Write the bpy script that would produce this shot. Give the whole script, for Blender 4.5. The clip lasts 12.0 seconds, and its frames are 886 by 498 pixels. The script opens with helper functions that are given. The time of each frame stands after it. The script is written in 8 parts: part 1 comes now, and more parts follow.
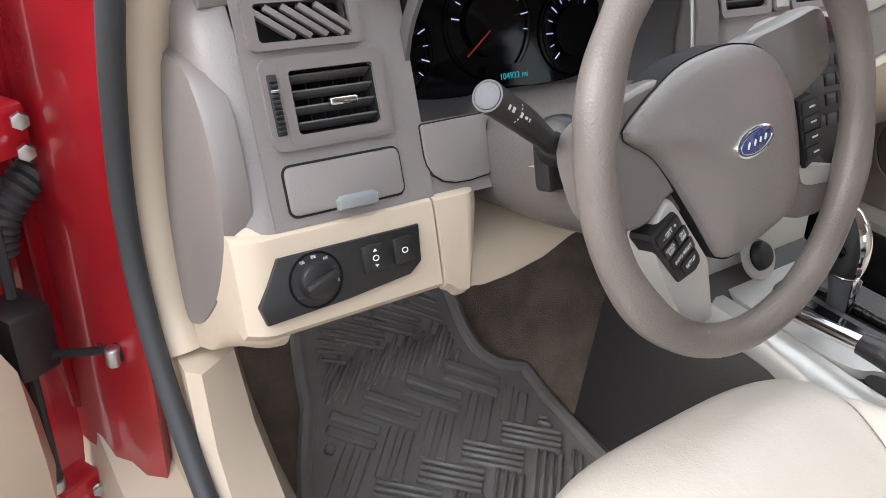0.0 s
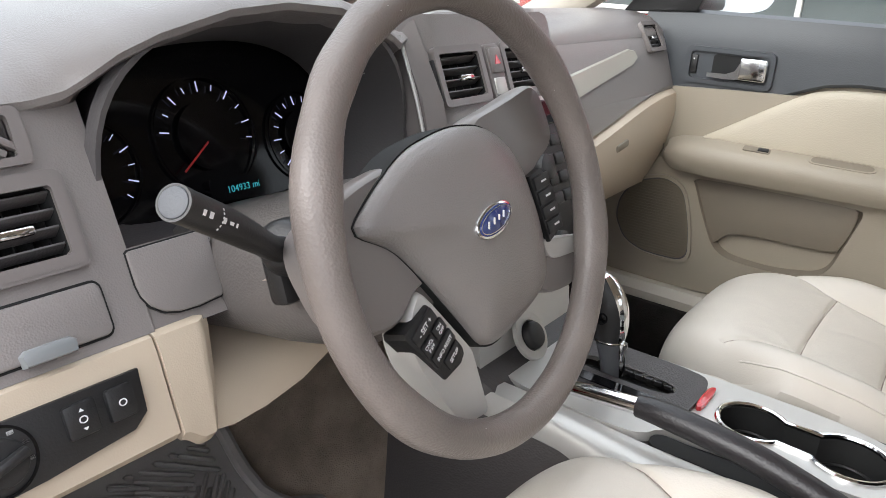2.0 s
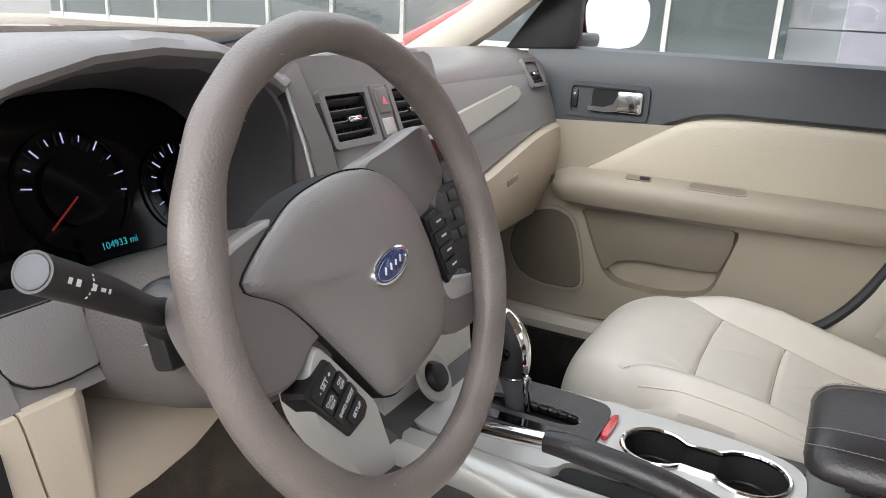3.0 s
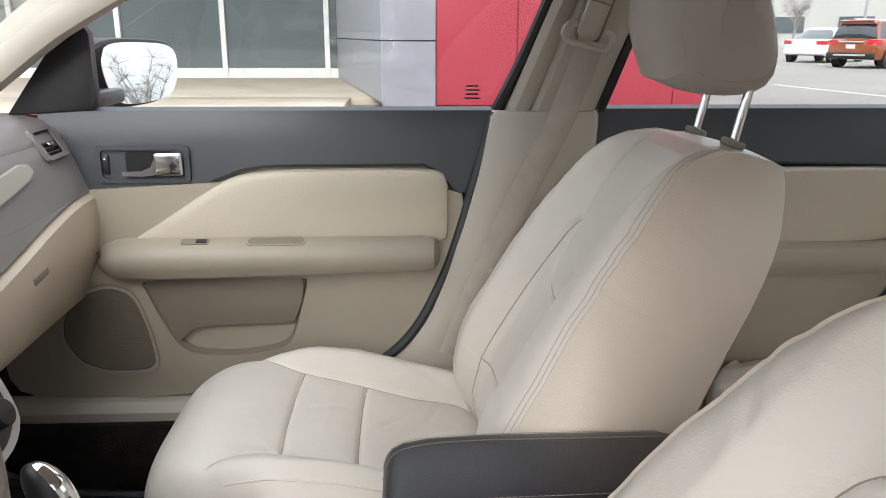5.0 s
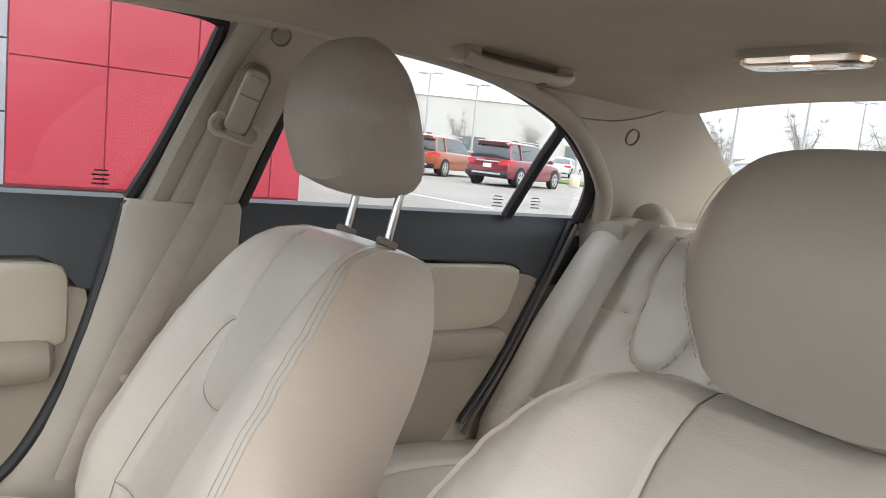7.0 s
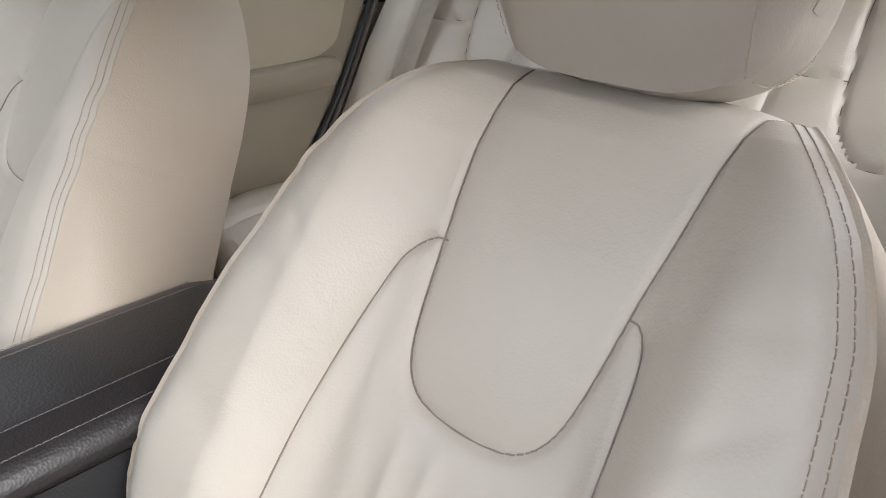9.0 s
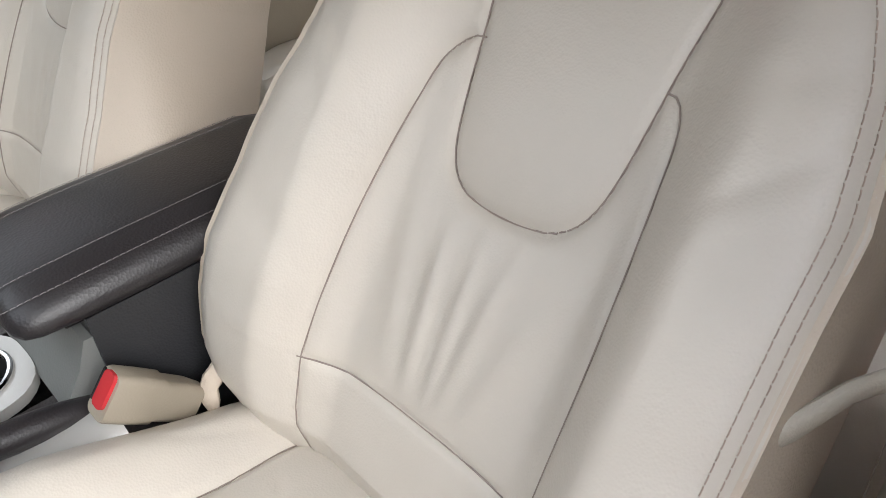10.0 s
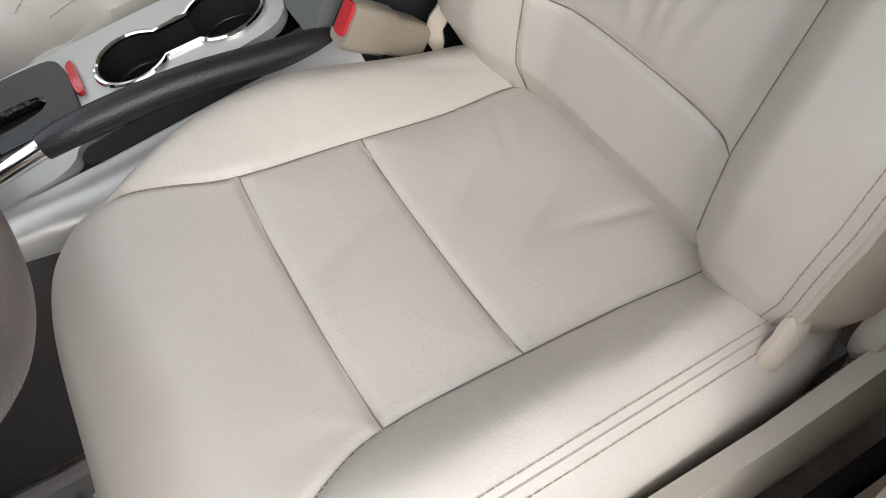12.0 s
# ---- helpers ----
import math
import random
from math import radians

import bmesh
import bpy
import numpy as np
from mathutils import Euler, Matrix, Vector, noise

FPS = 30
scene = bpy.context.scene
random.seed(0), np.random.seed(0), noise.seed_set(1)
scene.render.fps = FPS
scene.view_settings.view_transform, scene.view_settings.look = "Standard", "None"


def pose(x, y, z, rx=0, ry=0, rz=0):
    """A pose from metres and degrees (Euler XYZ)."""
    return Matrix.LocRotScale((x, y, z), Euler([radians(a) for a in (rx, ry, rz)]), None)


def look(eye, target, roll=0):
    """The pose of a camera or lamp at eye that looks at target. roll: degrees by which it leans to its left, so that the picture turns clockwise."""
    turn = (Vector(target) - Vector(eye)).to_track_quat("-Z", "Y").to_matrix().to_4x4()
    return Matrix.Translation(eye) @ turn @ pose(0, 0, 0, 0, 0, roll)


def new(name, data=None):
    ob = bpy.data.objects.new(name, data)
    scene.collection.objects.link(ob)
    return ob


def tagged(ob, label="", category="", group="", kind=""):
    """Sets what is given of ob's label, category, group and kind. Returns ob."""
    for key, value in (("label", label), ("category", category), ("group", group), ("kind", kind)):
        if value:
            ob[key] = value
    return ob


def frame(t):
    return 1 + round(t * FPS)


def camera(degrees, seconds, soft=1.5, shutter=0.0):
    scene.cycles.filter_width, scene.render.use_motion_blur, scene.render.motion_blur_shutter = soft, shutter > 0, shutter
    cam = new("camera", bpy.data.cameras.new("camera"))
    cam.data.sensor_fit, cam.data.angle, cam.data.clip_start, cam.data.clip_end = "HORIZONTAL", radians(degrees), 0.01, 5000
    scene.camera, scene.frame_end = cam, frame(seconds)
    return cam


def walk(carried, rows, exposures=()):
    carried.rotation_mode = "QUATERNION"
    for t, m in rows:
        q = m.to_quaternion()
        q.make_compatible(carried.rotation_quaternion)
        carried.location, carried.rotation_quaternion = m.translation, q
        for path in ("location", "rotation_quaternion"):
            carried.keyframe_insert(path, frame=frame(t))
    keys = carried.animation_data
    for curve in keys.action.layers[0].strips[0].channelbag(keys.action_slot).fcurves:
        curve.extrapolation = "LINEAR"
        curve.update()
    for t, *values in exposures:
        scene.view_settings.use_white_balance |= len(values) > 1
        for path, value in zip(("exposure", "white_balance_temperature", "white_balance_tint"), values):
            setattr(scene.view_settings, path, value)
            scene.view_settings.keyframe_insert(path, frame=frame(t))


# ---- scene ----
# ---- camera ----
cam = camera(61.0, 12.0, soft=0.6, shutter=0.0)
PATH = [
    (0, (-0.887, 0.056, 1.006), (0.165, 1.416, -0.015), 5.5),
    (0.5, (-0.835, 0.04, 1.006), (0.328, 1.333, 0.02), 4.8),
    (1, (-0.814, 0.05, 0.998), (0.495, 1.233, 0.058), 4.4),
    (1.5, (-0.812, 0.069, 0.983), (0.629, 1.19, 0.166), 3.7),
    (2, (-0.816, 0.07, 0.975), (0.702, 1.165, 0.268), 3.4),
    (2.5, (-0.812, 0.076, 0.972), (0.783, 1.101, 0.336), 3.1),
    (2.7, (-0.808, 0.082, 0.972), (0.824, 1.058, 0.353), 3.1),
    (4.5, (-0.724, 0.05, 1.043), (1.179, 0.243, 0.459), 0.1),
    (5, (-0.691, 0.034, 1.049), (1.23, -0.064, 0.502), 0.2),
    (5.5, (-0.66, 0.072, 1.055), (1.226, -0.378, 0.561), 0.7),
    (6, (-0.642, 0.108, 1.049), (1.164, -0.667, 0.683), 2.4),
    (6.5, (-0.636, 0.124, 1.049), (1.11, -0.811, 0.769), 4.6),
    (7, (-0.632, 0.113, 1.049), (1.023, -0.98, 0.79), 5.9),
    (7.2, (-0.629, 0.105, 1.051), (0.975, -1.057, 0.769), 5.9),
    (9, (-0.635, 0.069, 1.017), (0.617, -1.21, 0.125), 0.7),
    (9.5, (-0.651, 0.089, 1.0), (0.562, -1.108, -0.048), -0.9),
    (10, (-0.665, 0.104, 0.982), (0.538, -0.972, -0.199), -3.7),
    (10.5, (-0.673, 0.101, 0.973), (0.525, -0.81, -0.344), -7.4),
    (11, (-0.683, 0.111, 0.964), (0.515, -0.618, -0.462), -11.2),
    (11.5, (-0.689, 0.132, 0.956), (0.493, -0.406, -0.565), -14.8),
    (12, (-0.708, 0.158, 0.952), (0.423, -0.151, -0.668), -18.5),
]
walk(cam, [(t, look(eye, target, roll)) for t, eye, target, roll in PATH],
     exposures=[(0.0, 1.84), (2.5, 1.68), (4.5, 1.55), (7.0, 1.66), (9.0, 1.66), (10.5, 1.46), (11.5, 1.27), (12.0, 1.13)])

# ---- daylight: bright overcast sky ----
world = bpy.data.worlds.new("sky")
scene.world = world
world.use_nodes = True
wn, wl = world.node_tree.nodes, world.node_tree.links
sky = wn.new("ShaderNodeTexSky")
sky.sky_type = "NISHITA"
sky.sun_disc = False
sky.sun_elevation, sky.sun_rotation = radians(30), radians(279)
sky.air_density, sky.dust_density, sky.ozone_density = 1.0, 1.0, 1.0
veil = wn.new("ShaderNodeHueSaturation")
veil.inputs["Saturation"].default_value = 0.22
wl.new(sky.outputs["Color"], veil.inputs["Color"])
cloud = wn.new("ShaderNodeMix")
cloud.data_type = "RGBA"
cloud.inputs["Factor"].default_value = 0.65
cloud.inputs["B"].default_value = (5.3, 5.6, 6.2, 1)
wl.new(veil.outputs["Color"], cloud.inputs["A"])
# thin overcast: a little brighter overhead than at the horizon
way = wn.new("ShaderNodeTexCoord")
up = wn.new("ShaderNodeSeparateXYZ")
wl.new(way.outputs["Generated"], up.inputs[0])
rise = wn.new("ShaderNodeMapRange")
rise.inputs["To Min"].default_value, rise.inputs["To Max"].default_value = 0.47, 1.7
wl.new(up.outputs["Z"], rise.inputs["Value"])
dome = wn.new("ShaderNodeVectorMath")
dome.operation = "SCALE"
wl.new(cloud.outputs["Result"], dome.inputs[0])
wl.new(rise.outputs["Result"], dome.inputs["Scale"])
wl.new(dome.outputs["Vector"], wn["Background"].inputs["Color"])
wn["Background"].inputs["Strength"].default_value = 0.15
sun = new("sun", bpy.data.lights.new("sun", "SUN"))
sun.data.energy, sun.data.angle, sun.data.color = 0.75, radians(40), (1.0, 0.98, 0.95)
sun.matrix_world = look((-11.98, 1.90, 7.50), (0, 0, 0.5))
# ---- materials ----
def mat(name, color, rough=0.5, metal=0.0, var=0.08, scale=6.0, grain=0.0, grain_scale=600.0, grain_kind="NOISE",
        coat=0.0, crease=0.0, relief=0.0, relief_scale=20.0, spec=0.5, rough_var=0.08):
    """A surface with tonal variation at two scales, roughness variation and fine relief."""
    m = bpy.data.materials.new(name)
    m.use_nodes = True
    n, l = m.node_tree.nodes, m.node_tree.links
    b = n["Principled BSDF"]
    b.inputs["Roughness"].default_value = rough
    b.inputs["Metallic"].default_value = metal
    b.inputs["Specular IOR Level"].default_value = spec
    b.inputs["Coat Weight"].default_value = coat
    b.inputs["Coat Roughness"].default_value = 0.04
    tc = n.new("ShaderNodeTexCoord")
    big = n.new("ShaderNodeTexNoise")
    big.inputs["Scale"].default_value = scale
    big.inputs["Detail"].default_value = 5
    l.new(tc.outputs["Object"], big.inputs["Vector"])
    ramp = n.new("ShaderNodeMapRange")
    ramp.inputs["From Min"].default_value, ramp.inputs["From Max"].default_value = 0.3, 0.7
    ramp.inputs["To Min"].default_value, ramp.inputs["To Max"].default_value = 1 - var, 1 + var
    l.new(big.outputs["Fac"], ramp.inputs["Value"])
    mul = n.new("ShaderNodeVectorMath")
    mul.operation = "SCALE"
    mul.inputs[0].default_value = color
    l.new(ramp.outputs["Result"], mul.inputs["Scale"])
    l.new(mul.outputs["Vector"], b.inputs["Base Color"])
    if rough_var:
        rr = n.new("ShaderNodeMapRange")
        rr.inputs["To Min"].default_value, rr.inputs["To Max"].default_value = max(0.02, rough - rough_var), min(1, rough + rough_var)
        l.new(big.outputs["Fac"], rr.inputs["Value"])
        l.new(rr.outputs["Result"], b.inputs["Roughness"])
    last = None
    if relief:
        w = n.new("ShaderNodeTexNoise")
        w.inputs["Scale"].default_value, w.inputs["Detail"].default_value, w.inputs["Distortion"].default_value = relief_scale, 3, 0.8
        l.new(tc.outputs["Object"], w.inputs["Vector"])
        bu = n.new("ShaderNodeBump")
        bu.inputs["Strength"].default_value, bu.inputs["Distance"].default_value = 1.0, relief
        l.new(w.outputs["Fac"], bu.inputs["Height"])
        last = bu
    if crease:
        bend = n.new("ShaderNodeTexNoise")
        bend.inputs["Scale"].default_value, bend.inputs["Detail"].default_value = 9.0, 4
        l.new(tc.outputs["Object"], bend.inputs["Vector"])
        off = n.new("ShaderNodeVectorMath")
        off.operation = "MULTIPLY_ADD"
        off.inputs[1].default_value = (0.10, 0.10, 0.10)
        l.new(bend.outputs["Color"], off.inputs[0])
        l.new(tc.outputs["Object"], off.inputs[2])
        fold = n.new("ShaderNodeTexVoronoi")
        fold.feature = "DISTANCE_TO_EDGE"
        fold.inputs["Scale"].default_value = 30.0
        l.new(off.outputs["Vector"], fold.inputs["Vector"])
        line = n.new("ShaderNodeMapRange")
        line.inputs["From Max"].default_value = 0.07
        l.new(fold.outputs["Distance"], line.inputs["Value"])
        place = n.new("ShaderNodeTexNoise")
        place.inputs["Scale"].default_value, place.inputs["Detail"].default_value = 5.5, 2
        l.new(tc.outputs["Object"], place.inputs["Vector"])
        mask = n.new("ShaderNodeMapRange")
        mask.inputs["From Min"].default_value, mask.inputs["From Max"].default_value = 0.50, 0.66
        l.new(place.outputs["Fac"], mask.inputs["Value"])
        deep = n.new("ShaderNodeMath")
        deep.operation = "MULTIPLY"
        l.new(line.outputs["Result"], deep.inputs[0])
        l.new(mask.outputs["Result"], deep.inputs[1])
        bu = n.new("ShaderNodeBump")
        bu.inputs["Strength"].default_value, bu.inputs["Distance"].default_value = 1.0, crease
        l.new(deep.outputs["Value"], bu.inputs["Height"])
        if last:
            l.new(last.outputs["Normal"], bu.inputs["Normal"])
        last = bu
    if grain:
        if grain_kind == "CELL":
            g = n.new("ShaderNodeTexVoronoi")
            g.inputs["Scale"].default_value = grain_scale
            src = g.outputs["Distance"]
        else:
            g = n.new("ShaderNodeTexNoise")
            g.inputs["Scale"].default_value, g.inputs["Detail"].default_value = grain_scale, 3
            src = g.outputs["Fac"]
        l.new(tc.outputs["Object"], g.inputs["Vector"])
        bu = n.new("ShaderNodeBump")
        bu.inputs["Strength"].default_value, bu.inputs["Distance"].default_value = 1.0, grain
        l.new(src, bu.inputs["Height"])
        if last:
            l.new(last.outputs["Normal"], bu.inputs["Normal"])
        last = bu
    if last:
        l.new(last.outputs["Normal"], b.inputs["Normal"])
    return m


def glow(name, color, strength):
    m = bpy.data.materials.new(name)
    m.use_nodes = True
    b = m.node_tree.nodes["Principled BSDF"]
    b.inputs["Base Color"].default_value = (*color, 1)
    b.inputs["Emission Color"].default_value = (*color, 1)
    b.inputs["Emission Strength"].default_value = strength
    return m


def glass(name, color=(0.96, 0.98, 0.97), rough=0.0):
    m = bpy.data.materials.new(name)
    m.use_nodes = True
    b = m.node_tree.nodes["Principled BSDF"]
    b.inputs["Base Color"].default_value = (*color, 1)
    b.inputs["Roughness"].default_value = rough
    b.inputs["Transmission Weight"].default_value = 1.0
    b.inputs["IOR"].default_value = 1.45
    return m


def pane_glass(name, tint):
    """A thin flat pane: clear through, with mirror gloss that grows towards grazing angles."""
    m = bpy.data.materials.new(name)
    m.use_nodes = True
    n, l = m.node_tree.nodes, m.node_tree.links
    n.remove(n["Principled BSDF"])
    clear = n.new("ShaderNodeBsdfTransparent")
    clear.inputs["Color"].default_value = (*tint, 1)
    gloss = n.new("ShaderNodeBsdfGlossy")
    gloss.inputs["Roughness"].default_value = 0.01
    rim = n.new("ShaderNodeLayerWeight")
    edge = n.new("ShaderNodeMath")
    edge.operation = "POWER"
    edge.inputs[1].default_value = 4.5
    l.new(rim.outputs["Facing"], edge.inputs[0])
    part_gloss = n.new("ShaderNodeMapRange")
    part_gloss.inputs["To Min"].default_value, part_gloss.inputs["To Max"].default_value = 0.03, 0.85
    l.new(edge.outputs["Value"], part_gloss.inputs["Value"])
    mix = n.new("ShaderNodeMixShader")
    l.new(part_gloss.outputs["Result"], mix.inputs["Fac"])
    l.new(clear.outputs["BSDF"], mix.inputs[1])
    l.new(gloss.outputs["BSDF"], mix.inputs[2])
    l.new(mix.outputs["Shader"], n["Material Output"].inputs["Surface"])
    return m


leather = mat("leather", (0.565, 0.515, 0.450), 0.36, var=0.075, scale=5, grain=0.00016, grain_scale=480, grain_kind="CELL", relief=0.0019, relief_scale=13, crease=0.00008)
# seat leather darkened so the headrests look shaded beneath the roof
head_shaded_leather = mat("headrest_shaded_leather", (0.41, 0.372, 0.322), 0.36, var=0.07, scale=6, grain=0.00016, grain_scale=480, grain_kind="CELL", relief=0.0014, relief_scale=13)
leather_side = mat("leather_side", (0.56, 0.475, 0.385), 0.45, var=0.05, scale=5, grain=0.0003, grain_scale=420, grain_kind="CELL", relief=0.001, relief_scale=10)
thread = mat("thread", (0.43, 0.345, 0.28), 0.8, var=0.15, scale=80)
seam_dark = mat("seam_dark", (0.27, 0.22, 0.19), 0.8, var=0.1, scale=40)
taupe = mat("taupe_plastic", (0.212, 0.191, 0.182), 0.31, var=0.06, scale=4, grain=0.0002, grain_scale=620, grain_kind="CELL")
taupe_smooth = mat("taupe_smooth_plastic", (0.178, 0.158, 0.150), 0.35, var=0.05, scale=5, grain=0.00012, grain_scale=500)
taupe_rim = mat("worn_rim_leather", (0.172, 0.146, 0.132), 0.38, var=0.14, scale=14, grain=0.0003, grain_scale=480, grain_kind="CELL", rough_var=0.05)
beige = mat("beige_plastic", (0.49, 0.405, 0.31), 0.46, var=0.04, scale=5, grain=0.00008, grain_scale=700, grain_kind="CELL")
trim_beige = mat("trim_beige", (0.455, 0.412, 0.345), 0.5, var=0.04, scale=5, grain=0.00014, grain_scale=700, grain_kind="CELL")
# trim beige darkened to carry recess shade; also colours small brown fittings
shade_and_fitting_beige = mat("shade_and_fitting_beige", (0.205, 0.172, 0.132), 0.55, var=0.05, scale=6, grain=0.0003, grain_scale=400)
door_beige = mat("door_beige_plastic", (0.315, 0.272, 0.214), 0.5, var=0.05, scale=5, grain=0.00018, grain_scale=420, grain_kind="CELL")
door_hide = mat("door_insert_hide", (0.47, 0.415, 0.325), 0.45, var=0.04, scale=5, grain=0.0003, grain_scale=420, grain_kind="CELL", relief=0.0008, relief_scale=9)
cloth_beige = mat("headliner_cloth", (0.46, 0.41, 0.345), 0.95, var=0.05, scale=7, grain=0.0006, grain_scale=900, spec=0.1)
cloth_beige_dark = mat("speaker_cloth", (0.175, 0.150, 0.116), 0.95, var=0.05, scale=9, grain=0.0012, grain_scale=420, grain_kind="CELL", spec=0.1)
belt_cloth = mat("belt_webbing", (0.39, 0.345, 0.295), 0.8, var=0.06, scale=30, grain=0.0004, grain_scale=700, spec=0.2)
charcoal = mat("charcoal_plastic", (0.050, 0.055, 0.062), 0.42, var=0.06, scale=4, grain=0.00014, grain_scale=650, grain_kind="CELL")
armrest_dark = mat("dark_leather", (0.021, 0.0185, 0.020), 0.38, var=0.08, scale=8, grain=0.0002, grain_scale=380, grain_kind="CELL")
black = mat("black_plastic", (0.013, 0.0125, 0.013), 0.42, var=0.12, scale=12, grain=0.0002, grain_scale=600)
black_gloss = mat("black_gloss", (0.003, 0.003, 0.004), 0.08, var=0.1, scale=5, rough_var=0.03, spec=0.25)
void_black = mat("dark_cavity", (0.006, 0.006, 0.006), 0.8, var=0.1, scale=10)
rubber = mat("rubber", (0.27, 0.25, 0.235), 0.34, var=0.12, scale=9, grain=0.0004, grain_scale=300)
seal_rubber = mat("door_seal_rubber", (0.035, 0.037, 0.040), 0.55, var=0.1, scale=9)
carpet = mat("carpet", (0.27, 0.215, 0.17), 1.0, var=0.25, scale=18, grain=0.004, grain_scale=450, spec=0.05)
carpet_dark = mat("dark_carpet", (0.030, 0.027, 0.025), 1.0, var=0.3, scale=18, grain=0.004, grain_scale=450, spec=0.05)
chrome = mat("chrome", (0.80, 0.80, 0.80), 0.10, metal=1.0, var=0.03, rough_var=0.05)
steel = mat("brushed_steel", (0.55, 0.55, 0.56), 0.30, metal=1.0, var=0.06)
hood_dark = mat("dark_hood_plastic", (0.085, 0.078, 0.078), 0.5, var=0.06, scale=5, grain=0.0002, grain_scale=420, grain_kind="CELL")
champagne = mat("satin_champagne", (0.36, 0.34, 0.285), 0.34, metal=0.3, var=0.03, scale=9)
silver = mat("silver_paint", (0.52, 0.505, 0.48), 0.32, metal=0.35, var=0.04, scale=9, grain=0.00008, grain_scale=900)
red_paint = mat("red_car_paint", (0.42, 0.008, 0.016), 0.30, var=0.06, scale=3, coat=1.0)
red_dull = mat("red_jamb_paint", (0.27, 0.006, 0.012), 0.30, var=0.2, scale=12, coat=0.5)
red_lens = mat("red_lens", (0.55, 0.03, 0.04), 0.25, coat=0.6)
white_ink = mat("white_ink", (0.75, 0.75, 0.75), 0.6)
grey_cap = mat("grey_cap", (0.085, 0.088, 0.095), 0.5, grain=0.0003, grain_scale=600)
blue_enamel = mat("blue_enamel", (0.010, 0.026, 0.15), 0.25, coat=0.8, var=0.15, scale=60)
window_glass = pane_glass("window_glass", (0.965, 0.98, 0.972))
lamp_lens = glass("lamp_lens", (1.0, 0.95, 0.88), 0.15)
tick_glow = glow("dial_tick_light", (0.62, 0.64, 1.0), 0.16)
cyan_glow = glow("display_light", (0.04, 0.45, 0.52), 0.12)
needle_red = glow("needle_red", (0.4, 0.02, 0.02), 0.03)
bulb_glow = glow("bulb_light", (1.0, 0.62, 0.30), 3.0)
red_panel = mat("red_cladding", (0.30, 0.018, 0.036), 0.34, var=0.05, scale=0.8, coat=0.2)
grey_panel = mat("grey_cladding", (0.36, 0.375, 0.41), 0.40, var=0.05, scale=1.0)
mid_panel = mat("mid_grey_cladding", (0.235, 0.228, 0.26), 0.45, var=0.12, scale=3.0)
store_glass = mat("storefront_glass", (0.10, 0.125, 0.13), 0.03, var=0.1, scale=0.5, spec=1.0, rough_var=0.01, coat=1.0)
white_frame = mat("white_frame", (0.75, 0.75, 0.74), 0.4)
concrete = mat("concrete", (0.52, 0.45, 0.36), 0.9, var=0.12, scale=1.2, grain=0.002, grain_scale=60)
asphalt = mat("pale_asphalt", (0.24, 0.22, 0.20), 0.95, var=0.14, scale=0.35, grain=0.003, grain_scale=40)
line_paint = mat("line_paint", (0.7, 0.7, 0.68), 0.8, var=0.15, scale=3)
grass = mat("grass", (0.10, 0.15, 0.04), 0.95, var=0.3, scale=4, grain=0.02, grain_scale=30)
tyre_black = mat("tyre_rubber", (0.030, 0.030, 0.031), 0.6, var=0.1, scale=9)
panel_gap = mat("dark_panel_gap", (0.06, 0.055, 0.06), 0.8, var=0.1, scale=2)
panel_gap_red = mat("dark_red_panel_gap", (0.20, 0.012, 0.024), 0.8, var=0.1, scale=2)
tan_wall = mat("tan_wall", (0.42, 0.41, 0.385), 0.85, var=0.06, scale=0.3)
bark = mat("bark", (0.27, 0.245, 0.225), 0.9, var=0.2, scale=6)
car_white = mat("white_car_paint", (0.75, 0.76, 0.78), 0.3, coat=1.0)
car_orange = mat("copper_car_paint", (0.30, 0.075, 0.022), 0.3, metal=0.2, coat=1.0)
car_maroon = mat("maroon_car_paint", (0.16, 0.010, 0.020), 0.3, coat=1.0)
car_silver = mat("silver_car_paint", (0.55, 0.56, 0.58), 0.3, metal=0.4, coat=1.0)
car_glass = mat("car_glass", (0.030, 0.036, 0.040), 0.06, var=0.1, scale=2, spec=0.6, coat=0.6, rough_var=0.02)
pole_grey = mat("pole_grey", (0.35, 0.35, 0.36), 0.5, metal=0.3)


# ---- mesh tools ----
def ob_from(name, bm, material, parent=None, label="", smooth=True, kind=""):
    me = bpy.data.meshes.new(name)
    bm.normal_update()
    bm.to_mesh(me)
    bm.free()
    if smooth:
        me.polygons.foreach_set("use_smooth", [True] * len(me.polygons))
        me.set_sharp_from_angle(angle=radians(38))
    me.materials.append(material)
    ob = new(name, me)
    if parent is not None:
        ob.parent = parent
    return tagged(ob, label=label, kind=kind)


def part(name, bm, material, parent, label="", smooth=True):
    return ob_from(name, bm, material, parent, label, smooth)


def thing(name, label, category, group="", kind="", at=(0, 0, 0)):
    ob = new(name)
    ob.empty_display_size = 0.05
    ob.location = at
    return tagged(ob, label=label, category=category, group=group, kind=kind)


def structure(name, bm, material, label, category, smooth=True):
    return tagged(ob_from(name, bm, material, None, "", smooth), label=label, category=category, kind="structure")


def rbox(sx, sy, sz, r=0.0, m=Matrix(), seg=2, bm=None):
    """A box of that size about the origin with rounded edges, at the pose m."""
    own = bmesh.new()
    bmesh.ops.create_cube(own, size=1.0, matrix=Matrix.Diagonal((sx, sy, sz, 1)))
    if r > 0:
        bmesh.ops.bevel(own, geom=own.edges[:], offset=min(r, 0.49 * min(sx, sy, sz)), segments=seg, affect="EDGES", profile=0.5)
    own.transform(m)
    return own if bm is None else add(bm, own)


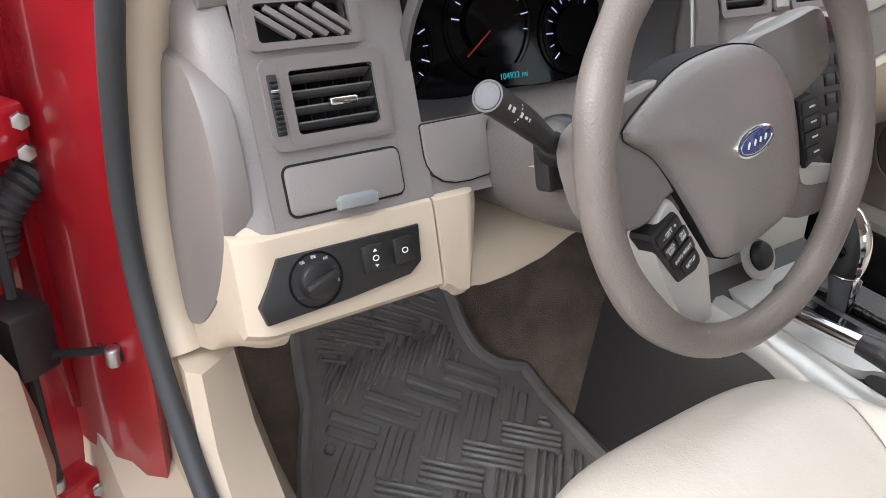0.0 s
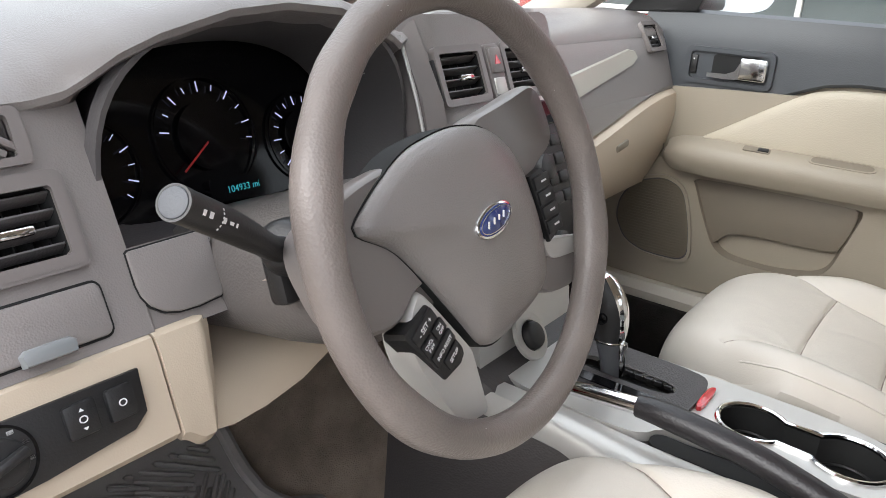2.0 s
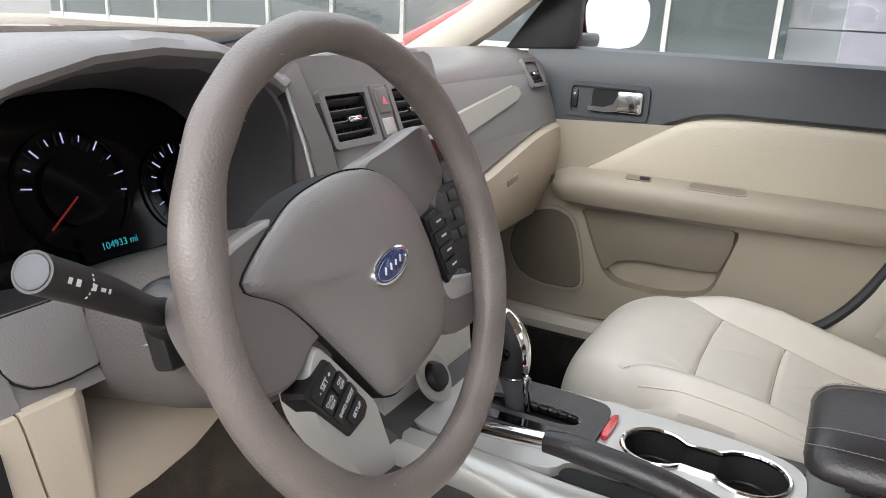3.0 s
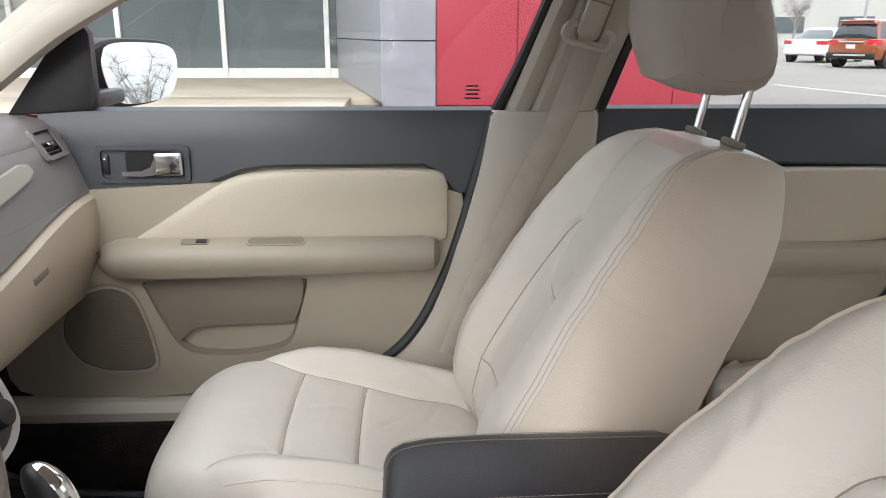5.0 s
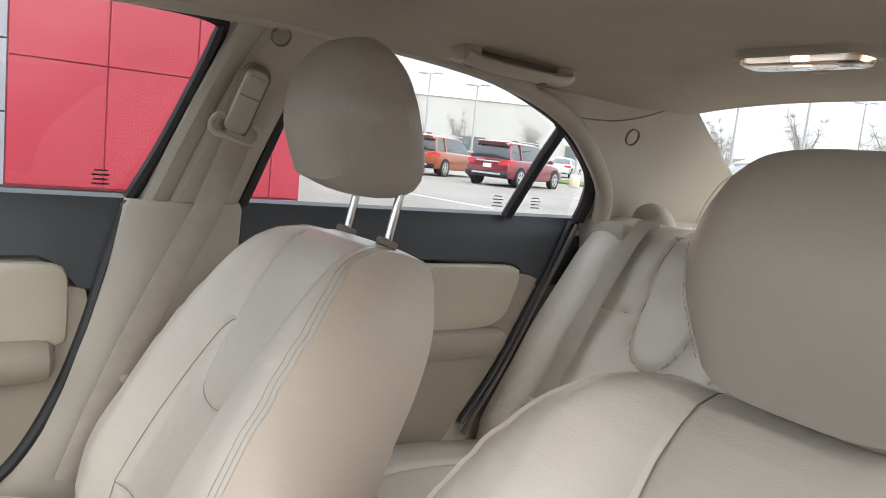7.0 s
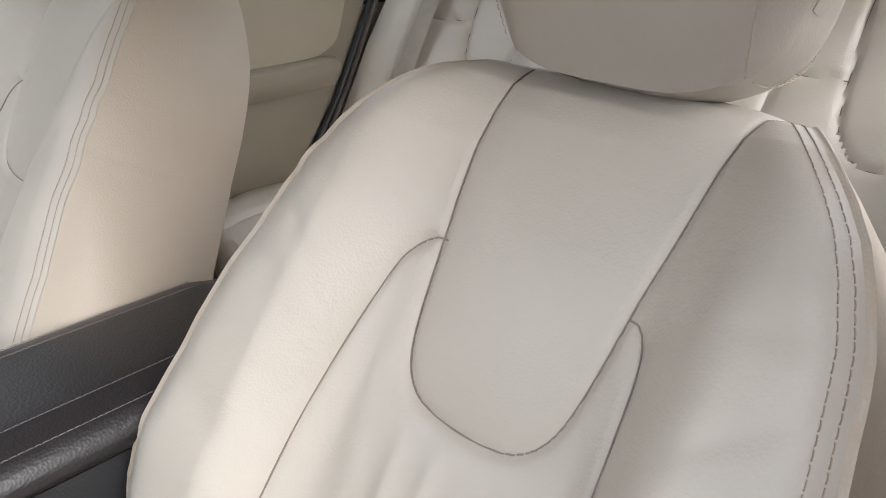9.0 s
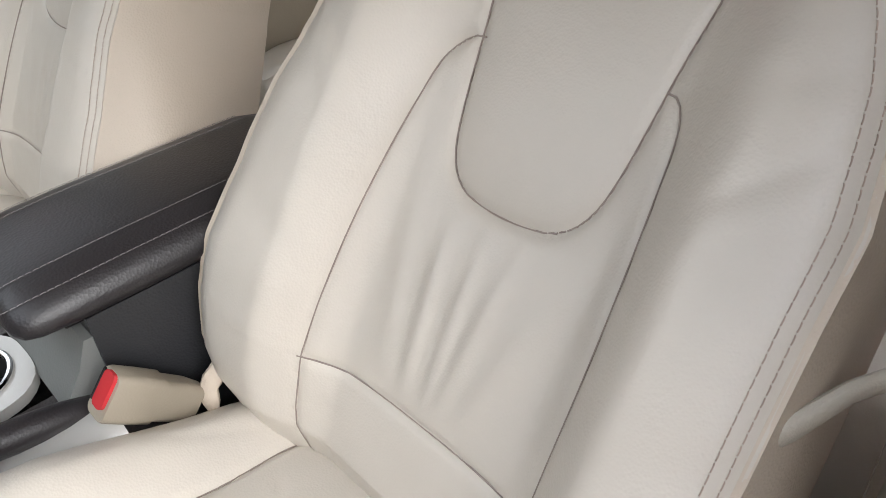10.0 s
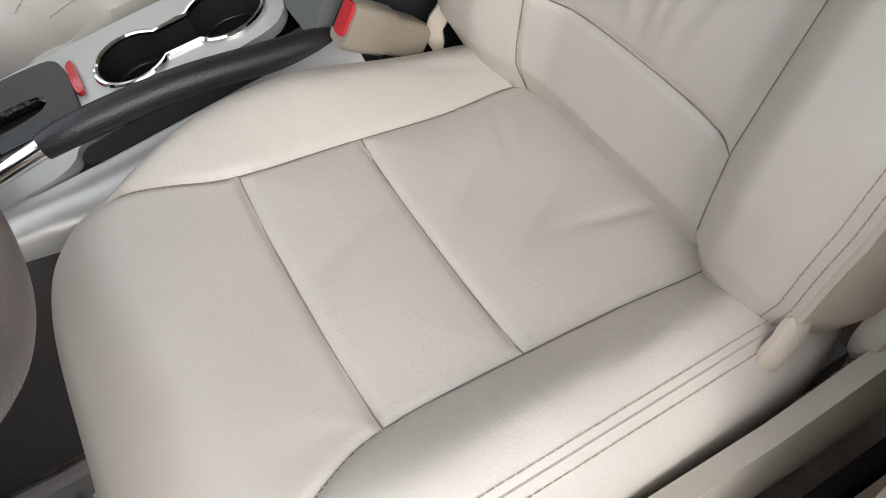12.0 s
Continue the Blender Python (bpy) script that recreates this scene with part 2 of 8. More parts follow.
def add(bm, other):
    me = bpy.data.meshes.new("tmp")
    other.to_mesh(me)
    other.free()
    bm.from_mesh(me)
    bpy.data.meshes.remove(me)
    return bm


def span(x0, x1, y0, y1, z0, z1, r=0.0, seg=2, bm=None):
    """A box between those bounds."""
    return rbox(x1 - x0, y1 - y0, z1 - z0, r, pose((x0 + x1) / 2, (y0 + y1) / 2, (z0 + z1) / 2), seg, bm)


def loft(loops, closed=True, cap=True, bm=None):
    """A skin over loops of as many points each."""
    bm = bm or bmesh.new()
    rows = [[bm.verts.new(p) for p in loop] for loop in loops]
    n = len(rows[0])
    for a, b in zip(rows, rows[1:]):
        for i in range(n if closed else n - 1):
            j = (i + 1) % n
            bm.faces.new((a[i], a[j], b[j], b[i]))
    if cap and closed:
        bm.faces.new(list(reversed(rows[0])))
        bm.faces.new(rows[-1])
    bmesh.ops.recalc_face_normals(bm, faces=bm.faces[:])
    return bm


def sweep(points, radius, segs=8, closed=False, flat=1.0, bm=None):
    """A tube along points; radius is a number or one for each point; flat squeezes it along its second axis."""
    pts = [Vector(p) for p in points]
    loops = []
    n = len(pts)
    side = None
    for i, p in enumerate(pts):
        a = pts[(i - 1) % n] if closed or i else pts[i]
        b = pts[(i + 1) % n] if closed or i < n - 1 else pts[i]
        t = (b - a).normalized()
        if side is None:
            side = t.orthogonal().normalized()
        side = (side - t * side.dot(t)).normalized()
        up = t.cross(side)
        r = radius if isinstance(radius, (int, float)) else radius[i]
        loops.append([p + r * (math.cos(k) * side + flat * math.sin(k) * up) for k in (2 * math.pi * j / segs for j in range(segs))])
    own = bmesh.new()
    if closed:
        loops.append(loops[0])
    loft(loops, True, not closed, own)
    if closed:
        bmesh.ops.remove_doubles(own, verts=own.verts[:], dist=1e-6)
    return own if bm is None else add(bm, own)


def prism(outline, d0, d1, m=Matrix(), r=0.0, bm=None):
    """A plate with that outline in its own x and y, from depth d0 to d1 along its z."""
    own = bmesh.new()
    lo = [own.verts.new((x, y, d0)) for x, y in outline]
    hi = [own.verts.new((x, y, d1)) for x, y in outline]
    n = len(outline)
    own.faces.new(list(reversed(lo)))
    own.faces.new(hi)
    for i in range(n):
        own.faces.new((lo[i], lo[(i + 1) % n], hi[(i + 1) % n], hi[i]))
    bmesh.ops.recalc_face_normals(own, faces=own.faces[:])
    if r:
        top = [e for e in own.edges if all(abs(v.co.z - d1) < 1e-7 for v in e.verts)]
        bmesh.ops.bevel(own, geom=top, offset=r, segments=2, affect="EDGES", profile=0.5)
    own.transform(m)
    return own if bm is None else add(bm, own)


def rrect(w, h, r, n=4, cx=0.0, cy=0.0):
    """The outline of a rounded rectangle."""
    out = []
    for sx, sy, a0 in ((1, 1, 0), (-1, 1, 90), (-1, -1, 180), (1, -1, 270)):
        for k in range(n + 1):
            a = radians(a0 + 90 * k / n)
            out.append((cx + sx * (w / 2 - r) + r * math.cos(a), cy + sy * (h / 2 - r) + r * math.sin(a)))
    return out


def ring(outer, inner, d0, d1, m=Matrix(), bm=None):
    """A frame between two outlines of as many points."""
    own = bmesh.new()
    n = len(outer)
    v = [[own.verts.new((x, y, d)) for x, y in o] for o, d in ((outer, d0), (outer, d1), (inner, d1), (inner, d0))]
    for k in range(4):
        a, b = v[k], v[(k + 1) % 4]
        for i in range(n):
            own.faces.new((a[i], a[(i + 1) % n], b[(i + 1) % n], b[i]))
    bmesh.ops.recalc_face_normals(own, faces=own.faces[:])
    own.transform(m)
    return own if bm is None else add(bm, own)


def rod(r, h, m=Matrix(), segs=24, r2=None, bevel=0.0, bm=None):
    """A cylinder or cone about its z axis, from 0 to h."""
    own = bmesh.new()
    bmesh.ops.create_cone(own, cap_ends=True, segments=segs, radius1=r, radius2=r if r2 is None else r2, depth=h, matrix=pose(0, 0, h / 2))
    if bevel:
        rims = [e for e in own.edges if abs(e.verts[0].co.z - e.verts[1].co.z) < 1e-7]
        bmesh.ops.bevel(own, geom=rims, offset=bevel, segments=2, affect="EDGES", profile=0.5)
    own.transform(m)
    return own if bm is None else add(bm, own)


def oval(a, b, n=40):
    """The outline of an ellipse."""
    return [(a * math.cos(t), b * math.sin(t)) for t in np.linspace(0, 2 * math.pi, n, endpoint=False)]


def axes(o, x, y):
    """The pose with its origin at o and its x and y along those directions; z is their cross product."""
    x = Vector(x).normalized()
    z = x.cross(Vector(y)).normalized()
    y = z.cross(x)
    return Matrix(((x.x, y.x, z.x, o[0]), (x.y, y.y, z.y, o[1]), (x.z, y.z, z.z, o[2]), (0, 0, 0, 1)))


def writing(name, text, size, m, material, parent, spacing=1.0):
    """Raised letters in the built-in font as a mesh, centred on the pose m."""
    cu = bpy.data.curves.new(name, "FONT")
    cu.body, cu.size, cu.extrude, cu.align_x, cu.align_y, cu.space_character = text, size, 0.00015, "CENTER", "CENTER", spacing
    tmp = bpy.data.objects.new(name, cu)
    scene.collection.objects.link(tmp)
    me = bpy.data.meshes.new_from_object(tmp.evaluated_get(bpy.context.evaluated_depsgraph_get()))
    bpy.data.objects.remove(tmp)
    me.transform(m)
    me.materials.clear()
    me.materials.append(material)
    ob = new(name, me)
    ob.parent = parent
    return ob


def smooth_step(x, a, b):
    t = np.clip((x - a) / (b - a), 0, 1)
    return t * t * (3 - 2 * t)


def curve_points(points, n):
    """Points spread evenly along a smooth curve through those given."""
    p = np.array(points, float)
    q = np.vstack([2 * p[0] - p[1], p, 2 * p[-1] - p[-2]])
    out = []
    for i in range(1, len(q) - 2):
        for t in np.linspace(0, 1, 12, endpoint=False):
            a, b, c, d = q[i - 1], q[i], q[i + 1], q[i + 2]
            out.append(0.5 * (2 * b + (c - a) * t + (2 * a - 5 * b + 4 * c - d) * t * t + (3 * b - a - 3 * c + d) * t ** 3))
    out.append(p[-1])
    out = np.array(out)
    run = np.r_[0, np.cumsum(np.linalg.norm(np.diff(out, axis=0), axis=1))]
    at = np.linspace(0, run[-1], n)
    return np.stack([np.interp(at, run, out[:, k]) for k in range(out.shape[1])], 1)


def line_distance(x, y, line):
    """The distance of every point of a grid from a broken line."""
    best = np.full(x.shape, 9.0)
    for (x0, y0), (x1, y1) in zip(line, line[1:]):
        dx, dy = x1 - x0, y1 - y0
        t = np.clip(((x - x0) * dx + (y - y0) * dy) / (dx * dx + dy * dy + 1e-12), 0, 1)
        best = np.minimum(best, np.hypot(x - x0 - t * dx, y - y0 - t * dy))
    return best


def from_grid(loops):
    """A closed skin over an array of loops (rows, points, 3), capped at both ends."""
    loops = np.asarray(loops)
    rows, n, _ = loops.shape
    me_faces = []
    for i in range(rows - 1):
        for j in range(n):
            k = (j + 1) % n
            me_faces.append((i * n + j, i * n + k, (i + 1) * n + k, (i + 1) * n + j))
    me_faces.append(tuple(range(n - 1, -1, -1)))
    me_faces.append(tuple((rows - 1) * n + j for j in range(n)))
    me = bpy.data.meshes.new("grid")
    me.from_pydata(loops.reshape(-1, 3).tolist(), [], me_faces)
    bm = bmesh.new()
    bm.from_mesh(me)
    bpy.data.meshes.remove(me)
    bmesh.ops.recalc_face_normals(bm, faces=bm.faces[:])
    return bm
# ---- the car's shell ----
GROUND = -0.05
structure("ground", span(-60, 140, -140, 100, GROUND - 0.2, GROUND), asphalt, "pale worn asphalt of a car park", "ground")

# carpeted floor with a toe board that rises to the firewall
floor_loops = []
for x in np.linspace(-0.70, 0.70, 29):
    tun = 0.13 * math.exp(-(abs(x) / 0.13) ** 4)
    floor_loops.append([(x, y, z + tun * k) for y, z, k in ((-1.75, 0.30, 0.2), (-1.0, 0.20, 0.7), (-0.55, 0.17, 1), (-0.1, 0.17, 1), (0.45, 0.17, 1),
                                                           (0.70, 0.185, 1), (0.85, 0.24, 1), (1.0, 0.36, 0.6), (1.06, 0.50, 0.3), (1.08, 0.93, 0))])
bm = loft(floor_loops, closed=False, cap=False)
structure("floor", bm, carpet, "brown carpet of the car's floor and toe board", "carpet")
structure("underbody", span(-0.80, 0.80, -1.8, 1.06, 0.05, 0.12), black, "dark underbody panel below the carpet", "underbody")

# headliner: a shallow vault
def roof_z(x, y):
    yy = [-1.42, -1.28, -0.86, -0.3, 0.1, 0.30]
    zz = [1.212, 1.228, 1.232, 1.258, 1.258, 1.235]
    return float(np.interp(y, yy, zz)) - 0.030 * (abs(x) / 0.58) ** 3.0 * (1.2 if y < -1 else 1)

rows = []
for y in (-1.33, -1.30, -1.25, -1.15, -1.0, -0.8, -0.6, -0.4, -0.2, 0.0, 0.15, 0.28):
    rows.append([(x, y, roof_z(x, y)) for x in np.linspace(-0.60, 0.60, 25)] + [(x, y, roof_z(x, y) + 0.03) for x in np.linspace(0.60, -0.60, 25)])
structure("ceiling", loft(rows), cloth_beige, "beige cloth headliner of the car", "headliner")
rows = []
for y in (-1.40, -1.3, -1.0, -0.6, -0.2, 0.1, 0.32):
    rows.append([(x, y, roof_z(x, y) + 0.040 - 0.02 * (abs(x) / 0.66) ** 4) for x in np.linspace(-0.66, 0.66, 15)] +
                [(x, y, roof_z(x, y) + 0.048 - 0.02 * (abs(x) / 0.66) ** 4) for x in np.linspace(0.66, -0.66, 15)])
structure("roof", loft(rows), red_paint, "glossy red painted roof skin of the car", "roof")

# roof rails over the doors, both sides: soft beige strips that close headliner to glass
for s in (-1, 1):
    pts = curve_points([(s * 0.60, 0.42, 1.14), (s * 0.595, 0.26, 1.205), (s * 0.592, 0.0, 1.232), (s * 0.592, -0.35, 1.236), (s * 0.592, -0.62, 1.226),
                        (s * 0.598, -0.84, 1.196), (s * 0.61, -1.0, 1.140), (s * 0.628, -1.105, 1.06), (s * 0.650, -1.170, 0.99), (s * 0.668, -1.185, 0.92)], 48)
    structure("roof_rail", sweep(pts, 0.021, 10), trim_beige, "beige roof rail trim above the car doors", "trim")

# windscreen, dash end to roof front
w = bmesh.new()
loops = []
for x in np.linspace(-1, 1, 29):
    bow = 0.10 * x * x
    loops.append([(0.70 * x, 1.06 - bow, 0.898), (0.63 * x, 0.66 - bow * 0.6, 1.09), (0.565 * x, 0.285 - bow * 0.35, 1.25 - 0.02 * x * x),
                  (0.565 * x, 0.290 - bow * 0.35, 1.254 - 0.02 * x * x), (0.63 * x, 0.665 - bow * 0.6, 1.095), (0.70 * x, 1.066 - bow, 0.902)])
ob = structure("windshield", loft(loops), window_glass, "clear laminated windscreen of the car", "windscreen", smooth=False)
ob.visible_shadow = False

# rear screen
loops = []
for x in np.linspace(-1, 1, 9):
    bow = 0.05 * x * x
    loops.append([(0.60 * x, -1.33 + bow, 1.223), (0.64 * x, -1.80 + bow, 0.925), (0.64 * x, -1.804 + bow, 0.929), (0.60 * x, -1.334 + bow, 1.227)])
ob = structure("rear_window", loft(loops), window_glass, "clear rear screen of the car", "rear screen", smooth=False)
ob.visible_shadow = False
structure("parcel_shelf", span(-0.66, 0.66, -1.86, -1.21, 0.89, 0.915, 0.006), cloth_beige, "beige parcel shelf below the rear screen", "shelf")
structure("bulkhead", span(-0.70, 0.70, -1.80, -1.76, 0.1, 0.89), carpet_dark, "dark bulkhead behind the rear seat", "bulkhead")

# bonnet and front wings
loops = []
for x in np.linspace(-0.80, 0.80, 17):
    k = (abs(x) / 0.8) ** 2
    loops.append([(x, y, z - 0.10 * k - dz) for y, z, dz in ((1.07, 0.905, 0), (1.25, 0.925, 0), (1.6, 0.90, 0), (1.95, 0.83, 0), (2.12, 0.72, 0),
                                                          (2.12, 0.70, 0), (1.6, 0.88, 0), (1.07, 0.885, 0))])
bonnet = thing("bonnet", "glossy red painted bonnet of the car", "bonnet")
part("panel", loft(loops), red_paint, bonnet)
for s in (-1, 1):
    loops = []
    for y, z0, z1, x in ((0.93, 0.22, 0.90, 0.86), (1.1, 0.62, 0.90, 0.885), (1.45, 0.70, 0.875, 0.90), (1.8, 0.62, 0.82, 0.885), (2.05, 0.35, 0.74, 0.80)):
        loops.append([(s * x, y, z0), (s * (x + 0.015), y, (z0 + z1) / 2), (s * (x - 0.03), y, z1 - 0.02), (s * (x - 0.09), y, z1), (s * (x - 0.12), y, z1 - 0.03), (s * (x - 0.04), y, z0)])
    wing = thing("front_wing", "glossy red painted front wing of the car", "wing")
    part("panel", loft(loops), red_paint, wing)
cowl = thing("cowl_panel", "black plastic cowl panel below the windscreen", "cowl")
part("tray", span(-0.70, 0.70, 1.0, 1.12, 0.85, 0.884, 0.008), black, cowl)
def wiper(pts):
    w = thing("wiper", "black wiper resting at the foot of the windscreen", "wiper", group="wipers")
    part("arm", sweep(pts, [0.009] + [0.006] * (len(pts) - 2) + [0.004], 8, flat=0.6), black, w)
    blade = [Vector(p) + Vector((0.0, 0.012, -0.010)) for p in pts[1:]]
    part("blade", sweep(blade, 0.0045, 6), black, w)
    part("pivot", rod(0.014, 0.02, pose(*pts[0]) @ pose(0, 0, -0.012), 16, bevel=0.003), black, w)
wiper([(-0.40, 1.05, 0.898), (-0.25, 1.065, 0.912), (0.0, 1.08, 0.922), (0.20, 1.085, 0.920)])
wiper([(0.10, 1.06, 0.898), (0.28, 1.065, 0.915), (0.50, 1.04, 0.915), (0.62, 1.01, 0.912)])

def side_plate_plain(y0, y1, z0, z1, x):
    return span(x, x + 0.02, y0, y1, z0, z1, 0.003)

# sills and rear quarter walls (both sides), which close the shell under the doors
for s in (-1, 1):
    loops = [[(s * x, y, z) for x, z in ((0.66, 0.20), (0.665, 0.335), (0.68, 0.352), (0.735, 0.352), (0.755, 0.33), (0.80, 0.30), (0.82, 0.10), (0.66, 0.10))] for y in (-1.1, -0.3, 0.4, 0.92)]
    structure("sill_trim", loft(loops), trim_beige if s > 0 else beige, "beige scuff trim along the car's door sill", "sill")
    # carpet strip over the sill side, its near-black colour standing for footwell shade
    structure("side_carpet", span(*sorted((s * 0.643, s * 0.659)), -0.30, 0.95, 0.12, 0.322, 0.004), carpet_dark, "carpet along the inside of the car's sill, near-black for footwell shade", "carpet")
    # A-pillar
    pts = curve_points([(s * 0.730, 1.00, 0.850), (s * 0.708, 0.80, 0.966), (s * 0.662, 0.58, 1.105), (s * 0.605, 0.28, 1.225)], 14)
    structure("a_pillar_trim", sweep(pts, [0.054] * 9 + [0.050, 0.046, 0.042, 0.038, 0.034], 14, flat=0.62), trim_beige, "beige windscreen pillar trim of the car", "pillar")
    pts = curve_points([(s * 0.775, 1.02, 0.90), (s * 0.745, 0.80, 1.0), (s * 0.69, 0.55, 1.115), (s * 0.63, 0.26, 1.235)], 14)
    structure("a_pillar_skin", sweep(pts, 0.024, 10), red_paint, "red painted windscreen pillar of the car", "pillar")
# driver's-side rear wall of the shell, plain
loops = [[(-x, y, z) for x, z in ((0.74, 0.12), (0.75, 0.5), (0.73, 0.90), (0.745, 0.90), (0.80, 0.5), (0.79, 0.12))] for y in (-1.75, -1.1, -0.36)]
structure("side_wall_left", loft(loops), trim_beige, "beige trimmed rear side wall of the car", "side wall")
loops = [[(x, y, z) for x, z in ((0.735, 0.12), (0.74, 0.5), (0.73, 0.90), (0.745, 0.90), (0.80, 0.5), (0.79, 0.12))] for y in (-1.75, -1.4, -1.16)]
structure("side_wall_right", loft(loops), trim_beige, "beige trimmed rear side wall of the car", "side wall")
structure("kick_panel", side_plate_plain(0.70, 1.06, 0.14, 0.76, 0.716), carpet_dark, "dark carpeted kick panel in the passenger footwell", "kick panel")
structure("firewall", span(-0.74, 0.74, 1.085, 1.11, 0.12, 0.90), black, "black firewall behind the dashboard", "firewall")

# quarter trim by the rear screen
def quarter(s):
    """Inner trim from rear side glass to rear screen, on side s."""
    front = [(-1.16, 0.915, 0.695), (-1.155, 1.00, 0.665), (-1.12, 1.065, 0.645), (-1.01, 1.135, 0.625), (-0.93, 1.175, 0.612), (-0.84, 1.203, 0.603)]
    back = [(-1.80, 0.915, 0.66), (-1.66, 1.00, 0.615), (-1.545, 1.07, 0.590), (-1.43, 1.14, 0.572), (-1.36, 1.190, 0.560), (-1.31, 1.218, 0.552)]
    loops = []
    for (fy, fz, fx), (by, bz, bx) in zip(front, back):
        row = []
        for k in np.linspace(0, 1, 9):
            hollow = 0.030 * math.sin(math.pi * k) 
            row.append((s * (fx + (bx - fx) * k + hollow), fy + (by - fy) * k, fz + (bz - fz) * k))
        outer = [(s * (abs(x) + 0.04), y, z) for x, y, z in reversed(row)]
        loops.append(row + outer)
    return loft(loops)
for s in (-1, 1):
    q = thing("rear_quarter_trim", "beige moulded trim panel beside the rear screen", "pillar trim")
    tagged(q, kind="structure")
    part("panel", quarter(s), trim_beige, q)
    m = axes((s * 0.603, -1.19, 1.122), (0, -s, 0.0), (-s * 0.30, 0, 1))
    part("clip_cover", ring(rrect(0.040, 0.040, 0.0199, 6), rrect(0.036, 0.036, 0.0179, 6), -0.004, 0.0012, m), shade_and_fitting_beige, q)
    line = [Vector((s * (fx + (bx - fx) * k + 0.030 * math.sin(math.pi * k) - 0.001), fy + (by - fy) * k, z)) for k, z, fx, bx, fy, by in
            ((0.02, 1.150, 0.619, 0.570, -0.985, -1.412), (0.22, 1.151, 0.619, 0.570, -0.985, -1.412), (0.45, 1.157, 0.617, 0.568, -0.97, -1.40), (0.70, 1.178, 0.612, 0.563, -0.925, -1.37), (0.96, 1.212, 0.604, 0.553, -0.85, -1.315))]
    part("trim_joint", sweep(curve_points(line, 30), 0.0016, 6), seam_dark, q, "thin dark joint under the headliner")
    hump = []
    for k in np.linspace(0, 1, 12):
        rr = 0.052 * max(0.02, 1 - k ** 2.6) ** 0.5
        hump.append([(s * 0.616 + 1.25 * rr * math.cos(a), -1.315 + 0.01 * k + 0.8 * rr * math.sin(a), 0.900 + 0.074 * k) for a in np.linspace(0, 2 * math.pi, 16, endpoint=False)])
    part("belt_cover", loft(hump), trim_beige, q)

structure("shelf_side", span(0.575, 0.73, -1.80, -1.17, 0.84, 0.925, 0.01), trim_beige, "beige ledge beside the parcel shelf", "ledge")
# window seals and black frames of the passenger side come with the doors below

# rest of the body: boot, rear wings, bumpers and road wheels close the shell
boot = thing("boot", "glossy red painted boot of the car", "boot")
loops = []
for y, zt, x in ((-1.84, 0.925, 0.80), (-2.05, 0.945, 0.79), (-2.25, 0.935, 0.76), (-2.33, 0.86, 0.73), (-2.36, 0.60, 0.72), (-2.33, 0.28, 0.70)):
    loops.append([(-x, y, 0.22), (-x - 0.02, y, min(0.6, zt - 0.1)), (-x + 0.06, y, zt - 0.03), (0, y, zt), (x - 0.06, y, zt - 0.03), (x + 0.02, y, min(0.6, zt - 0.1)), (x, y, 0.22)])
part("panel", loft(loops), red_paint, boot)
for s in (-1, 1):
    rw = thing("rear_wing", "glossy red painted rear wing of the car", "wing")
    loops = []
    for y, z0, z1, x in ((-1.13, 0.30, 0.90, 0.845), (-1.3, 0.62, 0.915, 0.86), (-1.6, 0.66, 0.92, 0.86), (-1.84, 0.45, 0.92, 0.825)):
        loops.append([(s * (x - 0.02), y, z0), (s * (x + 0.012), y, (z0 + z1) / 2), (s * (x - 0.03), y, z1 - 0.02), (s * (x - 0.09), y, z1), (s * (x - 0.10), y, z1 - 0.03), (s * (x - 0.05), y, z0)])
    part("panel", loft(loops), red_paint, rw)
    if s < 0:
        sk = thing("rear_door_skin", "closed red painted rear door seen from outside", "car door")
        part("skin", loft([[(-0.80, y, 0.20), (-0.845, y, 0.45), (-0.84, y, 0.75), (-0.79, y, 0.905), (-0.765, y, 0.90), (-0.77, y, 0.20)] for y in (-1.12, -0.7, -0.30)]), red_paint, sk)
    for y in (1.32, -1.46):
        wh = thing("road_wheel", "black road wheel with a silver rim", "wheel", group="road wheels")
        m = pose(s * 0.66, y, 0.26) @ pose(0, 0, 0, 0, 90 * s, 0)
        part("tyre", rod(0.31, 0.20, m, 36, bevel=0.03), tyre_black, wh)
        part("rim", rod(0.215, 0.02, m @ pose(0, 0, 0.192), 28, bevel=0.005), silver, wh, "silver wheel rim")
bump = thing("front_bumper", "red painted front bumper of the car", "bumper")
part("panel", loft([[(x, 2.14 - 0.10 * (x / 0.8) ** 2, 0.70), (x, 2.22 - 0.16 * (x / 0.8) ** 2, 0.55), (x, 2.22 - 0.16 * (x / 0.8) ** 2, 0.30), (x, 2.10 - 0.10 * (x / 0.8) ** 2, 0.22), (x, 1.95, 0.25), (x, 1.98, 0.66)] for x in np.linspace(-0.80, 0.80, 17)]), red_paint, bump)
# ---- seats ----
PAD = [(0.098, 0.60), (0.093, 0.524), (0.090, 0.469), (0.083, 0.403), (0.074, 0.331), (0.064, 0.298), (0.045, 0.280), (0.015, 0.274)]
PAD = curve_points(PAD + [(-x, y) for x, y in reversed(PAD)], 90)
WING = curve_points([(0.081, 0.388), (0.094, 0.385), (0.107, 0.366), (0.113, 0.33), (0.119, 0.27), (0.123, 0.2), (0.124, 0.10), (0.123, 0.03), (0.116, -0.03)], 50)
LOW = curve_points([(-0.124, 0.098), (-0.06, 0.104), (0, 0.105), (0.06, 0.104), (0.124, 0.098)], 20)


def mirrored(line):
    return [(-x, y) for x, y in line]


